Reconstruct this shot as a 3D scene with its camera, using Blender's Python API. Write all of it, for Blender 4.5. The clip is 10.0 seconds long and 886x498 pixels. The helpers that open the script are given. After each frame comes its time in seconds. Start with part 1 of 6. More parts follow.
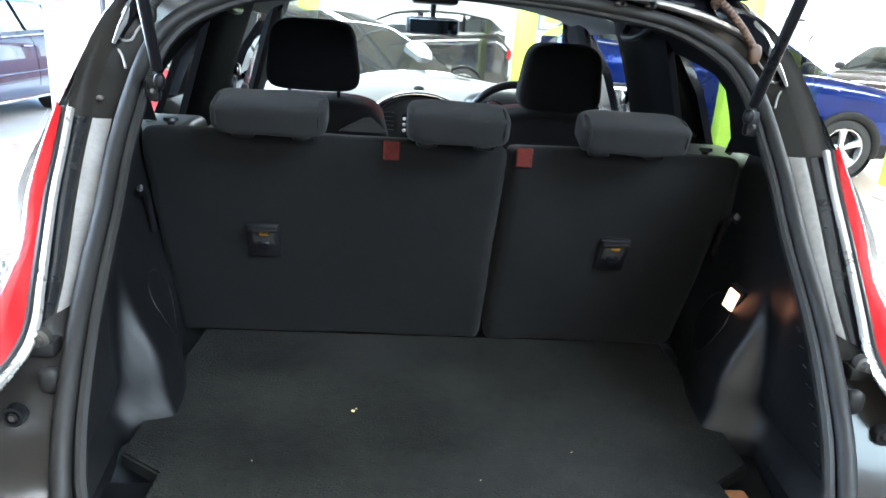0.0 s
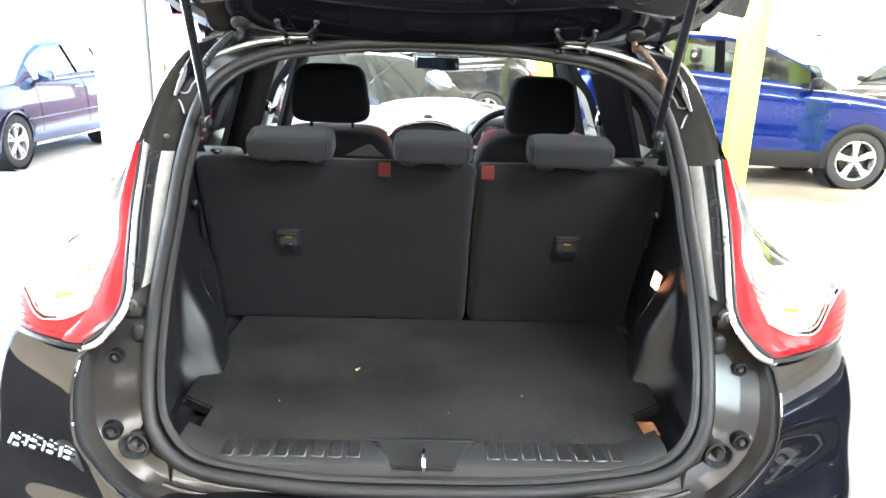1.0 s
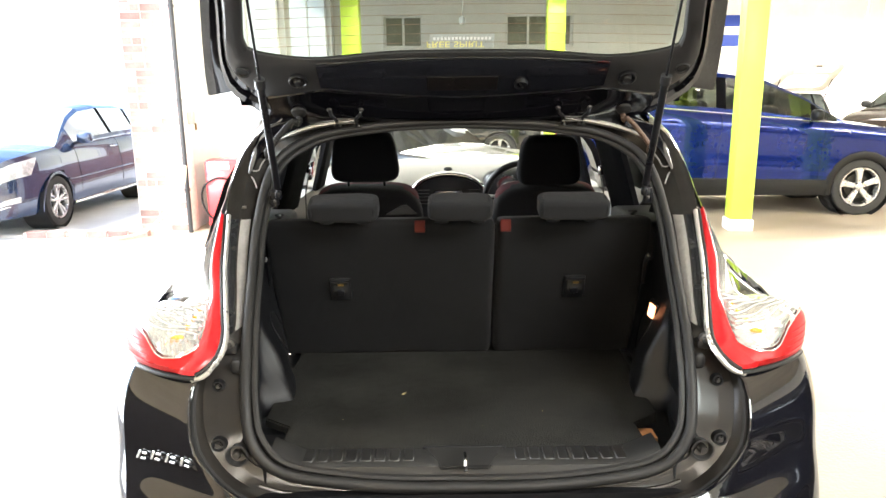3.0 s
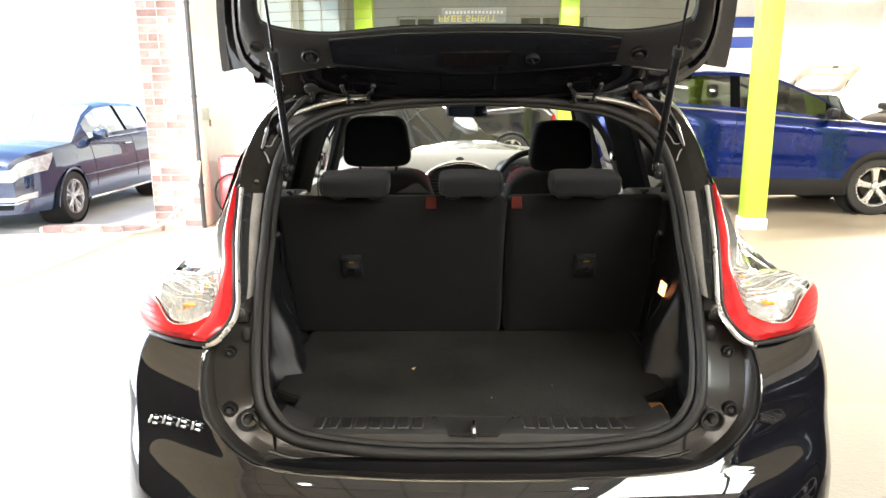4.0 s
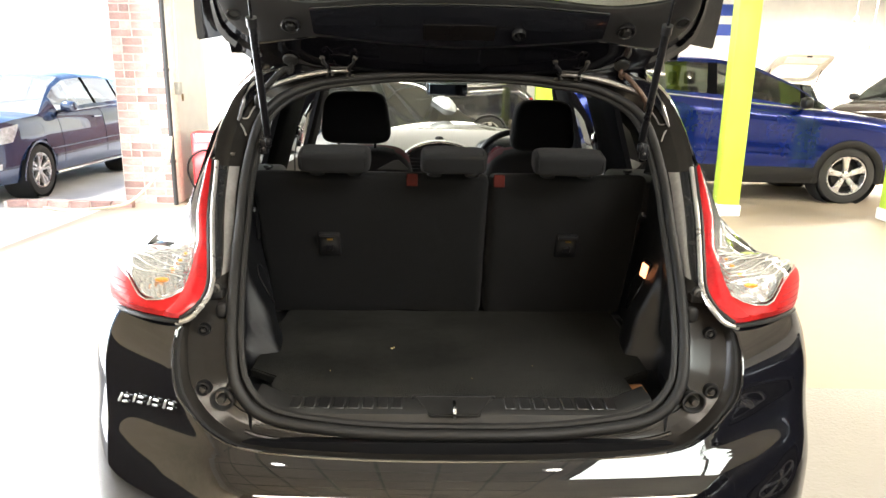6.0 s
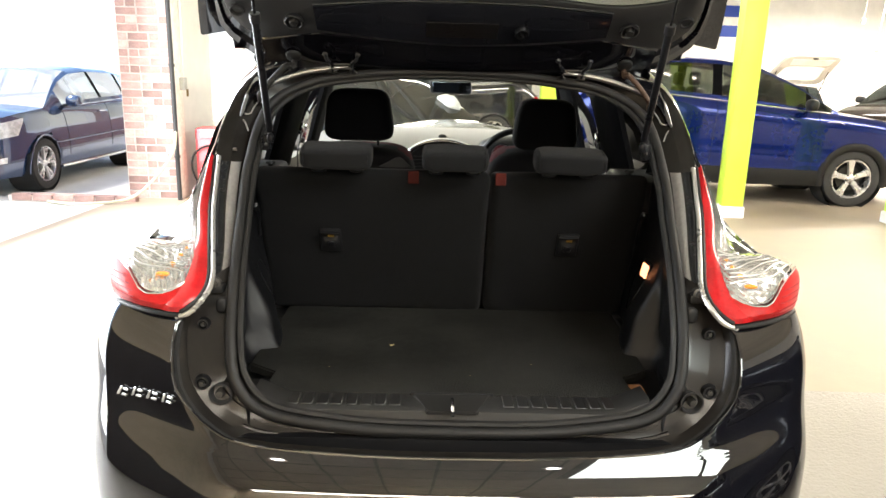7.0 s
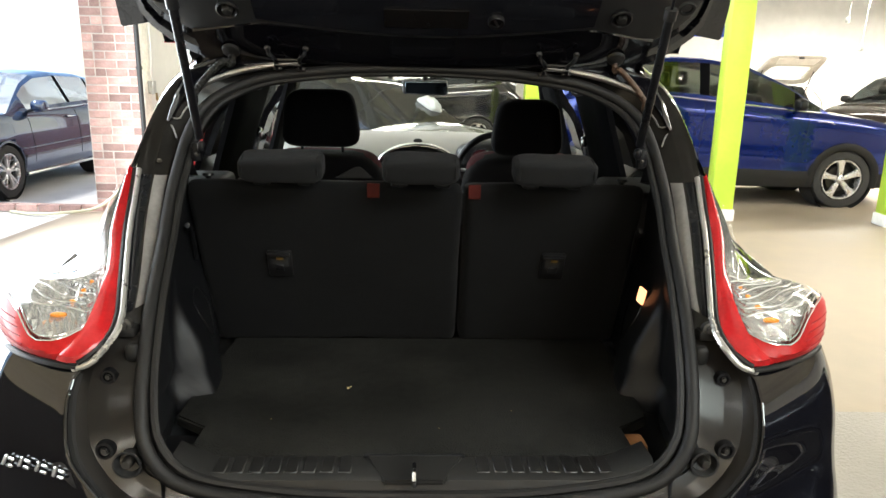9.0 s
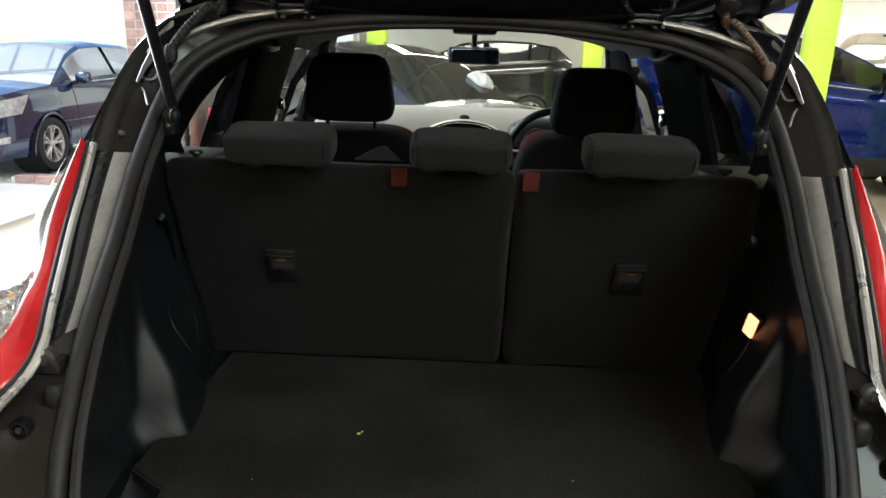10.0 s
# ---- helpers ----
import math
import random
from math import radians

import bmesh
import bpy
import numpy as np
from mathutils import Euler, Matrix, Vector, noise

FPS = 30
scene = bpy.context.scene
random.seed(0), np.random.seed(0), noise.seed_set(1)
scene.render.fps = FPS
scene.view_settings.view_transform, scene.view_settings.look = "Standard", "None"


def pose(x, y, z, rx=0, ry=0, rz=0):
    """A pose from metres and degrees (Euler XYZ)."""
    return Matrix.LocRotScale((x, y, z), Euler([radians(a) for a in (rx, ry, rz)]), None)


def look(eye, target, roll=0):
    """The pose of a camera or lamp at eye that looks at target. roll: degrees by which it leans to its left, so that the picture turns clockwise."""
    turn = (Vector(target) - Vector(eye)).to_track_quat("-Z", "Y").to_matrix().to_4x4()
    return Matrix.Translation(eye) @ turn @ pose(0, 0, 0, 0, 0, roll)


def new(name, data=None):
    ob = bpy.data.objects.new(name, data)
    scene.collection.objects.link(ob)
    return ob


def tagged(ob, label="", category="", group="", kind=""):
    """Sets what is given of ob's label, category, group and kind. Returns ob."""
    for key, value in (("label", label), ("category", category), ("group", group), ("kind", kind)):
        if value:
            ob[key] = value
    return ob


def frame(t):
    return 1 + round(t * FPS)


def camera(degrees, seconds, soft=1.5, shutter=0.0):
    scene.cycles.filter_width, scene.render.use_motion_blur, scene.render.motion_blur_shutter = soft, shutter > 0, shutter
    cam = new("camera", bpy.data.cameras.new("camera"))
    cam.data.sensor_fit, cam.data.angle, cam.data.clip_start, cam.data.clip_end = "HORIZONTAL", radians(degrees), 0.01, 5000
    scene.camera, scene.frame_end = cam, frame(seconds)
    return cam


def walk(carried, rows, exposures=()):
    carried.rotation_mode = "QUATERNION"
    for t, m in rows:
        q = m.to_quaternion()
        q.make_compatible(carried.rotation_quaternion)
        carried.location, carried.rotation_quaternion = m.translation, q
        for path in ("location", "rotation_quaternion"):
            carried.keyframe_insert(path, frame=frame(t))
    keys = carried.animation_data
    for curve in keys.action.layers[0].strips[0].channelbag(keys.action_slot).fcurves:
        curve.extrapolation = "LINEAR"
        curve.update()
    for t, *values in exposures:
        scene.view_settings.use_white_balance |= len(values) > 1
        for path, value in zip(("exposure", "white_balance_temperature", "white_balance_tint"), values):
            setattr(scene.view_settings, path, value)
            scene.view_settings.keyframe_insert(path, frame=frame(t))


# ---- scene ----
cam = camera(65.5, 10.0)
PATH = [
    (0, (-0.089, -0.557, 1.381), (0.015, 1.348, 0.779), 3.9),
    (0.5, (-0.021, -0.716, 1.386), (0.023, 1.2, 0.815), 2.5),
    (1, (0.015, -0.924, 1.434), (0.02, 1.001, 0.891), 1.9),
    (1.5, (-0.032, -1.131, 1.489), (0.0, 0.797, 0.961), 0.1),
    (2, (-0.046, -1.214, 1.548), (-0.072, 0.718, 1.032), -0.1),
    (2.2, (-0.037, -1.228, 1.563), (-0.075, 0.711, 1.074), -0.2),
    (3.3, (-0.015, -1.246, 1.505), (-0.073, 0.709, 1.088), -1.0),
    (3.5, (-0.016, -1.256, 1.48), (-0.098, 0.702, 1.079), -1.0),
    (4, (-0.012, -1.26, 1.46), (-0.092, 0.692, 1.033), -0.4),
    (4.5, (-0.008, -1.259, 1.464), (-0.066, 0.695, 1.038), 0.0),
    (5, (-0.017, -1.247, 1.46), (-0.066, 0.705, 1.025), 0.0),
    (5.5, (-0.031, -1.229, 1.445), (-0.045, 0.716, 0.979), 0.4),
    (7, (-0.023, -1.231, 1.44), (-0.038, 0.711, 0.959), 1.6),
    (7.5, (-0.014, -1.241, 1.442), (-0.048, 0.705, 0.982), 0.6),
    (8, (-0.032, -1.231, 1.434), (-0.056, 0.715, 0.975), 0.7),
    (8.5, (-0.047, -1.157, 1.422), (-0.034, 0.782, 0.93), 1.1),
    (9, (0.026, -0.957, 1.428), (0.049, 0.986, 0.955), 1.2),
    (9.5, (0.069, -0.77, 1.425), (-0.004, 1.181, 0.99), 1.7),
    (10, (0.035, -0.568, 1.384), (-0.078, 1.356, 0.851), 1.8),
]
walk(cam, [(t, look(eye, target, roll)) for t, eye, target, roll in PATH],
     exposures=[(0, 2.50, 5150, 5), (0.5, 2.95, 5350, 6), (1, 3.16, 5650, 8), (1.5, 3.12, 5900, 10), (2, 2.86, 6150, 10), (3.5, 2.0, 6500, 10), (5.5, 1.8, 6650, 10), (7, 1.55, 6600, 10),
                (8, 1.46, 6550, 10), (9, 1.16, 6350, 7), (9.5, 1.05, 6300, 7), (10, 0.95, 6200, 6)])

# ---- world and lights ----
world = bpy.data.worlds.new("daylight")
scene.world = world
world.use_nodes = True
wn = world.node_tree.nodes
sky = wn.new("ShaderNodeTexSky")
sky.sky_type, sky.sun_disc = "NISHITA", False
sky.sun_elevation, sky.sun_rotation = radians(52), radians(241)
sky.dust_density = 0.7
wn["Background"].inputs["Strength"].default_value = 0.15
world.node_tree.links.new(sky.outputs[0], wn["Background"].inputs["Color"])


def lamp(name, kind, m, energy, colour, **more):
    data = bpy.data.lights.new(name, kind)
    data.energy, data.color = energy, colour
    for key, value in more.items():
        if key == "size":
            data.shape, data.size, data.size_y = "RECTANGLE", value[0], value[1]
        elif key == "angle":
            data.angle = value
    ob = new(name, data)
    ob.matrix_world = m
    return ob


lamp("sun", "SUN", look((-8, -4.5, 12), (0, 0, 0)), 2.2, (1.0, 0.96, 0.90), angle=radians(12))
lamp("door_daylight", "AREA", look((-3.50, 3.0, 2.0), (0, 3.0, 1.6)), 405, (0.93, 0.965, 1.0), size=(5.2, 3.4))
lamp("rooflight_daylight", "AREA", pose(4.38, -2.80, 4.50), 400, (1.0, 0.98, 0.94), size=(5.84, 2.0))
lamp("window_daylight", "AREA", look((4.6, -7.25, 2.2), (4.4, 0, 1.9)), 80, (1.0, 0.98, 0.94), size=(5.4, 1.9))

# ---- materials ----
def mat(name, base, rough=0.5, metal=0.0, coat=0.0, grain=None, vary=None, spec=0.5, glow=None, sheen=0.0, piece=0.0):
    """grain: (scale, strength, distance) of the relief; vary: (scale, amount, roughness amount) of stains; piece: spread of value from piece to piece."""
    m = bpy.data.materials.new(name)
    m.use_nodes = True
    nt = m.node_tree
    b = nt.nodes["Principled BSDF"]
    b.inputs["Base Color"].default_value = (*base, 1)
    b.inputs["Roughness"].default_value = rough
    b.inputs["Metallic"].default_value = metal
    b.inputs["Coat Weight"].default_value = coat
    b.inputs["Coat Roughness"].default_value = 0.02
    b.inputs["Specular IOR Level"].default_value = spec
    b.inputs["Sheen Weight"].default_value = sheen
    if glow:
        b.inputs["Emission Color"].default_value = (*glow[0], 1)
        b.inputs["Emission Strength"].default_value = glow[1]
    co = nt.nodes.new("ShaderNodeTexCoord")
    colour = None
    if vary:
        n = nt.nodes.new("ShaderNodeTexNoise")
        n.inputs["Scale"].default_value, n.inputs["Detail"].default_value = vary[0], 6
        nt.links.new(co.outputs["Object"], n.inputs["Vector"])
        n2 = nt.nodes.new("ShaderNodeTexNoise")
        n2.inputs["Scale"].default_value, n2.inputs["Detail"].default_value = vary[0] * 9, 4
        nt.links.new(co.outputs["Object"], n2.inputs["Vector"])
        add = nt.nodes.new("ShaderNodeMath")
        add.operation, add.inputs[1].default_value = "MULTIPLY_ADD", 0.45
        nt.links.new(n2.outputs["Fac"], add.inputs[0])
        nt.links.new(n.outputs["Fac"], add.inputs[2])
        ramp = nt.nodes.new("ShaderNodeMapRange")
        ramp.inputs[1].default_value, ramp.inputs[2].default_value = 0.45, 1.0
        ramp.inputs[3].default_value, ramp.inputs[4].default_value = 1 - vary[1], 1 + vary[1]
        nt.links.new(add.outputs[0], ramp.inputs[0])
        mul = nt.nodes.new("ShaderNodeVectorMath")
        mul.operation, mul.inputs[0].default_value = "SCALE", base
        nt.links.new(ramp.outputs[0], mul.inputs["Scale"])
        colour = mul.outputs[0]
        r2 = nt.nodes.new("ShaderNodeMapRange")
        r2.inputs[1].default_value, r2.inputs[2].default_value = 0.45, 1.0
        r2.inputs[3].default_value, r2.inputs[4].default_value = max(rough - vary[2], 0.02), min(rough + vary[2], 1)
        nt.links.new(add.outputs[0], r2.inputs[0])
        nt.links.new(r2.outputs[0], b.inputs["Roughness"])
    if piece:
        info = nt.nodes.new("ShaderNodeObjectInfo")
        pr = nt.nodes.new("ShaderNodeMapRange")
        pr.inputs[3].default_value, pr.inputs[4].default_value = 1 - piece, 1 + piece
        nt.links.new(info.outputs["Random"], pr.inputs[0])
        pm = nt.nodes.new("ShaderNodeVectorMath")
        pm.operation, pm.inputs[0].default_value = "SCALE", base
        if colour:
            nt.links.new(colour, pm.inputs[0])
        nt.links.new(pr.outputs[0], pm.inputs["Scale"])
        colour = pm.outputs[0]
    if colour:
        nt.links.new(colour, b.inputs["Base Color"])
    if grain:
        g = nt.nodes.new("ShaderNodeTexNoise")
        g.inputs["Scale"].default_value, g.inputs["Detail"].default_value = grain[0], 3
        nt.links.new(co.outputs["Object"], g.inputs["Vector"])
        bump = nt.nodes.new("ShaderNodeBump")
        bump.inputs["Strength"].default_value, bump.inputs["Distance"].default_value = grain[1], grain[2]
        nt.links.new(g.outputs["Fac"], bump.inputs["Height"])
        nt.links.new(bump.outputs["Normal"], b.inputs["Normal"])
    return m


def glass(name, tint, gloss=1.0, ior=1.4, haze=0.0):
    """A thin pane: what is behind it, tinted, the gloss of its face and a pale film standing in for reflected
    brightness.
    """
    m = bpy.data.materials.new(name)
    m.use_nodes = True
    nt = m.node_tree
    nt.nodes.clear()
    out = nt.nodes.new("ShaderNodeOutputMaterial")
    mix = nt.nodes.new("ShaderNodeMixShader")
    tr = nt.nodes.new("ShaderNodeBsdfTransparent")
    gl = nt.nodes.new("ShaderNodeBsdfGlossy")
    facing, steep, fr = nt.nodes.new("ShaderNodeLayerWeight"), nt.nodes.new("ShaderNodeMath"), nt.nodes.new("ShaderNodeMath")
    tr.inputs[0].default_value = (*tint, 1)
    gl.inputs["Color"].default_value = (gloss, gloss, gloss, 1)
    gl.inputs["Roughness"].default_value = 0.01
    f0 = ((ior - 1) / (ior + 1)) ** 2
    facing.inputs["Blend"].default_value = 0.5
    steep.operation, fr.operation = "POWER", "MULTIPLY_ADD"
    nt.links.new(facing.outputs["Facing"], steep.inputs[0])
    steep.inputs[1].default_value = 5.0
    nt.links.new(steep.outputs[0], fr.inputs[0])
    fr.inputs[1].default_value, fr.inputs[2].default_value = 1 - f0, f0
    nt.links.new(fr.outputs[0], mix.inputs[0])
    behind = tr.outputs[0]
    # white diffuse film that stands in for bright sky mirrored in the glass
    if haze:
        film, di = nt.nodes.new("ShaderNodeMixShader"), nt.nodes.new("ShaderNodeBsdfDiffuse")
        di.inputs[0].default_value = (0.75, 0.75, 0.72, 1)
        film.inputs[0].default_value = haze
        nt.links.new(tr.outputs[0], film.inputs[1])
        nt.links.new(di.outputs[0], film.inputs[2])
        behind = film.outputs[0]
    nt.links.new(behind, mix.inputs[1])
    nt.links.new(gl.outputs[0], mix.inputs[2])
    nt.links.new(mix.outputs[0], out.inputs[0])
    return m


def woven(name, base, rough, scale, strength, creased=0.0):
    """Cloth: fine crossing threads as relief, with slight unevenness."""
    m = mat(name, base, rough, vary=(6, 0.25, 0.05), sheen=0.03, spec=0.15)
    nt = m.node_tree
    b = nt.nodes["Principled BSDF"]
    co = nt.nodes.new("ShaderNodeTexCoord")
    w = nt.nodes.new("ShaderNodeTexVoronoi")
    w.inputs["Scale"].default_value = scale
    nt.links.new(co.outputs["Object"], w.inputs["Vector"])
    bump = nt.nodes.new("ShaderNodeBump")
    bump.inputs["Strength"].default_value, bump.inputs["Distance"].default_value = strength, 0.002
    nt.links.new(w.outputs["Distance"], bump.inputs["Height"])
    nt.links.new(bump.outputs["Normal"], b.inputs["Normal"])
    if creased:
        folds, soft = nt.nodes.new("ShaderNodeTexNoise"), nt.nodes.new("ShaderNodeBump")
        folds.inputs["Scale"].default_value, folds.inputs["Detail"].default_value, folds.inputs["Distortion"].default_value = 11.0, 3.0, 1.2
        soft.inputs["Strength"].default_value, soft.inputs["Distance"].default_value = creased, 0.006
        nt.links.new(co.outputs["Object"], folds.inputs["Vector"])
        nt.links.new(folds.outputs["Fac"], soft.inputs["Height"])
        nt.links.new(soft.outputs["Normal"], bump.inputs["Normal"])
    return m


BLACK_PAINT = mat("black_car_paint", (0.0030, 0.0030, 0.0040), 0.5, 0.0, 1.0, vary=(3, 0.3, 0.05), spec=0.0)
JAMB_PAINT = mat("black_jamb_paint", (0.0100, 0.0088, 0.0076), 0.45, 0.0, 0.24, grain=(9, 0.03, 0.003), vary=(4, 0.3, 0.06), spec=0.05)
for m_ in (BLACK_PAINT, JAMB_PAINT):
    m_.node_tree.nodes["Principled BSDF"].inputs["Coat IOR"].default_value = 1.7
JAMB_PAINT.node_tree.nodes["Principled BSDF"].inputs["Coat Roughness"].default_value = 0.16
RUBBER = mat("seal_rubber", (0.0065, 0.0062, 0.0058), 0.58, grain=(120, 0.15, 0.001), vary=(9, 0.3, 0.1), spec=0.28)
TRIM = mat("boot_trim_plastic", (0.0042, 0.0044, 0.0050), 0.44, grain=(420, 0.3, 0.0008), vary=(5, 0.25, 0.08), spec=0.3)
SMOOTH_TRIM = mat("smooth_trim_plastic", (0.0055, 0.0055, 0.006), 0.38, grain=(500, 0.15, 0.0006), vary=(6, 0.2, 0.08), spec=0.3)
GLOSS_TRIM = mat("gloss_trim_plastic", (0.0050, 0.0052, 0.0065), 0.26, 0.0, 0.35, grain=(4, 0.02, 0.002), vary=(6, 0.2, 0.08), spec=0.3)
COVER_TRIM = mat("satin_cover_plastic", (0.0075, 0.0080, 0.0105), 0.22, 0.0, 0.55, grain=(4, 0.02, 0.002), vary=(6, 0.2, 0.08), spec=0.4)
GATE_TRIM = mat("gate_trim_plastic", (0.0150, 0.0152, 0.0155), 0.45, grain=(420, 0.3, 0.0008), vary=(5, 0.2, 0.08), spec=0.35)
SILL_TRIM = mat("sill_plastic", (0.0090, 0.0088, 0.0084), 0.42, grain=(420, 0.3, 0.0008), vary=(6, 0.3, 0.08), spec=0.45)
PILLAR_TRIM = mat("pillar_trim_plastic", (0.0026, 0.0026, 0.0030), 0.75, grain=(500, 0.15, 0.0006), vary=(6, 0.2, 0.08), spec=0.02)
CARPET = mat("boot_carpet", (0.0126, 0.0126, 0.0112), 0.98, grain=(260, 1.0, 0.004), vary=(5, 0.55, 0.02), spec=0.1)
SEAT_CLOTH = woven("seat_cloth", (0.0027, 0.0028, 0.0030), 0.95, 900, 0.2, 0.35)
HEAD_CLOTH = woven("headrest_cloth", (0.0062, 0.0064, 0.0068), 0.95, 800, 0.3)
FRONT_CLOTH = woven("front_seat_cloth", (0.005, 0.005, 0.006), 0.9, 360, 0.4)
RED_CLOTH = woven("red_mesh_cloth", (0.045, 0.007, 0.005), 0.9, 300, 0.7)
WINE_CLOTH = woven("wine_cloth", (0.06, 0.010, 0.014), 0.9, 300, 0.5)
DASH_GREY = mat("dash_light_grey", (0.25, 0.24, 0.222), 0.6, grain=(300, 0.2, 0.0008), vary=(4, 0.06, 0.05), spec=0.3)
CHROME = mat("chrome", (0.75, 0.75, 0.76), 0.12, 1.0, vary=(8, 0.08, 0.06))
STEEL = mat("zinc_steel", (0.42, 0.40, 0.36), 0.38, 1.0, vary=(14, 0.3, 0.12))
BOLT = mat("dull_bolt", (0.05, 0.047, 0.042), 0.5, 0.6, vary=(20, 0.3, 0.1))
DARK_STEEL = mat("black_steel", (0.005, 0.005, 0.006), 0.30, 0.0, vary=(10, 0.2, 0.08), spec=0.14)
HOSE_BROWN = mat("brown_conduit", (0.055, 0.028, 0.014), 0.6, vary=(20, 0.25, 0.1))
SILICONE = mat("beige_gasket", (0.05, 0.042, 0.03), 0.6, vary=(18, 0.3, 0.1))
RED_LENS = mat("red_lens", (0.34, 0.010, 0.012), 0.16, 0.0, 0.4, grain=(14, 0.10, 0.004), vary=(14, 0.3, 0.03), spec=0.3)
RED_LENS.node_tree.nodes["Principled BSDF"].inputs["Coat IOR"].default_value = 1.4
FOOT_LENS = mat("red_foot_lens", (0.32, 0.012, 0.012), 0.3, 0.0, 0.06, grain=(14, 0.10, 0.004), vary=(14, 0.3, 0.03), spec=0.08)
SILVER = mat("lamp_reflector", (0.68, 0.675, 0.655), 0.14, 0.75, vary=(9, 0.06, 0.05))
AMBER = mat("amber_bulb", (0.75, 0.25, 0.03), 0.2, 0.0, 0.6, vary=(20, 0.1, 0.05))
CLEAR = glass("clear_lens", (0.97, 0.97, 0.97), 1.0)
TINT = glass("privacy_glass", (0.40, 0.43, 0.40), 0.8)
SIDE_TINT = glass("dark_privacy_glass", (0.34, 0.37, 0.36), 0.7)
SCREEN_GLASS = glass("windscreen_glass", (0.86, 0.90, 0.86), 0.6, 1.22)
# Diffuse white panes stand in for the overexposed daylight outside.
WHITE_PANE = bpy.data.materials.new("daylight_white_pane")
WHITE_PANE.use_nodes = True
WHITE_PANE.node_tree.nodes["Principled BSDF"].inputs["Base Color"].default_value = (0.72, 0.73, 0.68, 1)
WHITE_PANE.node_tree.nodes["Principled BSDF"].inputs["Roughness"].default_value = 0.4
pane_thin, pane_mix = WHITE_PANE.node_tree.nodes.new("ShaderNodeBsdfTranslucent"), WHITE_PANE.node_tree.nodes.new("ShaderNodeMixShader")
pane_thin.inputs[0].default_value, pane_mix.inputs[0].default_value = (0.86, 0.87, 0.80, 1), 0.7
WHITE_PANE.node_tree.links.new(WHITE_PANE.node_tree.nodes["Principled BSDF"].outputs[0], pane_mix.inputs[1])
WHITE_PANE.node_tree.links.new(pane_thin.outputs[0], pane_mix.inputs[2])
WHITE_PANE.node_tree.links.new(pane_mix.outputs[0], WHITE_PANE.node_tree.nodes["Material Output"].inputs[0])
DIM_PANE = mat("dim_olive_pane", (0.20, 0.20, 0.145), 0.25, 0.0, 0.3, vary=(1.5, 0.3, 0.1))
WINDOW = glass("window_glass", (0.80, 0.84, 0.82), 0.9)
LAMP_GLOW = mat("boot_lamp_glow", (0.9, 0.7, 0.4), 0.4, glow=((1.0, 0.35, 0.15), 1.4))
FOAM = mat("orange_foam", (0.36, 0.16, 0.06), 0.9, grain=(60, 0.5, 0.004), vary=(12, 0.3, 0.05))
YELLOW = mat("yellow_plastic", (0.16, 0.09, 0.01), 0.5, vary=(20, 0.2, 0.05))
WHITE_PLASTIC = mat("white_plastic", (0.70, 0.71, 0.70), 0.5, vary=(9, 0.08, 0.08))
PAPER = mat("white_paper", (0.55, 0.55, 0.54), 0.85, vary=(9, 0.05, 0.05))
INK = mat("dark_print", (0.05, 0.05, 0.05), 0.8, vary=(30, 0.2, 0.05))
PALE_INK = mat("pale_yellow_print", (0.72, 0.66, 0.20), 0.7, vary=(30, 0.1, 0.05))
TYRE = mat("tyre_rubber", (0.022, 0.021, 0.020), 0.85, grain=(60, 0.3, 0.003), vary=(6, 0.35, 0.08))
ALLOY = mat("silver_alloy", (0.62, 0.62, 0.63), 0.28, 0.85, 0.4, vary=(7, 0.12, 0.08))
WELL = mat("wheel_well", (0.005, 0.005, 0.005), 0.9, vary=(6, 0.3, 0.05))
CLADDING = mat("grey_cladding", (0.009, 0.0085, 0.008), 0.65, grain=(200, 0.3, 0.001), vary=(5, 0.25, 0.08), spec=0.25)
BLUE_PAINT = mat("metallic_blue_paint", (0.0010, 0.0115, 0.112), 0.18, 0.55, 1.0, grain=(1.5, 0.05, 0.02), vary=(2, 0.12, 0.05), spec=0.3)
BLUE_PAINT.node_tree.nodes["Principled BSDF"].inputs["Coat IOR"].default_value = 1.34
NAVY_PAINT = mat("metallic_navy_paint", (0.0022, 0.0062, 0.022), 0.22, 0.2, 0.9, grain=(1.5, 0.06, 0.02), vary=(2, 0.12, 0.05))
# Lighter base and stronger coat carry the bright sky on this car's paint.
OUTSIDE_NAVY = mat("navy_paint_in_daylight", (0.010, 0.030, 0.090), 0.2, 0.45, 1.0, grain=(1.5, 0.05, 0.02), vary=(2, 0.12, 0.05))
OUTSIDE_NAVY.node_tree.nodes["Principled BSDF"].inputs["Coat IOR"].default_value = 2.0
FAR_BLACK = mat("plain_black_car_paint", (0.004, 0.004, 0.0045), 0.2, 0.0, 1.0, vary=(2, 0.2, 0.05))
DULL_BLACK = mat("dusty_black_car_paint", (0.004, 0.0036, 0.0032), 0.5, 0.0, 0.35, vary=(2, 0.2, 0.05), spec=0.02)
BADGE_METAL = mat("bright_badge_metal", (0.52, 0.52, 0.51), 0.28, 0.85, vary=(30, 0.1, 0.08))
DARK_BROWN = mat("dark_brown_paint", (0.009, 0.0065, 0.005), 0.5, 0.0, 0.35, vary=(2, 0.12, 0.05), spec=0.02)
WHITE_PAINT = mat("white_car_paint", (0.62, 0.60, 0.55), 0.25, 0.0, 1.0, vary=(2, 0.05, 0.05))
LAMP_GLASS = mat("headlamp_unit", (0.55, 0.57, 0.58), 0.12, 0.4, 1.0, grain=(40, 0.35, 0.006), vary=(22, 0.45, 0.08))
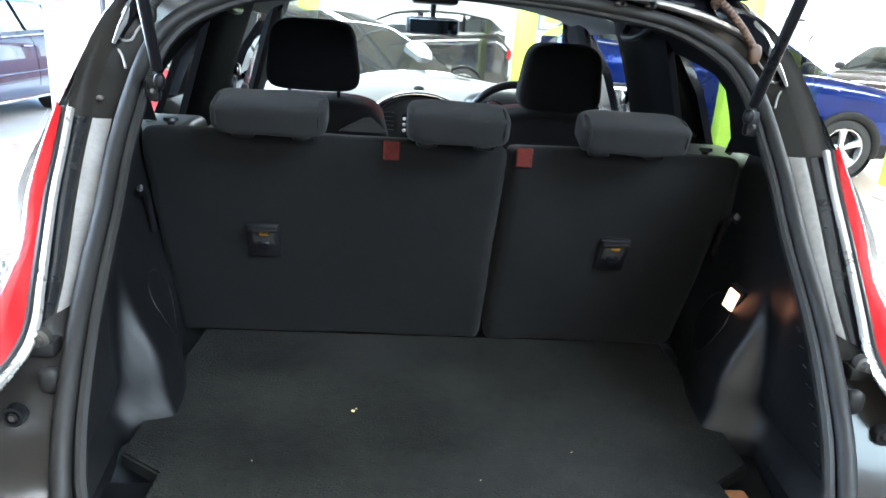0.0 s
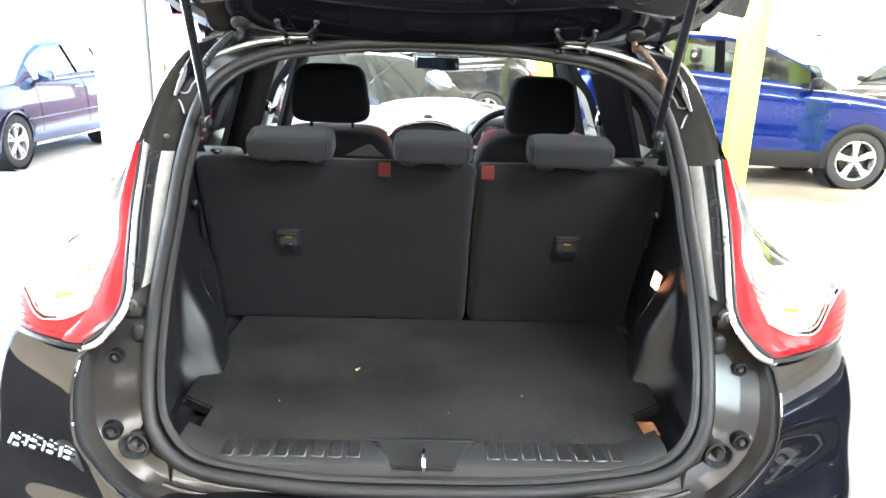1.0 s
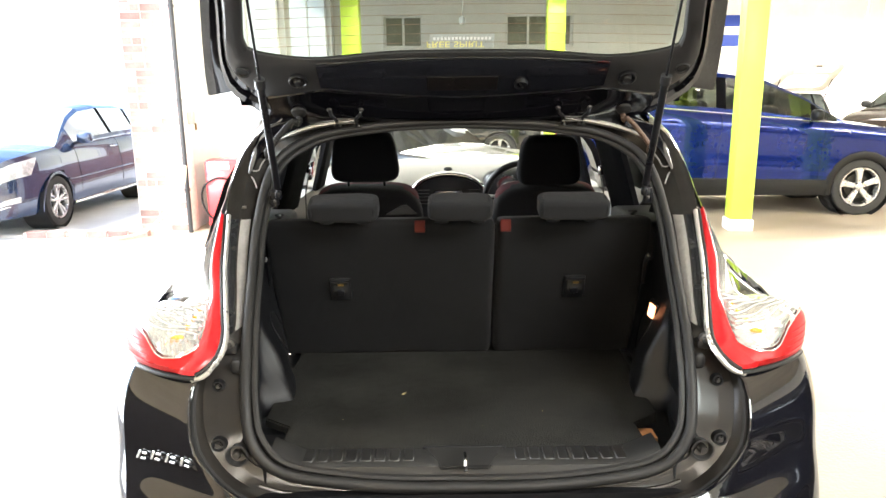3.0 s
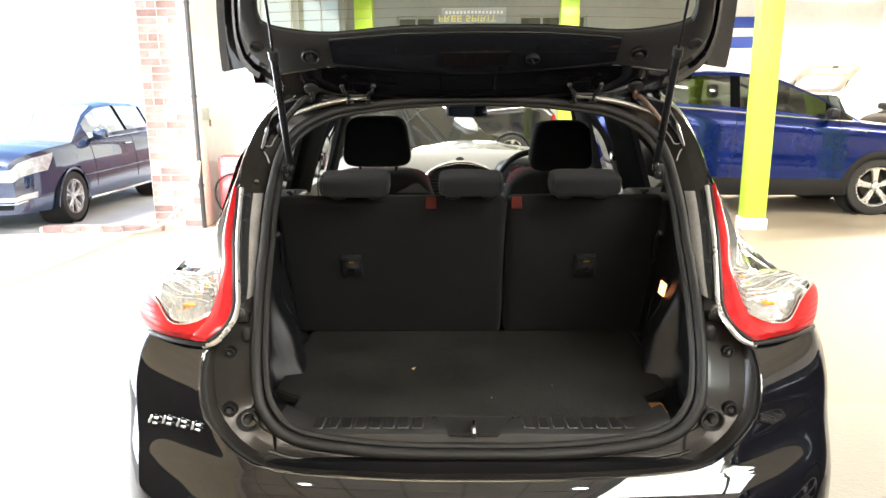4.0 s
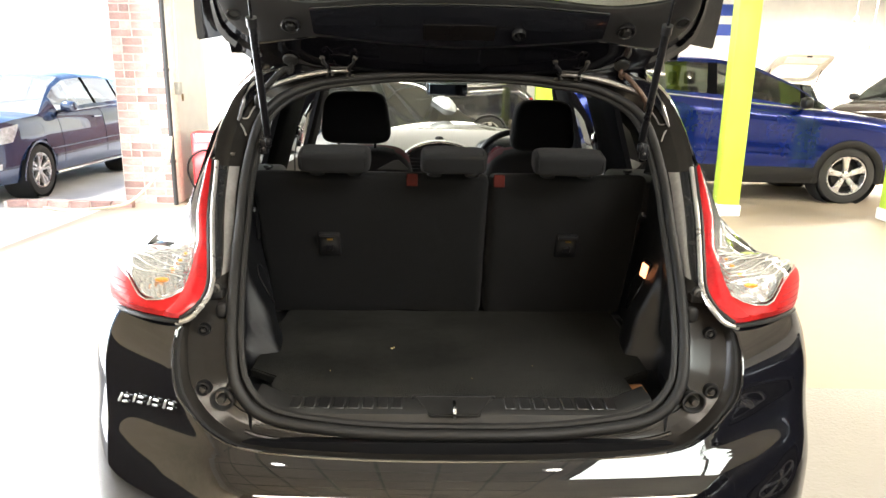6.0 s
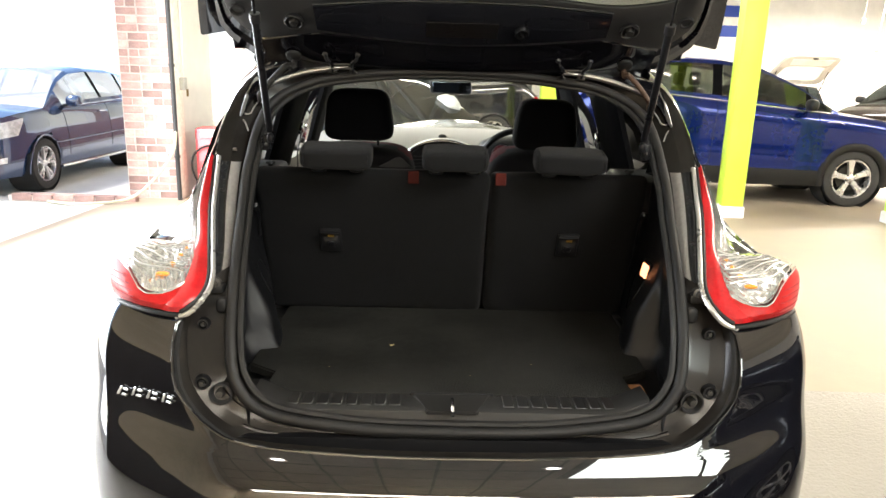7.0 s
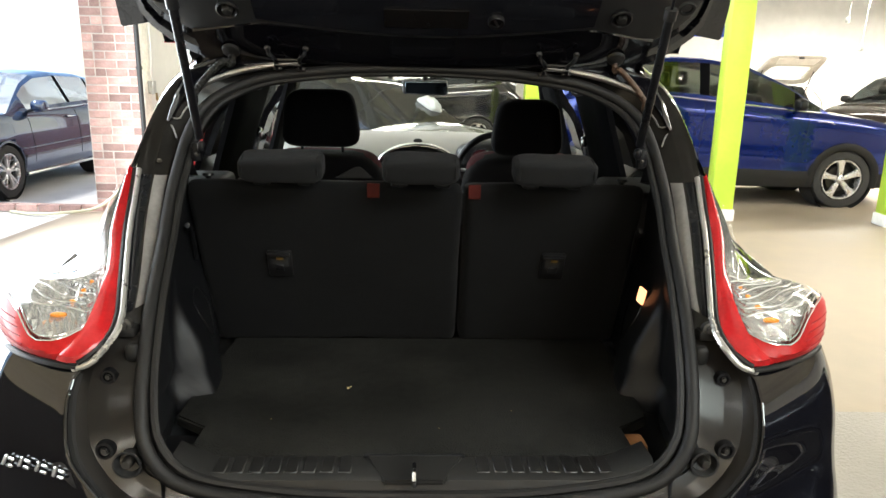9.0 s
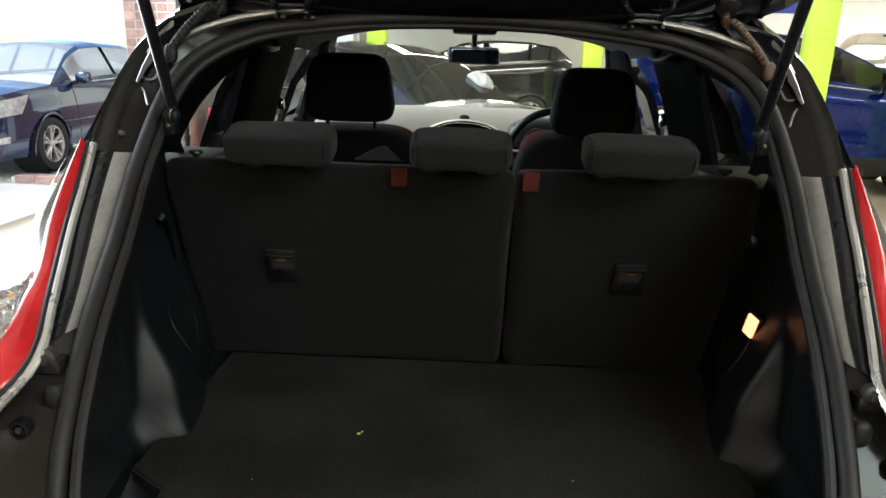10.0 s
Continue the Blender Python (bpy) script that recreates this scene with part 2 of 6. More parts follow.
LIME = mat("lime_gloss_paint", (0.45, 0.63, 0.055), 0.42, 0.0, 0.15, grain=(9, 0.12, 0.004), vary=(2.5, 0.10, 0.10))
BASE_WHITE = mat("white_plinth_paint", (0.78, 0.77, 0.74), 0.6, grain=(20, 0.2, 0.003), vary=(6, 0.14, 0.1))
WALL_WHITE = mat("white_wall_paint", (0.76, 0.75, 0.72), 0.75, grain=(14, 0.25, 0.006), vary=(0.7, 0.10, 0.06))
WALL_CREAM = mat("cream_wall_paint", (0.60, 0.52, 0.40), 0.75, grain=(14, 0.25, 0.006), vary=(0.9, 0.18, 0.06))
CEIL = mat("pale_roof_sheet", (0.66, 0.63, 0.56), 0.7, grain=(8, 0.2, 0.01), vary=(0.6, 0.2, 0.08))
BEAM = mat("grey_steel_beam", (0.40, 0.41, 0.39), 0.55, grain=(20, 0.2, 0.002), vary=(3, 0.25, 0.1))
FLOOR = mat("painted_concrete_floor", (0.29, 0.24, 0.18), 0.60, grain=(45, 0.25, 0.002), vary=(0.55, 0.22, 0.16))
YARD = mat("yard_concrete", (0.54, 0.53, 0.51), 0.85, grain=(30, 0.5, 0.006), vary=(0.35, 0.22, 0.08))
BRICK = mat("red_brick", (0.385, 0.245, 0.215), 0.85, grain=(70, 0.6, 0.005), vary=(7, 0.35, 0.08), piece=0.42)
MORTAR = mat("mortar", (0.50, 0.44, 0.395), 0.95, grain=(90, 0.8, 0.004), vary=(5, 0.25, 0.03))
# Darker than the pier's brick: the wall's shade is put into this colour.
BRICK_FACE = mat("red_brick_face_in_shade", (0.20, 0.10, 0.085), 0.9, grain=(16, 0.5, 0.01), vary=(3, 0.35, 0.05))
PIPE_BLACK = mat("black_pipe", (0.020, 0.020, 0.020), 0.5, grain=(60, 0.2, 0.002), vary=(5, 0.4, 0.1))
DIRTY_CREAM = mat("dirty_cream_post", (0.90, 0.87, 0.80), 0.7, grain=(30, 0.3, 0.004), vary=(3, 0.35, 0.1))
RED_STEEL = mat("red_steel", (0.50, 0.030, 0.035), 0.4, 0.0, 0.3, grain=(20, 0.1, 0.003), vary=(4, 0.15, 0.08))
HOSE = mat("pale_hose", (0.52, 0.50, 0.36), 0.5, vary=(10, 0.2, 0.1))
TUBE_GLOW = mat("fluorescent_tube", (0.9, 0.9, 0.9), 0.5, glow=((1.0, 0.90, 0.74), 14.0))
SIGN_BLUE = mat("blue_sign", (0.02, 0.06, 0.36), 0.5, vary=(3, 0.1, 0.05))
SCREEN = mat("dark_screen", (0.008, 0.008, 0.009), 0.15, 0.0, 0.8, vary=(10, 0.2, 0.04))
LAMP_RIM = mat("dull_silver_rim", (0.42, 0.41, 0.38), 0.30, 0.7, vary=(10, 0.12, 0.06))
DARK_RED_LENS = mat("ribbed_red_lens", (0.22, 0.006, 0.010), 0.4, 0.0, 0.0, vary=(9, 0.2, 0.05), spec=0.08)
CRUMB = mat("pale_crumb", (0.62, 0.52, 0.22), 0.9, vary=(60, 0.2, 0.05))
MIRROR = mat("tinted_mirror", (0.42, 0.50, 0.60), 0.03, 1.0, vary=(6, 0.03, 0.01))
# Pale colour stands in for bright reflections on black painted gutter, ridge and seams.
GUTTER = mat("lightened_gutter_metal", (0.21, 0.20, 0.19), 0.34, 0.35, 0.6, grain=(40, 0.1, 0.002), vary=(12, 0.3, 0.08))

# ---- mesh tools ----
def part(name, bm, material, parent=None, label="", smooth=True):
    """Link a bmesh, or (vertices, faces), as one mesh object under a thing or a part."""
    me = bpy.data.meshes.new(name)
    if isinstance(bm, tuple):
        me.from_pydata([tuple(v) for v in bm[0]], [], [tuple(f) for f in bm[1]])
    else:
        bmesh.ops.recalc_face_normals(bm, faces=bm.faces)
        bm.to_mesh(me)
        bm.free()
    me.materials.append(material)
    if smooth and me.polygons:
        me.polygons.foreach_set("use_smooth", [True] * len(me.polygons))
        me.set_sharp_from_angle(angle=radians(38))
    ob = new(name, me)
    ob.parent = parent
    if label:
        ob["label"] = label
    return ob


def thing(name, label, category, m=None, group="", kind=""):
    ob = new(name)
    ob.empty_display_size = 0.1
    if m is not None:
        ob.matrix_world = m
    return tagged(ob, label, category, group, kind)


def box(cx, cy, cz, sx, sy, sz, bevel=0.0, segments=2, m=None):
    bm = bmesh.new()
    bmesh.ops.create_cube(bm, size=1.0)
    bmesh.ops.scale(bm, vec=(sx, sy, sz), verts=bm.verts)
    if bevel:
        bmesh.ops.bevel(bm, geom=bm.edges[:], offset=min(bevel, 0.49 * min(sx, sy, sz)), segments=segments, profile=0.5, affect="EDGES", clamp_overlap=True)
    if m is not None:
        bmesh.ops.transform(bm, matrix=m, verts=bm.verts)
    bmesh.ops.translate(bm, vec=(cx, cy, cz), verts=bm.verts)
    return bm


def lump(cx, cy, cz, sx, sy, sz, power=4.0, m=None, cuts=10):
    """A cushion: a cube rounded by a superellipsoid, sizes are full widths."""
    bm = bmesh.new()
    bmesh.ops.create_cube(bm, size=2.0)
    bmesh.ops.subdivide_edges(bm, edges=bm.edges[:], cuts=cuts, use_grid_fill=True)
    for v in bm.verts:
        n = (abs(v.co.x) ** power + abs(v.co.y) ** power + abs(v.co.z) ** power) ** (1 / power)
        v.co = Vector((v.co.x / n * sx / 2, v.co.y / n * sy / 2, v.co.z / n * sz / 2))
    if m is not None:
        bmesh.ops.transform(bm, matrix=m, verts=bm.verts)
    bmesh.ops.translate(bm, vec=(cx, cy, cz), verts=bm.verts)
    return bm


def join(*bms):
    out = bmesh.new()
    for b in bms:
        me = bpy.data.meshes.new("join")
        b.to_mesh(me)
        b.free()
        out.from_mesh(me)
        bpy.data.meshes.remove(me)
    return out


def smooth_line(points, n, closed=False):
    """n points at even steps along a Catmull-Rom curve through the points."""
    p = np.array(points, float)
    k = len(p)
    fine = []
    last = k if closed else k - 1
    for i in range(last):
        if closed:
            a, b, c, d = p[(i - 1) % k], p[i], p[(i + 1) % k], p[(i + 2) % k]
        else:
            a, b, c, d = p[max(i - 1, 0)], p[i], p[i + 1], p[min(i + 2, k - 1)]
        for t in np.linspace(0, 1, 16, endpoint=False):
            fine.append(0.5 * (2 * b + (c - a) * t + (2 * a - 5 * b + 4 * c - d) * t * t + (3 * b - a - 3 * c + d) * t ** 3))
    fine.append(p[0] if closed else p[-1])
    fine = np.array(fine)
    s = np.concatenate([[0], np.cumsum(np.linalg.norm(np.diff(fine, axis=0), axis=1))])
    at = np.linspace(0, s[-1], n + 1 if closed else n)
    out = np.stack([np.interp(at, s, fine[:, j]) for j in range(p.shape[1])], 1)
    return out[:-1] if closed else out


def grid(rows, wrap=False, close=False):
    """(vertices, faces) of a sheet through rows of points. wrap: each row is closed; close: the last row joins the first."""
    r, c = len(rows), len(rows[0])
    verts = [tuple(p) for row in rows for p in row]
    faces = []
    for i in range(r if close else r - 1):
        for j in range(c if wrap else c - 1):
            i2, j2 = (i + 1) % r, (j + 1) % c
            faces.append((i * c + j, i * c + j2, i2 * c + j2, i2 * c + j))
    return verts, faces


def pipe(points, radius, sides=10, closed=False, flat=1.0, caps=True):
    """A tube along points; radius may be a list; flat squeezes it across the second direction."""
    p = np.array(points, float)
    n = len(p)
    rad = np.full(n, radius) if np.isscalar(radius) else np.array(radius, float)
    tan = np.roll(p, -1, 0) - np.roll(p, 1, 0) if closed else np.gradient(p, axis=0)
    tan /= np.maximum(np.linalg.norm(tan, axis=1), 1e-9)[:, None]
    up = np.array([0, 0, 1.0]) if abs(tan[0][2]) < 0.9 else np.array([1.0, 0, 0])
    rows = []
    u = np.cross(tan[0], up)
    for i in range(n):
        u = u - tan[i] * (u @ tan[i])
        u /= np.linalg.norm(u)
        v = np.cross(tan[i], u)
        rows.append([p[i] + rad[i] * (math.cos(a) * u + flat * math.sin(a) * v) for a in np.linspace(0, 2 * math.pi, sides, endpoint=False)])
    verts, faces = grid(rows, wrap=True, close=closed)
    if caps and not closed:
        faces.append(tuple(range(sides))[::-1])
        faces.append(tuple(range((n - 1) * sides, n * sides)))
    return verts, faces


def merge(*vf):
    verts, faces = [], []
    for v, f in vf:
        k = len(verts)
        verts += [tuple(x) for x in v]
        faces += [tuple(i + k for i in q) for q in f]
    return verts, faces


def lathe(profile, sides, centre, axis="x"):
    """Turn a profile of (radius, along) round an axis through centre."""
    rows = []
    for r, h in profile:
        row = []
        for a in np.linspace(0, 2 * math.pi, sides, endpoint=False):
            c, s = r * math.cos(a), r * math.sin(a)
            q = {"x": (h, c, s), "y": (c, h, s), "z": (c, s, h)}[axis]
            row.append((centre[0] + q[0], centre[1] + q[1], centre[2] + q[2]))
        rows.append(row)
    return grid(rows, wrap=True)


def moved(vf, m):
    return [tuple(m @ Vector(v)) for v in vf[0]], vf[1]


def mirrored(vf):
    return [(-v[0], v[1], v[2]) for v in vf[0]], [tuple(reversed(f)) for f in vf[1]]


def thick(vf, depth):
    """Give a sheet thickness along its normals."""
    me = bpy.data.meshes.new("thick")
    me.from_pydata([tuple(v) for v in vf[0]], [], [tuple(f) for f in vf[1]])
    bm = bmesh.new()
    bm.from_mesh(me)
    bpy.data.meshes.remove(me)
    bmesh.ops.recalc_face_normals(bm, faces=bm.faces)
    bmesh.ops.solidify(bm, geom=bm.faces[:], thickness=depth)
    return bm


def ramp(x, xs, ys):
    return float(np.interp(x, xs, ys))

# ---- the place: a car showroom with one open side ----
def wall(name, x0, x1, y0, y1, z0, z1, material, label, holes=(), axis="x"):
    """A wall with thickness; holes: (a0, a1, z0, z1) along its length."""
    cuts = sorted({z0, z1, *(h[2] for h in holes), *(h[3] for h in holes)})
    a0, a1 = (x0, x1) if axis == "x" else (y0, y1)
    bms = []
    for zb, zt in zip(cuts, cuts[1:]):
        free = [(a0, a1)]
        for h in holes:
            if h[2] < zt - 1e-6 and h[3] > zb + 1e-6:
                free = [q for s, e in free for q in ((s, min(e, h[0])), (max(s, h[1]), e)) if q[1] - q[0] > 1e-4]
        for s, e in free:
            if axis == "x":
                bms.append(box((s + e) / 2, (y0 + y1) / 2, (zb + zt) / 2, e - s, y1 - y0, zt - zb))
            else:
                bms.append(box((x0 + x1) / 2, (s + e) / 2, (zb + zt) / 2, x1 - x0, e - s, zt - zb))
    ob = part(name, join(*bms), material, smooth=False)
    return tagged(ob, label, "wall", kind="structure")


ground = part("ground", ([(-400, -400, -0.03), (400, -400, -0.03), (400, 400, -0.03), (-400, 400, -0.03)], [(0, 1, 2, 3)]), YARD, smooth=False)
tagged(ground, "pale concrete yard in bright daylight outside", "ground", kind="structure")
floor = part("floor", box(5.1, 5.0, -0.05, 17.8, 24.6, 0.1), FLOOR, smooth=False)
tagged(floor, "beige painted concrete showroom floor with worn patches", "floor", kind="structure")
NEAR_COAT = mat("grey_speckled_coating", (0.24, 0.222, 0.198), 0.52, grain=(70, 0.8, 0.006), vary=(1.2, 0.12, 0.12))
coat = part("floor_coating", box(2.2, -2.4, 0.002, 12.0, 8.6, 0.008, 0.003), NEAR_COAT, smooth=False)
tagged(coat, "grey anti-slip resin coating on the floor", "floor", kind="structure")

CEILING_Z = 4.4
RX0, RX1, RY0, RY1 = 1.46, 7.3, -3.8, -1.8
ceiling = part("ceiling", join(box(5.1, (RY1 + 17.3) / 2, CEILING_Z + 0.06, 17.8, 17.3 - RY1, 0.12), box(5.1, (RY0 - 7.3) / 2, CEILING_Z + 0.06, 17.8, RY0 + 7.3, 0.12), box((RX0 - 3.8) / 2, (RY0 + RY1) / 2, CEILING_Z + 0.06, RX0 + 3.8, RY1 - RY0, 0.12), box((RX1 + 14.0) / 2, (RY0 + RY1) / 2, CEILING_Z + 0.06, 14.0 - RX1, RY1 - RY0, 0.12)), CEIL, smooth=False)
tagged(ceiling, "pale painted roof lining of the showroom", "ceiling", kind="structure")
wall("wall_west", -3.45, -3.154, 6.70, 17.3, 0, CEILING_Z, WALL_WHITE, "white painted side wall with long bright windows", holes=((7.9, 11.8, 0.75, 3.9), (12.2, 16.6, 0.75, 3.9)), axis="y")
# facing out of view, added for the doors of the car outside to mirror
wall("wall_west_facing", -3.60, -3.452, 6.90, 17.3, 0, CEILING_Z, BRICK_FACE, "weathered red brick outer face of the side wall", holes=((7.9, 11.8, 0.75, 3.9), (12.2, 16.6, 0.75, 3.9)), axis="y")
wall("wall_west_lintel", -3.8, -3.15, -7.3, 6.59, 3.9, CEILING_Z, WALL_WHITE, "white lintel over the wide open side", axis="y")
wall("wall_west_rear", -3.8, -3.15, -7.3, 0.3, 0, 3.9, WALL_CREAM, "cream painted wall beside the open side", axis="y")
wall("wall_north", -3.15, 14.0, 17.0, 17.3, 0, CEILING_Z, WALL_WHITE, "white painted far wall with small windows", holes=((-1.9, -0.9, 2.7, 3.5), (1.2, 2.9, 2.7, 3.5)), axis="x")
wall("wall_east", 13.7, 14.0, -7.3, 17.0, 0, CEILING_Z, WALL_WHITE, "white painted side wall lit by strip lights", axis="y")
wall("wall_south", -3.15, 13.7, -7.3, -7.0, 0, CEILING_Z, WALL_CREAM, "cream painted rear wall with a wide window", holes=((1.9, 7.4, 1.2, 3.2),), axis="x")


def window(name, label, a0, a1, z0, z1, across, axis, bars, rails, fill=WINDOW):
    root = thing(name, label, "window", kind="structure")
    w = 0.06

    def bar(nm, s, e, zb, zt):
        c, l = (s + e) / 2, e - s
        b = box(c, across, (zb + zt) / 2, l, 0.07, zt - zb, 0.006) if axis == "x" else box(across, c, (zb + zt) / 2, 0.07, l, zt - zb, 0.006)
        part(nm, b, BASE_WHITE, root)

    bar("window_sill", a0, a1, z0, z0 + w)
    bar("window_frame", a0, a1, z1 - w, z1)
    for i in range(bars + 1):
        c = a0 + w / 2 + (a1 - a0 - w) * i / bars
        bar("mullion", c - w / 2, c + w / 2, z0 + w, z1 - w)
    for i in range(1, rails + 1):
        c = z0 + (z1 - z0) * i / (rails + 1)
        for j in range(bars):
            s = a0 + w + (a1 - a0 - w) * j / bars
            bar("glazing_bar", s, s + (a1 - a0 - w) / bars - w, c - 0.018, c + 0.018)
    for j in range(bars):
        s = a0 + w + (a1 - a0 - w) * j / bars
        e = s + (a1 - a0 - w) / bars - w
        vf = ([(s, across, z0 + w), (e, across, z0 + w), (e, across, z1 - w), (s, across, z1 - w)], [(0, 1, 2, 3)])
        if axis == "y":
            vf = ([(q[1], q[0], q[2]) for q in vf[0]], vf[1])
        pane = part("pane", vf, fill, root, smooth=False)
        pane.visible_shadow = False
    return root


window("window_1", "wide window with panes whitened for overexposed daylight", 7.9, 11.8, 0.75, 3.9, -3.3, "y", 2, 0, WHITE_PANE)
window("window_2", "wide window with panes whitened for overexposed daylight", 12.2, 16.6, 0.75, 3.9, -3.3, "y", 2, 0, WHITE_PANE)
window("window_3", "small high window in the far wall", -1.9, -0.9, 2.7, 3.5, 17.15, "x", 2, 0, DIM_PANE)
window("window_4", "small high window in the far wall", 1.2, 2.9, 2.7, 3.5, 17.15, "x", 3, 0, DIM_PANE)
window("window_5", "wide white framed window in the rear wall", 1.9, 7.4, 1.2, 3.2, -7.1, "x", 6, 1)

# inner face of the pier: a dirty cream strip beside the pipe
strip = part("trim_door_post", box(-3.135, 6.73, 1.95, 0.03, 0.20, 3.9, 0.004), DIRTY_CREAM)
tagged(strip, "dirty cream door post with rust stains at its foot", "post", kind="structure")


# rooflight
rooflight = thing("window_6", "bright rooflight with white glazing bars", "window", kind="structure")
for k in range(3):
    x = RX0 + 0.07 + (RX1 - RX0 - 0.14) * k / 2
    part("glazing_bar", box(x, (RY0 + RY1) / 2, CEILING_Z + 0.03, 0.14 if k != 1 else 0.30, RY1 - RY0, 0.06, 0.006), BEAM, rooflight)
for y in (RY0 + 0.03, RY1 - 0.03):
    part("window_frame", box((RX0 + RX1) / 2, y, CEILING_Z + 0.035, RX1 - RX0, 0.06, 0.05, 0.006), BEAM, rooflight)
for k in range(2):
    x = RX0 + 0.07 + (RX1 - RX0 - 0.14) * (k + 0.5) / 2
    pn = part("pane", box(x, (RY0 + RY1) / 2, CEILING_Z + 0.09, (RX1 - RX0) / 2 - 0.2, RY1 - RY0 - 0.10, 0.006), WINDOW, rooflight)
    pn.visible_shadow = False
# unseen dark panels added low on the rear walls for the bumper to reflect
MIRRORED_DARK = mat("dark_reflected_panel", (0.030, 0.024, 0.020), 0.5, grain=(20, 0.2, 0.003), vary=(2, 0.2, 0.1))
for nm, cx, cy, sx, sy in (("trim_dark_panel_west", -3.14, -3.35, 0.02, 7.28), ("trim_dark_panel_south", 5.25, -6.985, 16.7, 0.02)):
    d = part(nm, box(cx, cy, 0.68, sx, sy, 1.34, 0.003), MIRRORED_DARK, smooth=False)
    tagged(d, "unseen dark panel added for the bumper to reflect", "wall paint", kind="structure")

# dark joints of the roof lining over the rear bay, and two round lamps in it
joints = [box(x, -3.3, CEILING_Z - 0.006, 0.035, 7.2, 0.012) for x in np.arange(-2.9, 1.3, 0.6)] + [box(-0.9, y, CEILING_Z - 0.007, 4.5, 0.035, 0.014) for y in np.arange(-6.6, 0.3, 0.9)]
lining = part("ceiling_joints", join(*joints), BEAM, smooth=False)
tagged(lining, "dark joint strips of the panelled roof lining", "ceiling", kind="structure")
SPOT_GLOW = mat("round_lamp_glow", (0.9, 0.9, 0.88), 0.4, glow=((1.0, 0.96, 0.9), 22))
for x in (-1.5, 1.25):
    spot = thing("round_ceiling_light", "small round ceiling light, switched on", "ceiling light", pose(x, -2.75, CEILING_Z), group="round lights")
    part("bezel", lathe([(0.075, -0.034), (0.105, -0.034), (0.110, -0.014), (0.110, 0.0)], 24, (0, 0, 0), "z"), BASE_WHITE, spot)
    part("diffuser", lathe([(0, -0.045), (0.05, -0.042), (0.075, -0.030)], 20, (0, 0, 0), "z"), SPOT_GLOW, spot)

# roof beams and strip lights
def beam(y):
    root = thing("roof_beam", "grey steel roof truss under the ceiling", "beam", group="roof trusses", kind="structure")
    part("chord", box(5.1, y, CEILING_Z - 0.12, 17.0, 0.12, 0.14, 0.008), BEAM, root)
    part("lower_chord", box(5.1, y, CEILING_Z - 0.62, 17.0, 0.09, 0.09, 0.008), BEAM, root)
    for k in range(11):
        x = -2.6 + k * 1.5
        part("brace", pipe([(x, y, CEILING_Z - 0.2), (x + 0.7, y, CEILING_Z - 0.6)], 0.03, 6), BEAM, root)
        part("brace", pipe([(x + 0.8, y, CEILING_Z - 0.6), (x + 1.4, y, CEILING_Z - 0.2)], 0.03, 6), BEAM, root)


for y in (2.4, 6.9, 9.6, 12.3, 15.0):
    beam(y)
for x in (-1.55, 1.35, 4.2):
    purlin = part("roof_purlin", box(x, 12.0, CEILING_Z - 0.10, 0.16, 9.6, 0.18, 0.01), BEAM, smooth=False)
    tagged(purlin, "grey steel purlin running under the roof lining", "beam", "roof purlins", "structure")


def strip_light(x, y, z, along="x", length=1.5):
    root = thing("strip_light", "white fluorescent strip light, switched on", "ceiling light", group="strip lights")
    d = (length, 0.09, 0.05) if along == "x" else (0.09, length, 0.05)
    part("housing", box(x, y, z + 0.045, *d, 0.008), BASE_WHITE, root)
    e = (length * 0.48, 0, 0) if along == "x" else (0, length * 0.48, 0)
    part("tube", pipe([(x - e[0], y - e[1], z), (x + e[0], y + e[1], z)], 0.018, 10), TUBE_GLOW, root)
    for s in (-0.4, 0.4):
        px, py = (x + s * length, y) if along == "x" else (x, y + s * length)
        part("hanger", pipe([(px, py, z + 0.07), (px, py, CEILING_Z)], 0.006, 6), BEAM, root)


# fittings at y -6.35 and at (0.4, 10.9) are added out of view
for x, y in ((7.2, 10.4), (9.4, 10.4), (11.6, 10.4), (7.4, 13.6), (9.6, 13.6), (11.8, 13.6), (6.9, 6.2), (9.8, 6.2), (3.9, 3.4), (6.4, 2.2), (0.4, 10.9), (-1.4, -6.35), (0.4, -6.35), (4.2, -6.35)):
    strip_light(x, y, 3.35 if y > 6 else 3.9)
# the lamps at those added fittings brighten the rear wall and the far cars
for x, y, w in ((8.2, 10.4, 280), (9.6, 13.6, 280), (8.4, 4.6, 170), (5.4, 2.2, 170), (0.4, 10.9, 150), (-0.6, -6.35, 110), (4.2, -6.35, 60)):
    lamp("strip_light_and_fill_rows", "AREA", pose(x, y, 3.28 if y > 6 else 3.83, 0, 0, 90 if x < -1 else 0), w, (1.0, 0.93, 0.81), size=(4.0, 0.5))


# lime pillars
def pillar(x, y, turn=0.0, size=0.235, label="lime green painted square pillar on a white plinth"):
    root = thing("pillar", label, "pillar", pose(x, y, 0, 0, 0, turn), group="lime pillars", kind="structure")
    part("shaft", box(0, 0, CEILING_Z / 2 + 0.05, size, size, CEILING_Z - 0.1, 0.012), LIME, root)
    part("plinth", box(0, 0, 0.065, size + 0.034, size + 0.034, 0.13, 0.012), BASE_WHITE, root, "chipped white plinth")
    return root


pillar(3.165, 6.565, -5)
pillar(4.97, 6.35, -5)
pillar(-2.0, 12.15, 0, 0.33)
pillar(1.80, 12.15, 0, 0.33)

# things along the open side
drain = thing("drain_pipe", "black drain pipe clipped to the brick pier", "pipe")
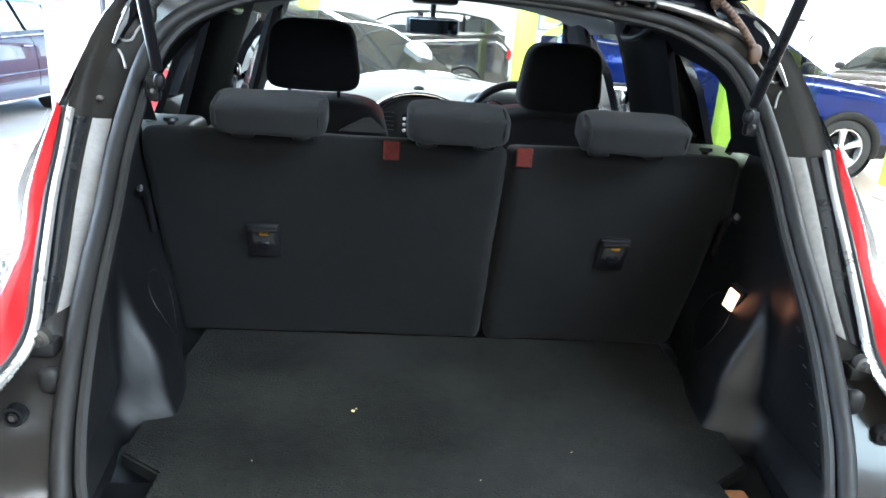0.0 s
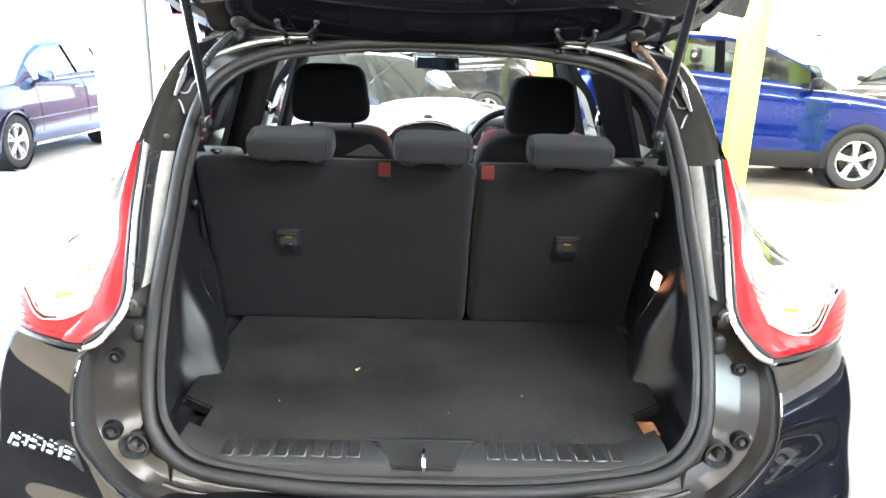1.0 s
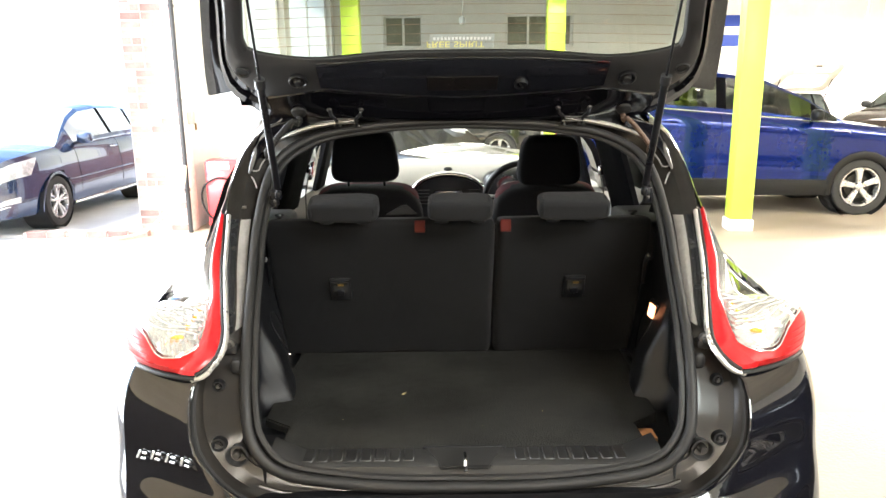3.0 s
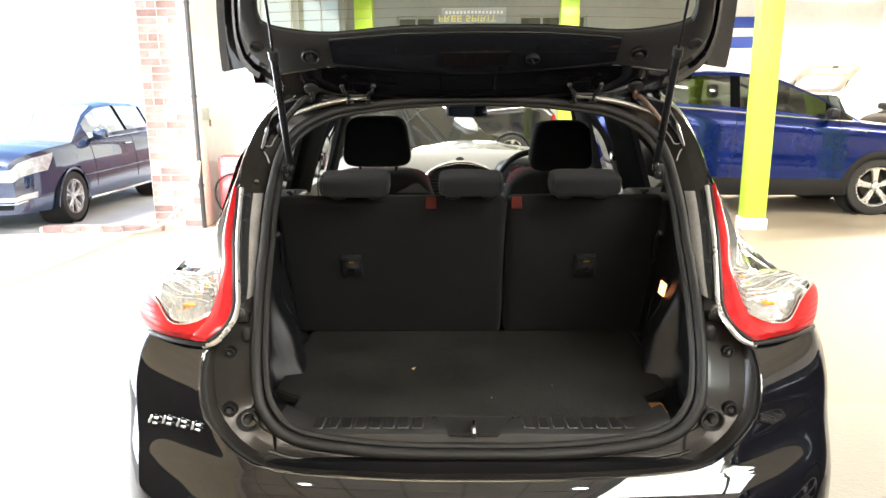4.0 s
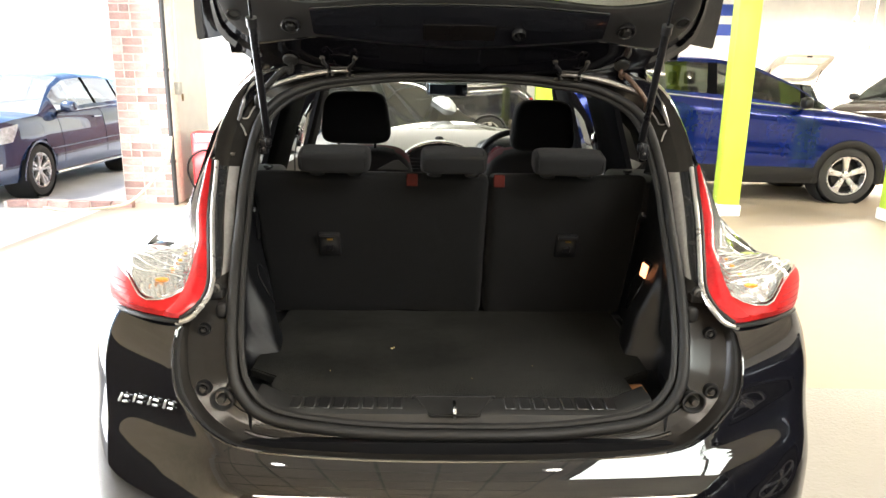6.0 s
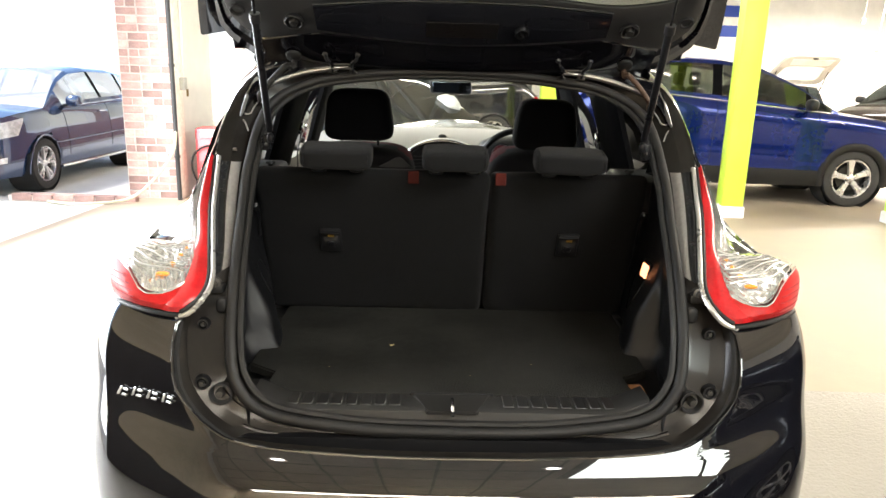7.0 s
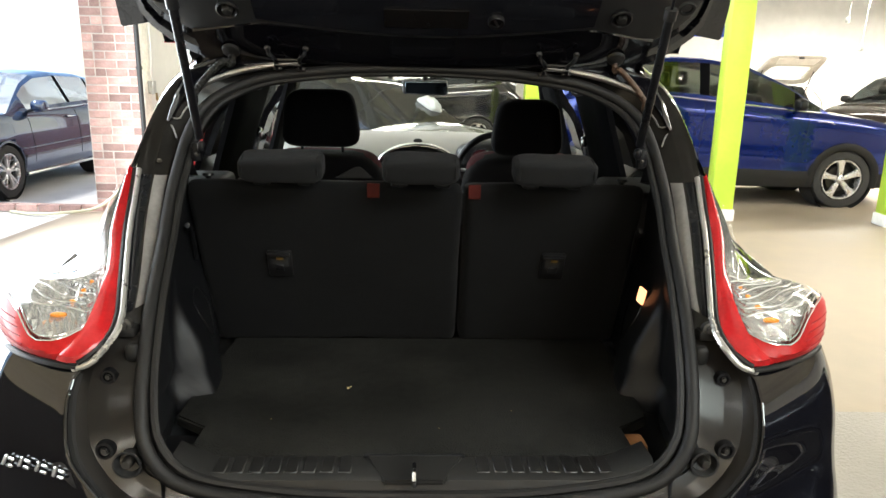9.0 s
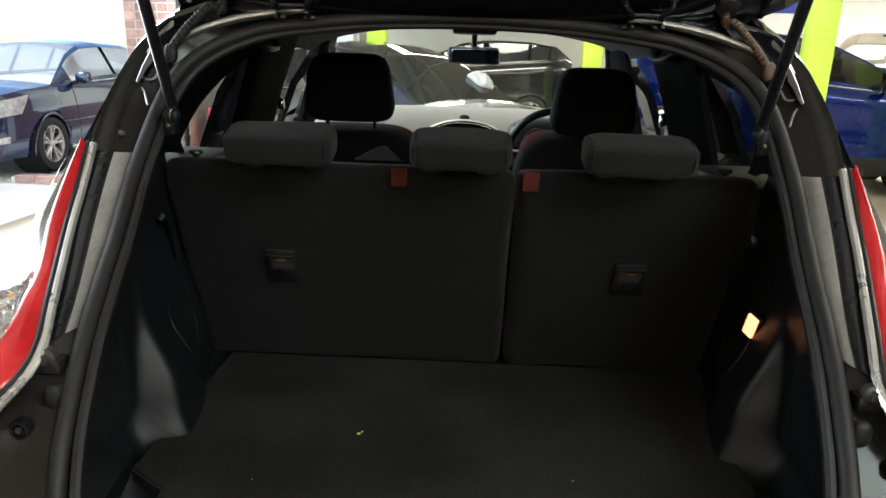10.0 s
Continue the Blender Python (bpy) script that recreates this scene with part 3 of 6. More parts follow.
part("pipe", pipe([(-3.12, 6.55, 0.0), (-3.12, 6.55, 1.4), (-3.12, 6.55, 3.85)], 0.026, 12), PIPE_BLACK, drain)
for z in (0.5, 1.5, 2.5, 3.4):
    part("clip", lathe([(0.026, -0.015), (0.034, -0.015), (0.034, 0.015), (0.026, 0.015)], 12, (-3.12, 6.55, z), "z"), PIPE_BLACK, drain)
switch = thing("wall_switch_box", "grey switch box with cable and yellow tag on the door post", "switch")
part("case", box(-3.09, 6.78, 1.30, 0.06, 0.09, 0.14, 0.008), BEAM, switch)
part("cable", pipe(smooth_line([(-3.09, 6.78, 1.38), (-3.06, 6.74, 1.8), (-3.08, 6.78, 2.6), (-3.1, 6.80, 3.8)], 20), 0.010, 6), WHITE_PLASTIC, switch)
part("tag", box(-3.054, 6.80, 1.20, 0.01, 0.05, 0.08, 0.003), YELLOW, switch)
garden = thing("hose", "pale garden hose hanging and trailing on the floor", "hose")
part("tube", pipe(smooth_line([(-3.10, 6.5, 0.78), (-3.12, 6.42, 0.55), (-3.30, 6.34, 0.28), (-3.55, 6.25, 0.06), (-3.9, 6.1, 0.018), (-4.2, 6.15, 0.0), (-4.5, 6.3, -0.012)], 50), 0.017, 8), HOSE, garden)

red = thing("red_cabinet", "red steel workshop cabinet with white label and hose", "cabinet", pose(-2.74, 6.85, 0, 0, 0, 8))
part("body", box(0, 0, 0.43, 0.46, 0.32, 0.78, 0.03, 3), RED_STEEL, red)
part("door", box(0, -0.166, 0.40, 0.40, 0.02, 0.60, 0.012), RED_STEEL, red)
part("label_plate", box(-0.06, -0.163, 0.76, 0.22, 0.012, 0.09, 0.003), PAPER, red, "white printed label")
for i in range(3):
    part("print_bar", box(-0.06, -0.171, 0.785 - i * 0.024, 0.17 - 0.03 * i, 0.004, 0.009), INK, red)
part("handle", pipe([(0.12, -0.185, 0.35), (0.12, -0.205, 0.37), (0.12, -0.205, 0.47), (0.12, -0.185, 0.49)], 0.008, 8), CHROME, red)
part("hose", pipe(smooth_line([(0.03, -0.18, 0.60), (-0.10, -0.24, 0.62), (-0.24, -0.22, 0.52), (-0.27, -0.20, 0.35), (-0.20, -0.20, 0.18), (-0.10, -0.19, 0.10)], 30), 0.012, 8), RUBBER, red)
for x in (-0.19, 0.19):
    for y in (-0.12, 0.12):
        part("foot", box(x, y, 0.02, 0.05, 0.05, 0.04, 0.006), PIPE_BLACK, red)

sign = thing("blue_sign", "blue and white striped sign on the far wall", "sign")
part("board", box(6.6, 16.975, 3.02, 1.5, 0.04, 0.75, 0.01), SIGN_BLUE, sign)
part("stripe", box(6.6, 16.95, 3.02, 1.46, 0.02, 0.2, 0.004), BASE_WHITE, sign)
poster = thing("poster", "framed poster with pale yellow picture on wall", "poster")
part("frame", box(3.3, 16.98, 2.0, 1.0, 0.04, 0.9, 0.01), BEAM, poster)
part("sheet", box(3.3, 16.955, 2.0, 0.9, 0.01, 0.8), PAPER, poster)
part("picture", box(3.3, 16.947, 1.95, 0.7, 0.008, 0.4), PALE_INK, poster)
for x, y, zb in ((8.6, 13.5, 2.3), (7.4, 12.0, 2.7), (10.2, 14.5, 2.4), (0.07, 9.0, 2.6)):
    pull = thing("pull_cord", "thin hanging light cord with a small end knob", "cord", group="hanging cords")
    part("cord", pipe([(x, y, CEILING_Z), (x + 0.03, y, (CEILING_Z + zb) / 2), (x - 0.02, y, zb)], 0.012, 6), BEAM, pull)
    part("knob", lump(x - 0.02, y, zb - 0.05, 0.09, 0.09, 0.12, 2.5, cuts=4), BEAM, pull)

# ---- the black hatchback: shared shapes (local x across, y forward from the rear bumper, z up) ----
CAR = thing("compact_car", "black compact crossover hatchback with open tailgate and empty boot", "car", pose(0, 0, 0, 0, 0, 1.6))
GATE_Z = (0.40, 0.66, 0.72, 0.78, 0.82, 0.86, 0.90, 0.98, 1.10, 1.20, 1.30, 1.40, 1.47, 1.70)
GATE_Y = (0.02, 0.078, 0.104, 0.118, 0.137, 0.166, 0.20, 0.28, 0.45, 0.56, 0.66, 0.745, 0.80, 0.96)


def gate_y(z):
    return sum(ramp(z + d, GATE_Z, GATE_Y) for d in (-0.03, -0.015, 0, 0.015, 0.03)) / 5


SHELL_X = 0.011  # sideways shift of the rear shell, set to fit the camera's view


def shell(vf):
    """A sheet of the rear shell, shifted sideways to fit the camera's view."""
    return [(v[0] + SHELL_X, v[1], v[2]) for v in vf[0]], vf[1]


HALF_A = [(0, 0.702), (0.14, 0.703), (0.265, 0.711), (0.41, 0.735), (0.474, 0.79), (0.498, 0.868), (0.514, 0.963), (0.535, 1.08), (0.548, 1.21), (0.525, 1.345), (0.42, 1.417), (0.26, 1.445), (0.13, 1.455), (0, 1.458)]
HALF_B = [(0, 0.657), (0.2, 0.660), (0.43, 0.677), (0.525, 0.715), (0.578, 0.77), (0.602, 0.823), (0.614, 0.900), (0.588, 0.940), (0.569, 0.985), (0.580, 1.03), (0.613, 1.112), (0.632, 1.227), (0.634, 1.31), (0.605, 1.395), (0.545, 1.452), (0.35, 1.490), (0, 1.505)]
NR = 64
RA, RB = smooth_line(HALF_A, NR), smooth_line(HALF_B, NR)


def full(half):
    return [tuple(p) for p in half] + [(-p[0], p[1]) for p in half[-2:0:-1]]


def ring(half, dy, k=1.0, other=None):
    """A closed ring in the tailgate opening: half outline, blended with another by k, set dy in from the gate's face."""
    h = half if other is None else half * k + other * (1 - k)
    return [(x, gate_y(z) + dy, z) for x, z in full(h)]


# tailgate opening: painted channel, flange and rubber seal
inner = RA * 1.0
inner[:, 0] *= 0.985
inner[:, 1] = 1.08 + (RA[:, 1] - 1.08) * 0.985


def deep(z):
    k = min(max((z - 0.945) / 0.06, 0), 1)
    return k * k * (3 - 2 * k)


def channel(k, shallow, deepest):
    """A ring between the outer edge and the seal, deeper beside and above the lamps than at the foot."""
    h = RB * k + RA * (1 - k)
    return [(x, gate_y(z) + shallow + (deepest - shallow) * deep(z), z) for x, z in full(h)]


rows = [ring(RB, 0.0), channel(0.94, 0.008, 0.004), channel(0.86, 0.024, 0.006), channel(0.60, 0.030, 0.010), channel(0.56, 0.031, 0.013), channel(0.24, 0.033, 0.040), channel(0.18, 0.034, 0.044), channel(0.12, 0.032, 0.040), channel(0.08, 0.026, 0.026), ring(RA, 0.022), ring(inner, 0.024), ring(inner, 0.05)]
part("tailgate_channel", shell(grid(rows, wrap=True)), JAMB_PAINT, CAR, "dusty black painted channel round the boot opening")
seal = part("weather_seal", shell(pipe(ring(RA, 0.014), 0.0125, 10, closed=True)), RUBBER, CAR, "black rubber weather seal")
lip = RA * 1.0
lip[:, 0] *= 0.968
lip[:, 1] = 1.08 + (RA[:, 1] - 1.08) * 0.968
part("seal_lip", shell(pipe(ring(lip, 0.026), 0.0085, 8, closed=True)), RUBBER, seal)
part("seal_bead", shell(pipe(ring(RA * 0.94 + RB * 0.06, 0.022), 0.006, 8, closed=True)), RUBBER, seal)
# pressed ledge lines along the foot of the opening
low = [i for i in range(NR) if RB[i][1] < 0.70]
for k, dy, r in ((0.72, 0.028, 0.0045), (0.45, 0.034, 0.0035)):
    h = [RB[i] * k + RA[i] * (1 - k) for i in low]
    line = [(-x, gate_y(z) + dy, z) for x, z in h[::-1]] + [(x, gate_y(z) + dy, z) for x, z in h[1:]]
    part("pressed_ledge", shell(pipe(line, r, 6)), JAMB_PAINT, CAR)


# rear skin below the lamps
def y_centre(z):
    return ramp(z, (0.25, 0.40, 0.52, 0.58, 0.62, 0.65, 0.68, 0.705, 0.73, 0.78, 0.84, 0.88, 0.93), (0.03, -0.03, -0.05, -0.048, -0.038, -0.0205, 0.005, 0.024, 0.030, 0.034, 0.045, 0.060, 0.105))


def half_width(z):
    return ramp(z, (0.25, 0.45, 0.62, 0.72, 0.82, 0.87, 0.90, 0.93), (0.830, 0.862, 0.867, 0.866, 0.864, 0.859, 0.852, 0.840))


edge = []
for p in RB:
    if p[1] > 0.94 or (edge and p[1] <= edge[-1][1]):
        break
    edge.append(p)


def skin_y(x, z):
    """The rear skin: the bumper's crown below, and above it a panel that runs from the opening's edge round the corner."""
    x, hw = abs(x), half_width(z)
    u = min(x / hw, 1.0)
    bend = 0.5 * (u - 0.60 + math.sqrt((u - 0.60) ** 2 + 0.0025)) - 0.5 * (math.sqrt(0.60 ** 2 + 0.0025) - 0.60)
    g = 0.1 * u * u + 0.535 * (1 - math.sqrt(max(1 - u ** 15, 0))) + 0.93 * bend
    y0 = sum(y_centre(z + 0.004 * d) for d in range(-6, 7)) / 13
    end = ramp(z, (0.25, 0.78, 0.93), (0.36, 0.38, 0.415))
    crown = y0 + (end - y0) * g
    x0 = float(np.interp(z, [p[1] for p in edge], [p[0] for p in edge]))
    t = min(max((x - x0) / (hw - x0), 0.0), 1.0)
    y_in = gate_y(z) - 0.022
    panel = y_in + (end - y_in) * (0.58 * t + 0.42 * (1 - math.sqrt(max(1 - t ** 11, 0))))
    k = min(max((z - 0.675) / 0.115, 0.0), 1.0)
    k = k * k * (3 - 2 * k)
    return crown + (panel - crown) * k


BADGE = ((-0.720, 0.757), (-0.681, 0.764), (-0.640, 0.768), (-0.600, 0.771))
crest = []
for x, z in edge:
    # the bumper's top edge stands proud of the opening's foot and rises along the camera's sight line to hide the gap
    # behind it
    k = min(max((0.80 - z) / 0.06, 0), 1)
    ze = z
    for _ in range(12):
        ze = z + k * 0.6 * max(0.0, gate_y(z) - skin_y(x, ze))
    if not crest or ze > crest[-1][1]:
        crest.append((x, ze, k, z))
levels = [(z, 0.0) for z in np.linspace(0.25, crest[0][1] - 0.003, 34)] + [(ze, x) for x, ze, k, z in crest]
rows = []
for z, x0 in levels:
    hw = half_width(z)
    a0 = math.asin(min(x0 / hw, 1))
    row = []
    for v in np.linspace(0, 1, 60):
        x = hw * math.sin(a0 + (math.pi / 2 - a0) * v) if v < 0.5 else hw * (1 - (1 - math.sin(a0 + (math.pi / 2 - a0) * v)) * (1.0 - 0.6 * (v - 0.5) * 2))
        row.append((x, skin_y(x, z), z))
    rows.append(row)
right = grid(rows)
ease = lambda vf: ([(x + 0.014 * ramp(-x, (0.62, 0.84), (0, 1)) + SHELL_X * max(0.0, 1 - (x / 0.86) ** 4) * ramp(z, (0.4, 0.66), (0, 1)), y, z) for x, y, z in vf[0]], vf[1])
part("rear_bumper", ease(merge(right, mirrored(right))), BLACK_PAINT, CAR, "glossy black painted rear bumper")
rim = [(x, skin_y(x, ze), ze) for x, ze, k, z in crest]
rim = [(-x, y, z) for x, y, z in rim[:0:-1]] + rim
part("bumper_lip", shell(pipe([(x, y + 0.002, z - 0.001) for x, y, z in rim], 0.0035, 8)), BLACK_PAINT, CAR)
back = [(x, max(gate_y(z), skin_y(x, ze)) + 0.004, z - 0.004) for x, ze, k, z in crest]
back = [(-x, y, z) for x, y, z in back[:0:-1]] + back
part("bumper_shelf", shell(grid([rim, back])), WELL, CAR)
lower = [[(x, skin_y(x, 0.25) + d, z) for x in np.linspace(-0.83, 0.83, 40)] for z, d in ((0.252, 0.0), (0.20, 0.03), (0.17, 0.12))]
part("bumper_valance", grid(lower), CLADDING, CAR)


# dark tube standing in for the shaded gap between the bumper and the painted foot of the opening
gap_half = [i for i in range(NR) if RB[i][1] < 0.925]
gap_line = [(-RB[i][0] * 0.995, gate_y(RB[i][1]) - 0.005, RB[i][1]) for i in gap_half[::-1]] + [(RB[i][0] * 0.995, gate_y(RB[i][1]) - 0.005, RB[i][1]) for i in gap_half[1:]]
part("bumper_gap_shade", shell(pipe(gap_line, 0.0065, 6)), WELL, CAR)
# roof side seams, drawn pale for the highlight along them
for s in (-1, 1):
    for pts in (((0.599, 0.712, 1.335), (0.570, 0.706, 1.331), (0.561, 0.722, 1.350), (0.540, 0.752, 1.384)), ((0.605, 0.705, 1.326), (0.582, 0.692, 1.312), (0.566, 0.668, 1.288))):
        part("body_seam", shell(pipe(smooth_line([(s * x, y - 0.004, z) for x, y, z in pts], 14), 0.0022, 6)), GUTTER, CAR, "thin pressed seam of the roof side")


# tail lamps: a boomerang, red stem and foot round a clear lens
LAMP_IN = smooth_line([(0.608, 0.205, 0.930), (0.581, 0.222, 0.946), (0.567, 0.252, 0.967), (0.567, 0.290, 0.991), (0.580, 0.342, 1.03), (0.612, 0.462, 1.112), (0.623, 0.53, 1.17), (0.630, 0.585, 1.228)], 25)
LAMP_OUT = smooth_line([(0.810, 0.340, 0.925), (0.818, 0.350, 0.966), (0.818, 0.356, 1.005), (0.798, 0.364, 1.030), (0.745, 0.380, 1.048), (0.691, 0.411, 1.038), (0.676, 0.445, 1.065), (0.670, 0.475, 1.111), (0.659, 0.515, 1.165), (0.642, 0.585, 1.240)], 25)


def lamp_point(i, s, proud=0.0):
    """A point on the lamp's face: i along it from foot to tip, s across from the inner to the outer edge."""
    k = min(int(i), len(LAMP_IN) - 2)
    f = i - k
    a, b = LAMP_IN[k] * (1 - f) + LAMP_IN[k + 1] * f, LAMP_OUT[k] * (1 - f) + LAMP_OUT[k + 1] * f
    p = a + (b - a) * s
    wide = np.linalg.norm(b - a)
    lift = 0.16 * wide * max(math.sin(math.pi * s), 0.0) ** 0.8 + 0.010 + proud
    lift *= 0.6 + 0.4 * min(i, 1)
    return np.array([p[0] + 0.25 * lift, p[1] - lift, p[2] + 0.15 * lift])


def tail_lamp(sign):
    flip = shell if sign > 0 else (lambda vf: shell(mirrored(vf)))
    top = len(LAMP_IN) - 1
    stem = lambda i: ramp(i, (0, 4, 8, 11, 13.5, 16, 20, 24), (0.19, 0.15, 0.155, 0.22, 0.31, 0.42, 0.52, 0.62))
    foot = lambda u: ramp(u, (0, 0.06, 0.14, 0.28, 0.38, 0.48, 0.58, 0.74, 1.0), (3.8, 2.9, 2.3, 2.0, 2.3, 3.1, 3.9, 4.5, 5.0))
    across = lambda i, u, proud=0.0: lamp_point(i, stem(i) + (1 - stem(i)) * u, proud)
    body = [[lamp_point(i, s, -0.03) for s in np.linspace(0, 1, 14)] for i in range(top + 1)]
    root = part("tail_lamp", flip(grid(body)), SILVER, CAR, "red and clear boomerang tail lamp")
    red_rows = [[lamp_point(i, stem(i) * s, 0.006 * math.sin(math.pi * s)) for s in np.linspace(0, 1, 10)] for i in range(top + 1)]
    part("red_lens", thick(flip(grid(red_rows)), 0.003), RED_LENS, root)
    us = np.linspace(0, 1, 33)
    foot_rows = [[across(foot(u) * k, u) for u in us] for k in np.linspace(0, 1, 7)]
    part("red_foot_lens", thick(flip(grid(foot_rows)), 0.003), FOOT_LENS, root)
    for k in range(5):
        line = [across(0.5 + 0.68 * k, u, 0.0) for u in np.linspace(0.36 + 0.06 * k, 0.955, 12)]
        part("lens_rib", flip(pipe(line, 0.0013, 6)), DARK_RED_LENS, root)
    ends = lambda k: [across(foot(u) + (top - 0.5 - foot(u)) * k, u, 0.002) for u in us]
    lens = part("clear_lens", flip(grid([ends(k) for k in np.linspace(0, 1, 25)])), CLEAR, root)
    lens.visible_shadow = False
    edge_line = [across(foot(u) + 0.05, u, 0.0025) for u in us]
    part("lens_border", flip(merge(pipe(edge_line, 0.0013, 6), pipe([across(foot(u) + 0.45, u, 0.0005) for u in us], 0.0010, 6))), SILVER, root, "bright border of the clear lens")
    # faceted bowl and amber bulb behind the clear lens
    rng = random.Random(5)
    facets = []
    for a, i in enumerate(np.linspace(1.6, top - 1, 36)):
        row = []
        for j, u in enumerate(np.linspace(0.01, 0.99, 33)):
            row.append(across(max(i, foot(u) + 0.1), u, -0.008 - 0.011 * ((a + j) % 2) - 0.006 * rng.random()))
        facets.append(row)
    part("reflector", flip(grid(facets)), SILVER, root, smooth=False)
    for k in range(8):
        i = 5.4 + 0.8 * k
        run = [across(i + 0.25 * math.sin(9 * u + k), u, -0.004) for u in np.linspace(0.06 + 0.03 * (k % 3), 0.93 - 0.05 * (k % 2), 14)]
        part("lens_flute", flip(pipe(run, 0.0013, 5)), LAMP_RIM, root)
    # small amber lumps drawn in place of the bulb's reflection in the bowl
    for i, u, r in ((6.3, 0.21, 0.0035), (7.8, 0.19, 0.0028), (9.2, 0.17, 0.0022)):
        c = across(i, u, -0.006)
        part("amber_glint", lump(sign * c[0] + SHELL_X, c[1], c[2], 3.2 * r, 0.006, 2.2 * r, 3.0, cuts=4), AMBER, root)
    c = across(4.6, 0.25, -0.008)
    bulb = lump(sign * c[0] + SHELL_X, c[1], c[2], 0.030, 0.012, 0.010, 2.5, cuts=5)
    part("bulb", bulb, AMBER, root, "amber bulb")
    gap = [lamp_point(i, 0, 0.0) + np.array([-0.002, 0.0, 0]) for i in range(top + 1)]
    part("edge_seal", flip(pipe(gap, 0.0052, 8)), RUBBER, root)
    rim = smooth_line([lamp_point(0, 0.05, 0.0) + np.array([-0.003, 0, -0.012]), lamp_point(0.6, 0, 0.0) + np.array([-0.012, 0, -0.007])] + [lamp_point(i, 0, 0.0) + np.array([-0.011, -0.001, -0.002]) for i in range(2, top + 1, 2)], 40)
    # silver colour stands in for the pale reflection along the lamp's inner edge
    part("bright_rim", flip(pipe(rim, 0.0062, 8)), LAMP_RIM, root, "inner rim, silvered for the reflection along it")
    under = [lamp_point(0, s, 0.0) + np.array([0, 0, -0.008]) for s in np.linspace(0, 1, 16)]
    part("lamp_gasket", flip(pipe(under, 0.006, 8)), RUBBER, root)
    return root


for sign in (-1, 1):
    tail_lamp(sign)

# rear quarter: from the lamp and the opening to the side of the car
QUARTER_IN = [(0.845, 0.52, 0.915), (0.830, 0.42, 0.934), (0.816, 0.360, 0.966), (0.814, 0.358, 1.003), (0.794, 0.366, 1.028), (0.742, 0.382, 1.046), (0.693, 0.414, 1.036), (0.678, 0.448, 1.063), (0.672, 0.478, 1.109), (0.661, 0.518, 1.163), (0.642, 0.588, 1.238), (0.634, 0.668, 1.31), (0.607, 0.741, 1.395), (0.547, 0.786, 1.452)]
SECTION = [(0.876, 0.915), (0.872, 0.945), (0.865, 0.975), (0.850, 1.02), (0.806, 1.055), (0.762, 1.085), (0.735, 1.15), (0.702, 1.24), (0.672, 1.33), (0.635, 1.42), (0.570, 1.485)]
qi = smooth_line(QUARTER_IN, 34)
qo = smooth_line([(x, 0.95, z) for x, z in SECTION], 34)
rows = []
for v in np.linspace(0, 1, 14):
    row = []
    for a, b in zip(qi, qo):
        p = a + (b - a) * v
        bulge = 4 * v * (1 - v)
        out = 0.020 * bulge if a[2] < 1.05 else 0.012 * bulge
        sink = 0.055 * math.sin(math.pi * min(1.0, v * 1.25)) * ramp(a[0], (0.70, 0.76), (0, 1)) * ramp(a[2], (0.95, 1.0), (0, 1))
        p = p + np.array([out, 0, 0.45 * out - sink])
        row.append(p)
    rows.append(row)
q = grid(rows)
for vf in (q, mirrored(q)):
    part("quarter_panel", shell(vf), BLACK_PAINT, CAR)

# black inner strip beside each lamp and the bracket under it
for s in (-1, 1):
    f = (lambda vf: vf) if s > 0 else mirrored
    span = [i for i in range(NR) if 0.972 < RB[i][1] < 1.225]
    strip_rows = [[np.array([p[0], gate_y(p[1]) + dy, p[1]]) for k, dy in ((1.0, 0.004), (0.90, 0.001), (0.74, 0.004), (0.60, 0.010)) for p in [RB[i] * k + RA[i] * (1 - k)]] for i in span]
    part("lamp_filler_panel", thick(shell(f(grid(strip_rows))), 0.006), GLOSS_TRIM, CAR, "glossy black filler strip beside the lamp")
    # gutter strip lighter than the car's paint: reflected brightness put into its colour
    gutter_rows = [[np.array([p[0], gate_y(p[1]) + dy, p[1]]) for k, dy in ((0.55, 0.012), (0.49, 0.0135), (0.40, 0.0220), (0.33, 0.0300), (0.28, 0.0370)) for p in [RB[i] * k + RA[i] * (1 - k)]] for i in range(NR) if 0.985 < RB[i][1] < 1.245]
    part("drip_gutter", shell(f(grid(gutter_rows))), GUTTER, CAR, "metal drip gutter, lightened to carry its reflection")
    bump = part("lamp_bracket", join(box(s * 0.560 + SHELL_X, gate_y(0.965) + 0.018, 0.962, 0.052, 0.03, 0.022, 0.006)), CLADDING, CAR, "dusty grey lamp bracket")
    part("bracket_bolt", lathe([(0.0, -0.022), (0.007, -0.022), (0.008, -0.014), (0.013, -0.012), (0.013, 0.0)], 12, (s * 0.552 + SHELL_X, gate_y(0.972) + 0.008, 0.976), "y"), BOLT, bump)
    # plastic cover with studs
    for x, z, r in ((0.566, 0.896, 0.013), (0.551, 0.790, 0.016)):
        c = (s * x + SHELL_X, gate_y(z) + 0.028, z)
        stud = part("trim_stud", lathe([(0, -0.008), (r * 0.45, -0.008), (r * 0.5, -0.002), (r * 0.62, -0.001), (r * 0.7, -0.009), (r, -0.009), (r * 1.1, 0.004)], 18, c, "y"), SMOOTH_TRIM, CAR)
        part("stud_head", lathe([(0, -0.011), (r * 0.3, -0.011), (r * 0.36, -0.004)], 12, c, "y"), BOLT, stud)
    c = (s * 0.508 + SHELL_X, gate_y(0.775) + 0.016, 0.772)
    well = part("drain_recess", lathe([(0.026, -0.006), (0.022, -0.006), (0.020, 0.004), (0.019, 0.02), (0.0, 0.02)], 22, c, "y"), WELL, CAR)
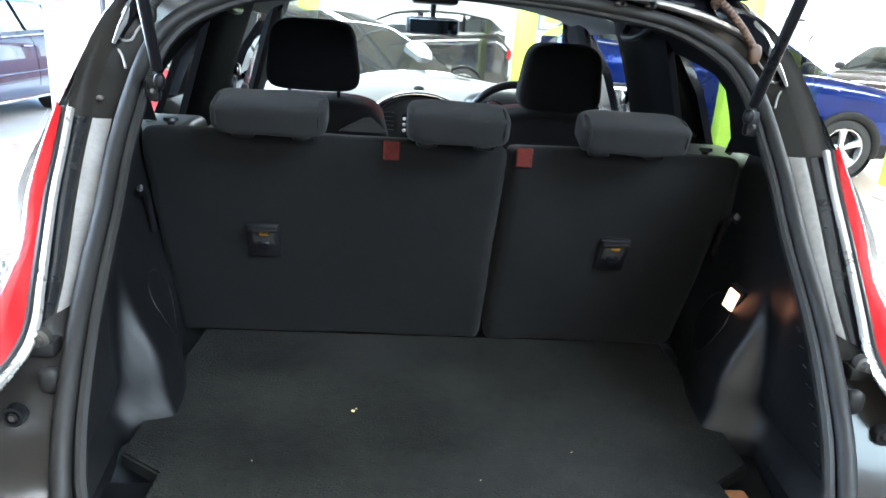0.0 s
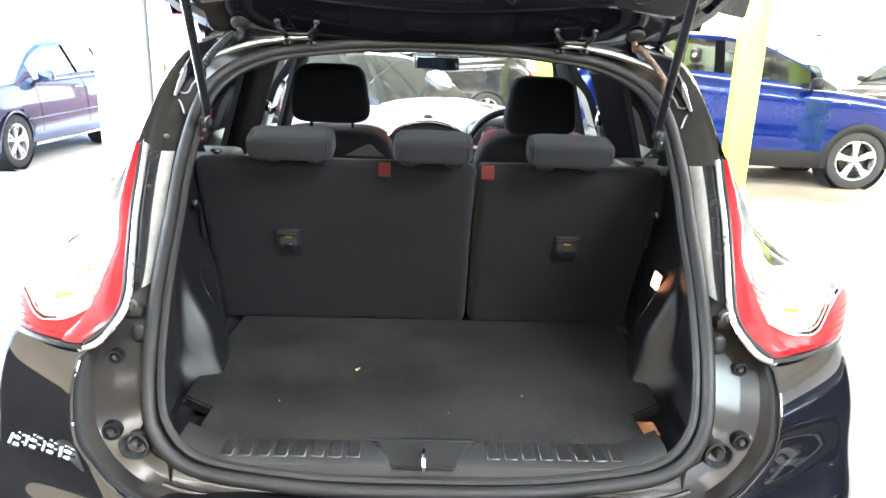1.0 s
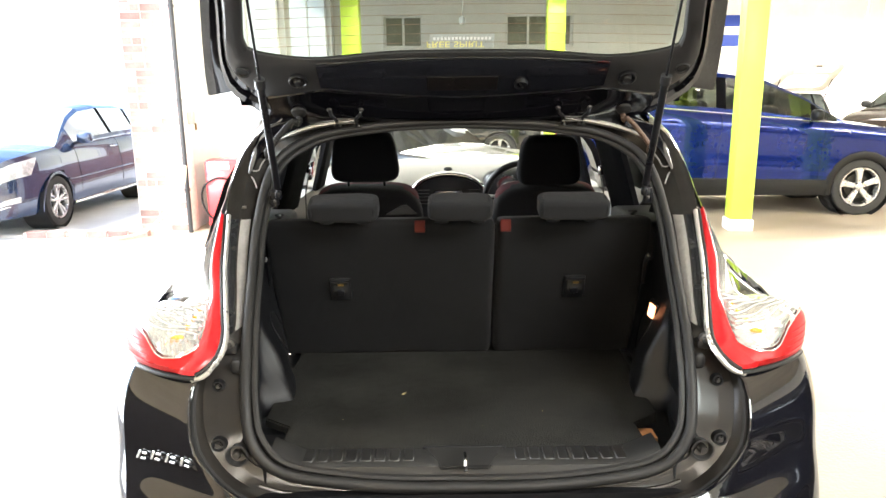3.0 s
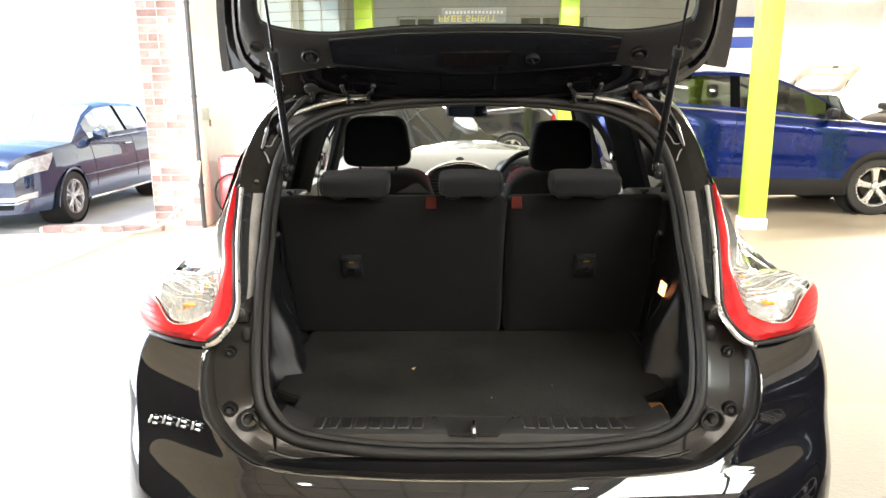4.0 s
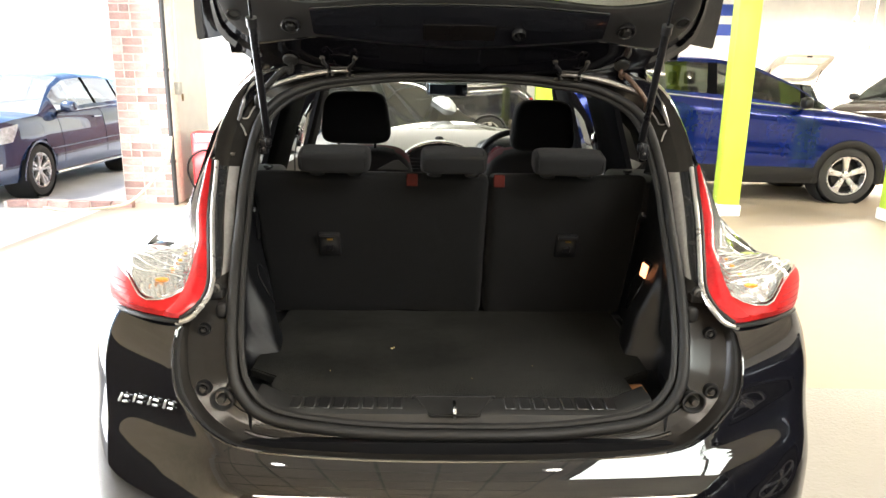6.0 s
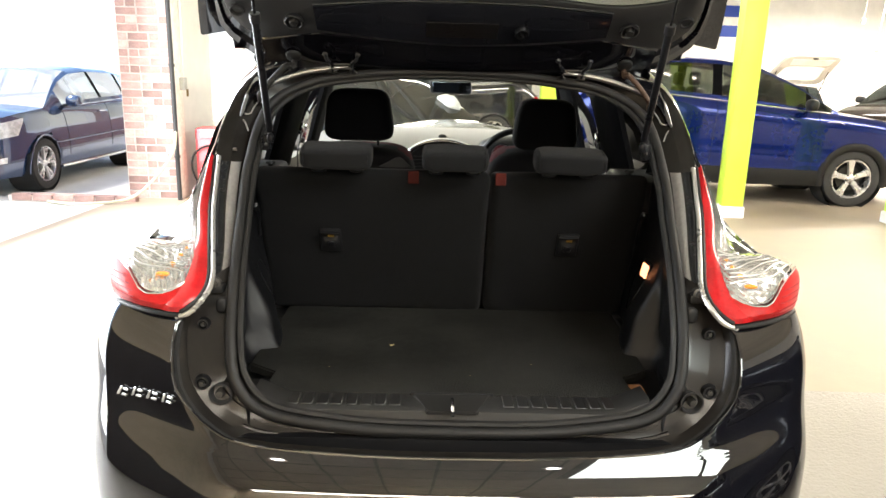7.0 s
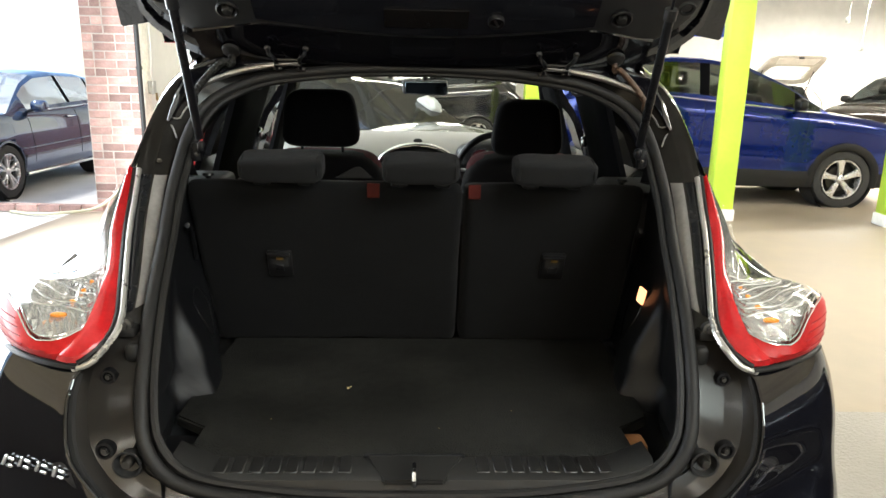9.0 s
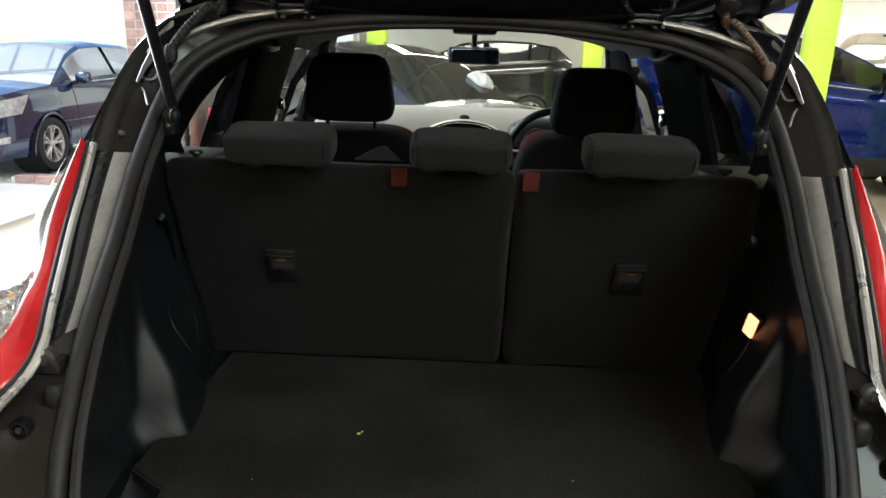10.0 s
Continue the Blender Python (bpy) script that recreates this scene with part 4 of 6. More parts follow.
    part("recess_bolt", lathe([(0, -0.002), (0.007, -0.002), (0.010, 0.004), (0.010, 0.02)], 12, (c[0] + s * 0.004, c[1], c[2] - 0.003), "y"), BOLT, well)
    part("rubber_plug", lump(s * 0.532 + SHELL_X, gate_y(0.925) + 0.024, 0.932, 0.026, 0.02, 0.036, 2.6, cuts=5), RUBBER, CAR)
    stop = part("rubber_stop", lathe([(0, -0.016), (0.006, -0.015), (0.008, -0.004), (0.011, 0.0), (0.011, 0.012)], 14, (s * 0.598 + SHELL_X, gate_y(1.15) + 0.018, 1.148), "y"), RUBBER, CAR)
    if s < 0:
        part("gasket_smear", lump(s * 0.589 + SHELL_X, gate_y(1.235) + 0.014, 1.243, 0.012, 0.010, 0.009, 2.2, cuts=4), SILICONE, CAR, "beige sealant blob")

# glossy rounded roof edge above and beside the upper corners of the opening
for s in (-1, 1):
    f = (lambda vf: vf) if s > 0 else mirrored
    # its tilt is shaped to mirror the cream wall toward the camera
    strip, span = [], [i for i in range(NR) if RB[i][1] > 1.33 and RB[i][0] > 0.20]
    for n, i in enumerate(span):
        wide = min(1.0, (n + 1) / 5, (len(span) - n) / 4)
        base = RB[i] * 0.52 + RA[i] * 0.48
        y0 = gate_y(base[1]) - 0.003
        row = [(base[0], y0 + 0.020, base[1])]
        for k in (0.54, 0.62, 0.72, 0.82, 0.90, 0.95):
            p = base + (RB[i] - base) * ((k - 0.52) / 0.48) * wide
            row.append((p[0], y0 + 0.25 * (p[0] - base[0]) + 0.14 * (p[1] - base[1]) + 0.012 * ((k - 0.54) / 0.41) ** 3 * wide, p[1]))
        p = base + (RB[i] - base) * wide
        row.append((p[0], gate_y(p[1]) + 0.004, p[1]))
        strip.append(row)
    part("roof_edge", shell(f(grid(strip))), BLACK_PAINT, CAR, "glossy black painted roof edge")
    # pale ridge: the streak of light on the channel is put into its colour
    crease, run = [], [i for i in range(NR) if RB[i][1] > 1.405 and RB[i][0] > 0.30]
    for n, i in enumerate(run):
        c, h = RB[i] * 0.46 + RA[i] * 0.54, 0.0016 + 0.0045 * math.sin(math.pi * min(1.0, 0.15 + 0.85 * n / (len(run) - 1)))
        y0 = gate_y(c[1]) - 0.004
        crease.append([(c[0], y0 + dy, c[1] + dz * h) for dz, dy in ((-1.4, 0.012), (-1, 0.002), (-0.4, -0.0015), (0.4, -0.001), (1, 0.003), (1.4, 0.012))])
    part("pressed_ridge", shell(f(grid(crease))), GUTTER, CAR, "pressed ridge of the roof channel, pale to carry its highlight")

# badge: plain bright slanted bars in four pairs on the left of the rear face
for x, z in BADGE:
    for dx, dz, wide, tall in ((-0.010, 0.0, 0.007, 0.019), (0.005, 0.0055, 0.016, 0.0055), (0.005, -0.0055, 0.016, 0.0055)):
        xb, zb = x + dx + 0.25 * dz, z + dz
        slope = math.degrees(math.atan2(skin_y(xb + 0.01, zb) - skin_y(xb - 0.01, zb), 0.02))
        lean = math.degrees(math.atan2(skin_y(xb, zb + 0.01) - skin_y(xb, zb - 0.01), 0.02))
        bm = box(0, 0, 0, wide, 0.005, tall, 0.0015, 1)
        for v in bm.verts:
            v.co.x += 0.25 * v.co.z
        bmesh.ops.transform(bm, matrix=pose(xb, skin_y(xb, zb) - 0.001, zb, -lean, 0, slope), verts=bm.verts)
        part("badge_bar", bm, BADGE_METAL, CAR, "plain bright badge bar")

# ---- boot interior ----
for x, y, r in ((-0.155, 0.525, 0.0036), (-0.150, 0.534, 0.0022), (0.21, 0.41, 0.0012), (-0.30, 0.37, 0.0011), (0.05, 0.33, 0.0010)):
    crumb = part("crumb", lump(0, 0, 0, 2 * r, 1.4 * r, 1.2 * r, 2.2, cuts=3), CRUMB)
    crumb.matrix_world = CAR.matrix_world @ pose(x, y, 0.738 - 0.022 * (y - 0.2) + 0.5 * r)
    tagged(crumb, "tiny pale yellow crumb on the boot floor mat", "crumb", "crumbs on the boot mat")

TILT_SEAT = 22.3
SEAT = pose(0, 0.889, 0.70, TILT_SEAT)


def seat_y(z):
    return 0.883 - (z - 0.717) * 0.41


outline = [(-0.385, 0.195), (0.385, 0.195), (0.430, 0.245), (0.430, 0.335), (0.500, 0.385), (0.515, 0.60), (0.530, 0.87), (-0.500, 0.87), (-0.505, 0.60), (-0.500, 0.385), (-0.430, 0.335), (-0.430, 0.245)]
bm = bmesh.new()
vs = [bm.verts.new((x, y, 0.738 - 0.022 * (y - 0.2))) for x, y in outline]
face = bm.faces.new(vs)
ex = bmesh.ops.extrude_face_region(bm, geom=[face])
bmesh.ops.translate(bm, vec=(0, 0, -0.022), verts=[v for v in ex["geom"] if isinstance(v, bmesh.types.BMVert)])
bmesh.ops.bevel(bm, geom=[e for e in bm.edges if abs(e.verts[0].co.z - e.verts[1].co.z) < 0.02 and min(v.co.z for v in e.verts) > 0.719], offset=0.004, segments=2, affect="EDGES")
part("boot_floor_mat", bm, CARPET, CAR, "dark grey felted boot floor mat with notched corners")
part("boot_well", box(0, 0.52, 0.66, 1.16, 0.84, 0.06), TRIM, CAR)
part("foam_block", box(0.454, 0.318, 0.702, 0.044, 0.052, 0.03, 0.005), FOAM, CAR, "orange foam block in the notch")
part("notch_tray", box(-0.475, 0.300, 0.702, 0.085, 0.09, 0.02, 0.006), SMOOTH_TRIM, CAR)

# sill plate with ribs and the striker
xs = np.linspace(-0.43, 0.43, 41)
sill_z = lambda x: 0.744 + 0.03 * max(0, abs(x) - 0.36) / 0.07
rows = [[(x, gate_y(0.70) + 0.032 + 0.05 * max(0, abs(x) - 0.33), 0.708 + 0.02 * (abs(x) / 0.43) ** 4) for x in xs], [(x, 0.135 + 0.05 * max(0, abs(x) - 0.33), sill_z(x) - 0.006) for x in xs], [(x, 0.146 + 0.05 * max(0, abs(x) - 0.33), sill_z(x)) for x in xs], [(x, 0.205 + 0.07 * max(0, abs(x) - 0.33), sill_z(x) - 0.001) for x in xs], [(x, 0.216 + 0.07 * max(0, abs(x) - 0.33), 0.722) for x in xs]]
sill = part("sill_plate", grid(rows), SILL_TRIM, CAR, "ribbed dark plastic sill plate")
for s in (-1, 1):
    for k in range(8):
        x = s * (0.125 + 0.032 * k)
        part("rib", box(x, 0.177, 0.7438, 0.024, 0.056, 0.0045, 0.002, 1), SILL_TRIM, sill)
cover = [(-0.090, 0.202, 0.7490), (0.090, 0.202, 0.7490), (0.054, 0.126, 0.7425), (-0.054, 0.126, 0.7425)]
bm = thick((cover, [(0, 1, 2, 3)]), 0.010)
bmesh.ops.bevel(bm, geom=bm.edges[:], offset=0.003, segments=2, affect="EDGES")
part("striker_cover", bm, SILL_TRIM, sill)
part("cover_edge", box(0, 0.204, 0.746, 0.19, 0.008, 0.008, 0.003), TRIM, sill)
part("striker", pipe([(0, 0.118, 0.738), (0, 0.112, 0.752), (0, 0.124, 0.760), (0, 0.150, 0.760), (0, 0.156, 0.745)], 0.0045, 8), CHROME, sill, "bright steel striker loop")


# side trims
def a_half(z):
    k = [i for i in range(NR) if RA[i][1] > 0.73]
    return float(np.interp(z, [RA[i][1] for i in k if RA[i][1] < 1.25], [RA[i][0] for i in k if RA[i][1] < 1.25]))


def side_point(v, z):
    x0, y0 = a_half(z) + 0.004, gate_y(z) + 0.028
    x1, y1 = 0.575, seat_y(z) + 0.05
    y = y0 + (y1 - y0) * v
    x = x0 + (x1 - x0) * v ** 0.5
    x -= 0.063 / (1 + math.exp(-(y - 0.485 - 0.25 * (z - 0.74)) / 0.0045)) * math.exp(-((max(y, 0.56) - 0.56) / 0.22) ** 2 - ((max(z, 0.80) - 0.80) / 0.105) ** 2)
    x += 0.035 / (1 + math.exp(-(0.795 - z) / 0.005)) / (1 + math.exp(-(0.47 - y) / 0.012))
    x -= 0.016 / (1 + math.exp((y - 0.46) / 0.015)) * math.exp(-((y - 0.38) / 0.12) ** 2)
    return x, y, z


side_rows = [[side_point(v, z) for v in np.linspace(0, 1, 100)] for z in np.linspace(0.70, 1.205, 44)]
for s in (-1, 1):
    f = (lambda vf: vf) if s > 0 else mirrored
    trim = part("side_trim", shell(f(grid(side_rows))), TRIM, CAR, "black grained boot side trim")
    hatch = [np.array(side_point(v, z)) + np.array([-0.0015, 0, 0]) for v, z in ((0.62, 0.90), (0.70, 0.925), (0.80, 0.90), (0.82, 0.85), (0.70, 0.80), (0.63, 0.84))]
    part("access_cover_edge", shell(f(pipe(smooth_line(hatch, 26, closed=True), 0.0018, 5, closed=True))), SMOOTH_TRIM, trim)
    for k in range(8 if s > 0 else 0):
        p = np.array(side_point(0.13 + 0.006 * k, 0.82 + 0.022 * k)) + np.array([-0.001, 0, 0])
        part("vent_slot", box(s * p[0] + SHELL_X, p[1], p[2], 0.003, 0.012, 0.006, 0.001, 1), TRIM, trim)
    strap = smooth_line([(0.548, 0.665, 1.075), (0.540, 0.650, 1.088), (0.545, 0.690, 1.070), (0.548, 0.715, 1.03), (0.552, 0.735, 0.985)], 20)
    part("seat_release_strap", f(pipe(strap, 0.006, 8)), SMOOTH_TRIM, trim)
# boot lamp in the right trim
lamp_part = part("boot_lamp", box(0.557, 0.632, 0.930, 0.014, 0.038, 0.058, 0.004, m=pose(0, 0, 0, 18, -4, 22)), SMOOTH_TRIM, CAR)
part("lens", box(0.549, 0.629, 0.930, 0.006, 0.024, 0.042, 0.002, m=pose(0, 0, 0, 18, -4, 22)), LAMP_GLOW, lamp_part, "glowing warm boot lamp lens")

# upper trims and headlining
up = [i for i in range(NR) if RA[i][1] > 1.19]
open_half = [(a[0] * 0.975, gate_y(a[1]) + 0.05, 1.08 + (a[1] - 1.08) * 0.975) for a in RA[up]]
n = len(open_half)
trim_mid = smooth_line([(0.585, 0.86, 1.175), (0.605, 0.86, 1.27), (0.590, 0.88, 1.36), (0.50, 0.95, 1.445), (0.28, 0.98, 1.485), (0, 0.98, 1.495)], n)
for sd, edge in ((-1, [(0.672, 1.01, 1.145), (0.655, 1.05, 1.21), (0.632, 1.13, 1.28), (0.612, 1.29, 1.345), (0.600, 1.45, 1.385)]), (1, [(0.672, 0.98, 1.145), (0.645, 0.99, 1.24), (0.628, 1.02, 1.31), (0.612, 1.14, 1.345), (0.602, 1.36, 1.380)])):
    trim_fwd = smooth_line(edge + [(0.590, 1.62, 1.420), (0.50, 1.66, 1.46), (0.28, 1.66, 1.495), (0, 1.66, 1.505)], n)
    rows = [open_half, [tuple((np.array(a) * 0.5 + np.array(b) * 0.5) + np.array([0.008, 0, 0.004])) for a, b in zip(open_half, trim_mid)], [tuple(p) for p in trim_mid], [tuple(p) for p in trim_fwd]]
    part("rear_pillar_trim", shell(grid(rows) if sd > 0 else mirrored(grid(rows))), PILLAR_TRIM, CAR)
rows = [[tuple(p) for p in trim_fwd if p[2] > 1.40]]
for y, dz in ((1.80, 0.006), (2.0, 0.004), (2.24, -0.006)):
    rows.append([(p[0], y, p[2] + dz) for p in rows[0]])
h = grid(rows)
HEADLINING = mat("dark_headlining", (0.010, 0.010, 0.010), 0.95, grain=(200, 0.3, 0.001), vary=(4, 0.1, 0.03))
part("headlining", merge(h, mirrored(h)), HEADLINING, CAR)


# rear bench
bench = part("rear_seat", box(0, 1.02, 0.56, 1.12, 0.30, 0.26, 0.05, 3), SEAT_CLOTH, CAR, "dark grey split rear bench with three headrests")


def backrest(x0, x1):
    bm = box((x0 + x1) / 2, 0.055, 0.262, x1 - x0, 0.11, 0.512, 0.022, 3)
    bmesh.ops.subdivide_edges(bm, edges=[e for e in bm.edges if e.calc_length() > 0.2], cuts=14, use_grid_fill=True)
    for v in bm.verts:
        if v.co.y < 0.03:
            v.co.y += 0.006 * noise.noise(Vector((v.co.x * 9, 0.3, v.co.z * 6))) + 0.0045 * noise.noise(Vector((v.co.x * 26 + v.co.z * 20, 4.3, v.co.z * 12)))
        if v.co.z > 0.44:
            v.co.z -= 0.42 * max(v.co.y, 0) * (v.co.z - 0.44) / 0.078
            v.co.y += 0.022 * ((v.co.z - 0.44) / 0.08) ** 2 if v.co.y < 0.05 else 0
            v.co.z += 0.004 * noise.noise(Vector((v.co.x * 6, 2.0, 0)))
    bmesh.ops.transform(bm, matrix=SEAT, verts=bm.verts)
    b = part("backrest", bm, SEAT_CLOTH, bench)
    return b


# dark box added behind the backrests to stop light through their split
part("split_light_block", box(0, 0.99, 0.90, 1.10, 0.02, 0.44, m=None), WELL, bench)
left_back, right_back = backrest(-0.560, 0.111), backrest(0.119, 0.566)
for x, owner in ((-0.107, left_back), (0.140, right_back)):
    tag = box(0, 0, 0, 0.031, 0.006, 0.036, 0.002, 1)
    bmesh.ops.transform(tag, matrix=SEAT @ pose(x, 0.010, 0.500, -26, 0, 0), verts=tag.verts)
    part("red_tag", tag, RED_CLOTH, owner, "red mesh fabric tag")
for x, owner in ((-0.352, left_back), (0.356, right_back)):
    def at_seat(bm):
        bmesh.ops.transform(bm, matrix=SEAT, verts=bm.verts)
        return bm
    plate = part("tether_anchor", at_seat(box(x, -0.002, 0.285, 0.064, 0.012, 0.082, 0.006)), SMOOTH_TRIM, owner, "black child seat anchor cup")
    part("anchor_hood", at_seat(box(x, -0.012, 0.318, 0.058, 0.012, 0.008, 0.003)), SMOOTH_TRIM, plate)
    part("anchor_mouth", at_seat(box(x, -0.0065, 0.292, 0.044, 0.006, 0.030, 0.003)), WELL, plate)
    part("anchor_mark", at_seat(box(x + 0.002, -0.011, 0.306, 0.018, 0.004, 0.007, 0.001, 1)), YELLOW, plate, "yellow mark")
    part("anchor_bar", at_seat(box(x, -0.011, 0.276, 0.022, 0.005, 0.020, 0.002, 1)), DARK_STEEL, plate)
for x, wide in ((-0.318, 0.196), (0.008, 0.182), (0.325, 0.198)):
    bm = lump(x, 0.672, 1.228, wide, 0.095, 0.058, 5.5, pose(0, 0, 0, 14))
    for v in bm.verts:
        v.co.z += 0.003 * noise.noise(v.co * 16)
        v.co.y += 0.003 * noise.noise(v.co * 14 + Vector((3, 1, 2)))
    hr = part("rear_headrest", bm, HEAD_CLOTH, bench, "grey cloth headrest")
    for s in (-1, 1):
        part("headrest_guide", lump(x + s * 0.052, 0.690, 1.187, 0.040, 0.030, 0.016, 3.0, cuts=4), SMOOTH_TRIM, hr)
        edge_line = [(x + s * wide * 0.44, 0.672 + 0.044 * math.cos(a), 1.225 + 0.030 * math.sin(a)) for a in np.linspace(0, 2 * math.pi, 20, endpoint=False)]
        part("piping", pipe(edge_line, 0.0022, 6, closed=True), HEAD_CLOTH, hr)
for s in (-1, 1):
    knob = part("seat_lock_knob", lathe([(0, 0.022), (0.013, 0.021), (0.015, 0.015), (0.007, 0.010), (0.006, 0.0), (0.012, -0.006), (0.012, -0.03)], 14, (s * 0.535, 0.82, 1.168), "z"), SMOOTH_TRIM, CAR)
    shelf = box(s * 0.62, 0.93, 1.10, 0.17, 0.34, 0.12, 0.02, 3)
    part("belt_line_trim", shelf, SMOOTH_TRIM, CAR)
part("floor_pan", box(0, 1.95, 0.34, 1.48, 2.1, 0.06), CARPET, CAR)


# front seats
def front_seat(sx):
    cx = sx * 0.38 + 0.025
    root = part("front_seat", lump(cx, 1.70, 0.86, 0.48, 0.17, 0.62, 4.5, pose(0, 0, 0, 12)), FRONT_CLOTH, CAR, "black cloth front seat with wine red shoulders")
    sh = lump(cx, 1.690, 1.05, 0.44, 0.16, 0.24, 4.0, pose(0, 0, 0, 12))
    part("shoulder_panel", sh, WINE_CLOTH, root, "wine red shoulder panel")
    part("back_pocket", lump(cx, 1.635, 0.93, 0.40, 0.08, 0.32, 4.5, pose(0, 0, 0, 12)), FRONT_CLOTH, root)
    hz, hwide = (1.288, 0.268) if sx < 0 else (1.266, 0.250)
    head = lump(cx, 1.625, hz, hwide, 0.105, 0.205, 5.0, pose(0, 0, 0, 8))
    for v in head.verts:
        v.co.x += (v.co.x - cx) * 0.10 * (hz - v.co.z) / 0.1
    hr = part("headrest", head, FRONT_CLOTH, root)
    for s in (-1, 1):
        part("post", pipe([(cx + s * 0.075, 1.66, 1.10), (cx + s * 0.075, 1.635, 1.22)], 0.006, 8), DARK_STEEL, hr)
    part("cushion", box(sx * 0.38, 2.02, 0.52, 0.48, 0.52, 0.2, 0.05, 3), FRONT_CLOTH, root)
    yb = 1.76 - 0.09 * sx
    belt = [(sx * 0.632, yb, 1.205), (sx * 0.655, yb + 0.01, 1.10), (sx * 0.66, yb + 0.04, 0.70)]
    part("seat_belt", pipe(belt, 0.016, 8, flat=0.12), CLADDING, root)
    part("belt_guide", lump(sx * 0.630, yb - 0.01, 1.215, 0.022, 0.030, 0.045, 3, cuts=5), CHROME, root)



front_seat(-1)
front_seat(1)
part("belt_loop", thick(([(-0.215, 0.86, 1.175), (-0.165, 0.86, 1.203), (-0.150, 0.87, 1.203), (-0.118, 0.88, 1.172)], [(0, 1, 2, 3)]), 0.004), CLADDING, CAR, "folded grey seat belt end")

# dashboard
prof = smooth_line([(3.02, 1.150), (2.86, 1.156), (2.72, 1.148), (2.60, 1.120), (2.50, 1.062), (2.455, 0.98), (2.45, 0.85), (2.50, 0.66)], 24)
rows = [[(x, y + 0.10 * (abs(x) / 0.7) ** 3, z - 0.03 * (abs(x) / 0.7) ** 3) for x in np.linspace(-0.70, 0.70, 41)] for y, z in prof]
dash = part("dashboard", thick(grid(rows), 0.01), DASH_GREY, CAR, "light grey dashboard with arched centre console")
arch = [(x, 2.452 - 0.02, 1.005 + 0.115 * math.sqrt(max(0, 1 - (x / 0.195) ** 2))) for x in np.linspace(-0.195, 0.195, 40)]
part("console_hood", pipe(arch, 0.016, 10), CHROME, dash, "bright arched console rim")
face = [(x, 2.445, z) for x, _, z in arch] + [(0.195, 2.445, 0.80), (-0.195, 2.445, 0.80)]
part("console_face", thick((face, [tuple(range(len(face)))]), 0.02), SMOOTH_TRIM, dash)
part("screen", box(-0.002, 2.424, 0.985, 0.15, 0.012, 0.10, 0.006), SCREEN, dash)
for s in (-1, 1):
    for k in range(5):
        part("air_vent_slat", box(s * 0.135, 2.425, 1.035 - 0.018 * k, 0.062, 0.02, 0.006, 0.002, 1), SMOOTH_TRIM, dash)
for k in range(3):
    part("button", box(-0.062, 2.416, 1.015 - 0.025 * k, 0.014, 0.008, 0.014, 0.003, 1), STEEL, dash)
part("dash_sensor", lathe([(0, 0.012), (0.012, 0.011), (0.020, 0.006), (0.024, 0.0), (0.024, -0.03)], 18, (0.0, 2.62, 1.128), "z"), CLADDING, dash, "round grey sensor on the dash top")
pod = lump(0.37, 2.50, 1.055, 0.36, 0.20, 0.19, 3.0)
part("instrument_pod", pod, SMOOTH_TRIM, dash)
for s in (-1, 1):
    part("dial", lathe([(0.0, -0.004), (0.044, -0.004), (0.050, -0.012), (0.054, -0.010), (0.054, 0.012)], 22, (0.37 + s * 0.062, 2.398, 1.065), "y"), CHROME, dash)
wheel_rows = [(0.37 + 0.185 * math.cos(a), 2.24 - 0.185 * math.sin(a) * 0.38, 1.03 + 0.185 * math.sin(a) * 0.925) for a in np.linspace(0, 2 * math.pi, 48, endpoint=False)]
steering = part("steering_wheel", pipe(wheel_rows, 0.0155, 10, closed=True), SMOOTH_TRIM, CAR, "black three-spoke steering wheel")
part("hub", lump(0.37, 2.26, 1.02, 0.17, 0.08, 0.14, 3.0, pose(0, 0, 0, -22), 7), SMOOTH_TRIM, steering)
for a in (0, math.pi, -math.pi / 2):
    part("spoke", pipe([(0.37 + 0.07 * math.cos(a), 2.255, 1.02 + 0.06 * math.sin(a)), (0.37 + 0.18 * math.cos(a), 2.24 - 0.18 * math.sin(a) * 0.38, 1.03 + 0.18 * math.sin(a) * 0.925)], 0.014, 8, flat=0.6), ALLOY, steering)
part("column", pipe([(0.37, 2.28, 1.01), (0.37, 2.46, 0.95)], 0.035, 12), SMOOTH_TRIM, steering)
mirror = part("rear_view_mirror", box(0.03, 2.33, 1.398, 0.215, 0.035, 0.068, 0.014, 3, m=pose(0, 0, 0, 9, 0, -14)), SMOOTH_TRIM, CAR)
part("mirror_glass", box(0.035, 2.310, 1.396, 0.195, 0.004, 0.053, 0.0015, 1, m=pose(0, 0, 0, 4, 0, -14)), MIRROR, mirror)
part("mirror_stem", pipe([(0.03, 2.34, 1.42), (0.03, 2.33, 1.455), (0.03, 2.30, 1.49)], 0.012, 8), SMOOTH_TRIM, mirror)
part("roof_console", box(0.03, 2.22, 1.492, 0.17, 0.14, 0.03, 0.01), SMOOTH_TRIM, CAR)

# ---- open tailgate ----
GATE_TILT = radians(39)


def gp(x, s, n=0.0):
    """A point of the raised tailgate: x across, s along it from the hinge, n out of its inner face."""
    return (x + 0.016, 0.80 - s * math.cos(GATE_TILT) - n * math.sin(GATE_TILT), 1.49 + s * math.sin(GATE_TILT) - n * math.cos(GATE_TILT))


NG = 44
OUTER = smooth_line([(0, -0.035), (0.30, -0.035), (0.53, -0.030), (0.606, 0.030), (0.646, 0.10), (0.643, 0.18), (0.626, 0.27), (0.590, 0.42), (0.560, 0.60), (0.53, 0.76), (0.46, 0.84), (0, 0.86)], NG)
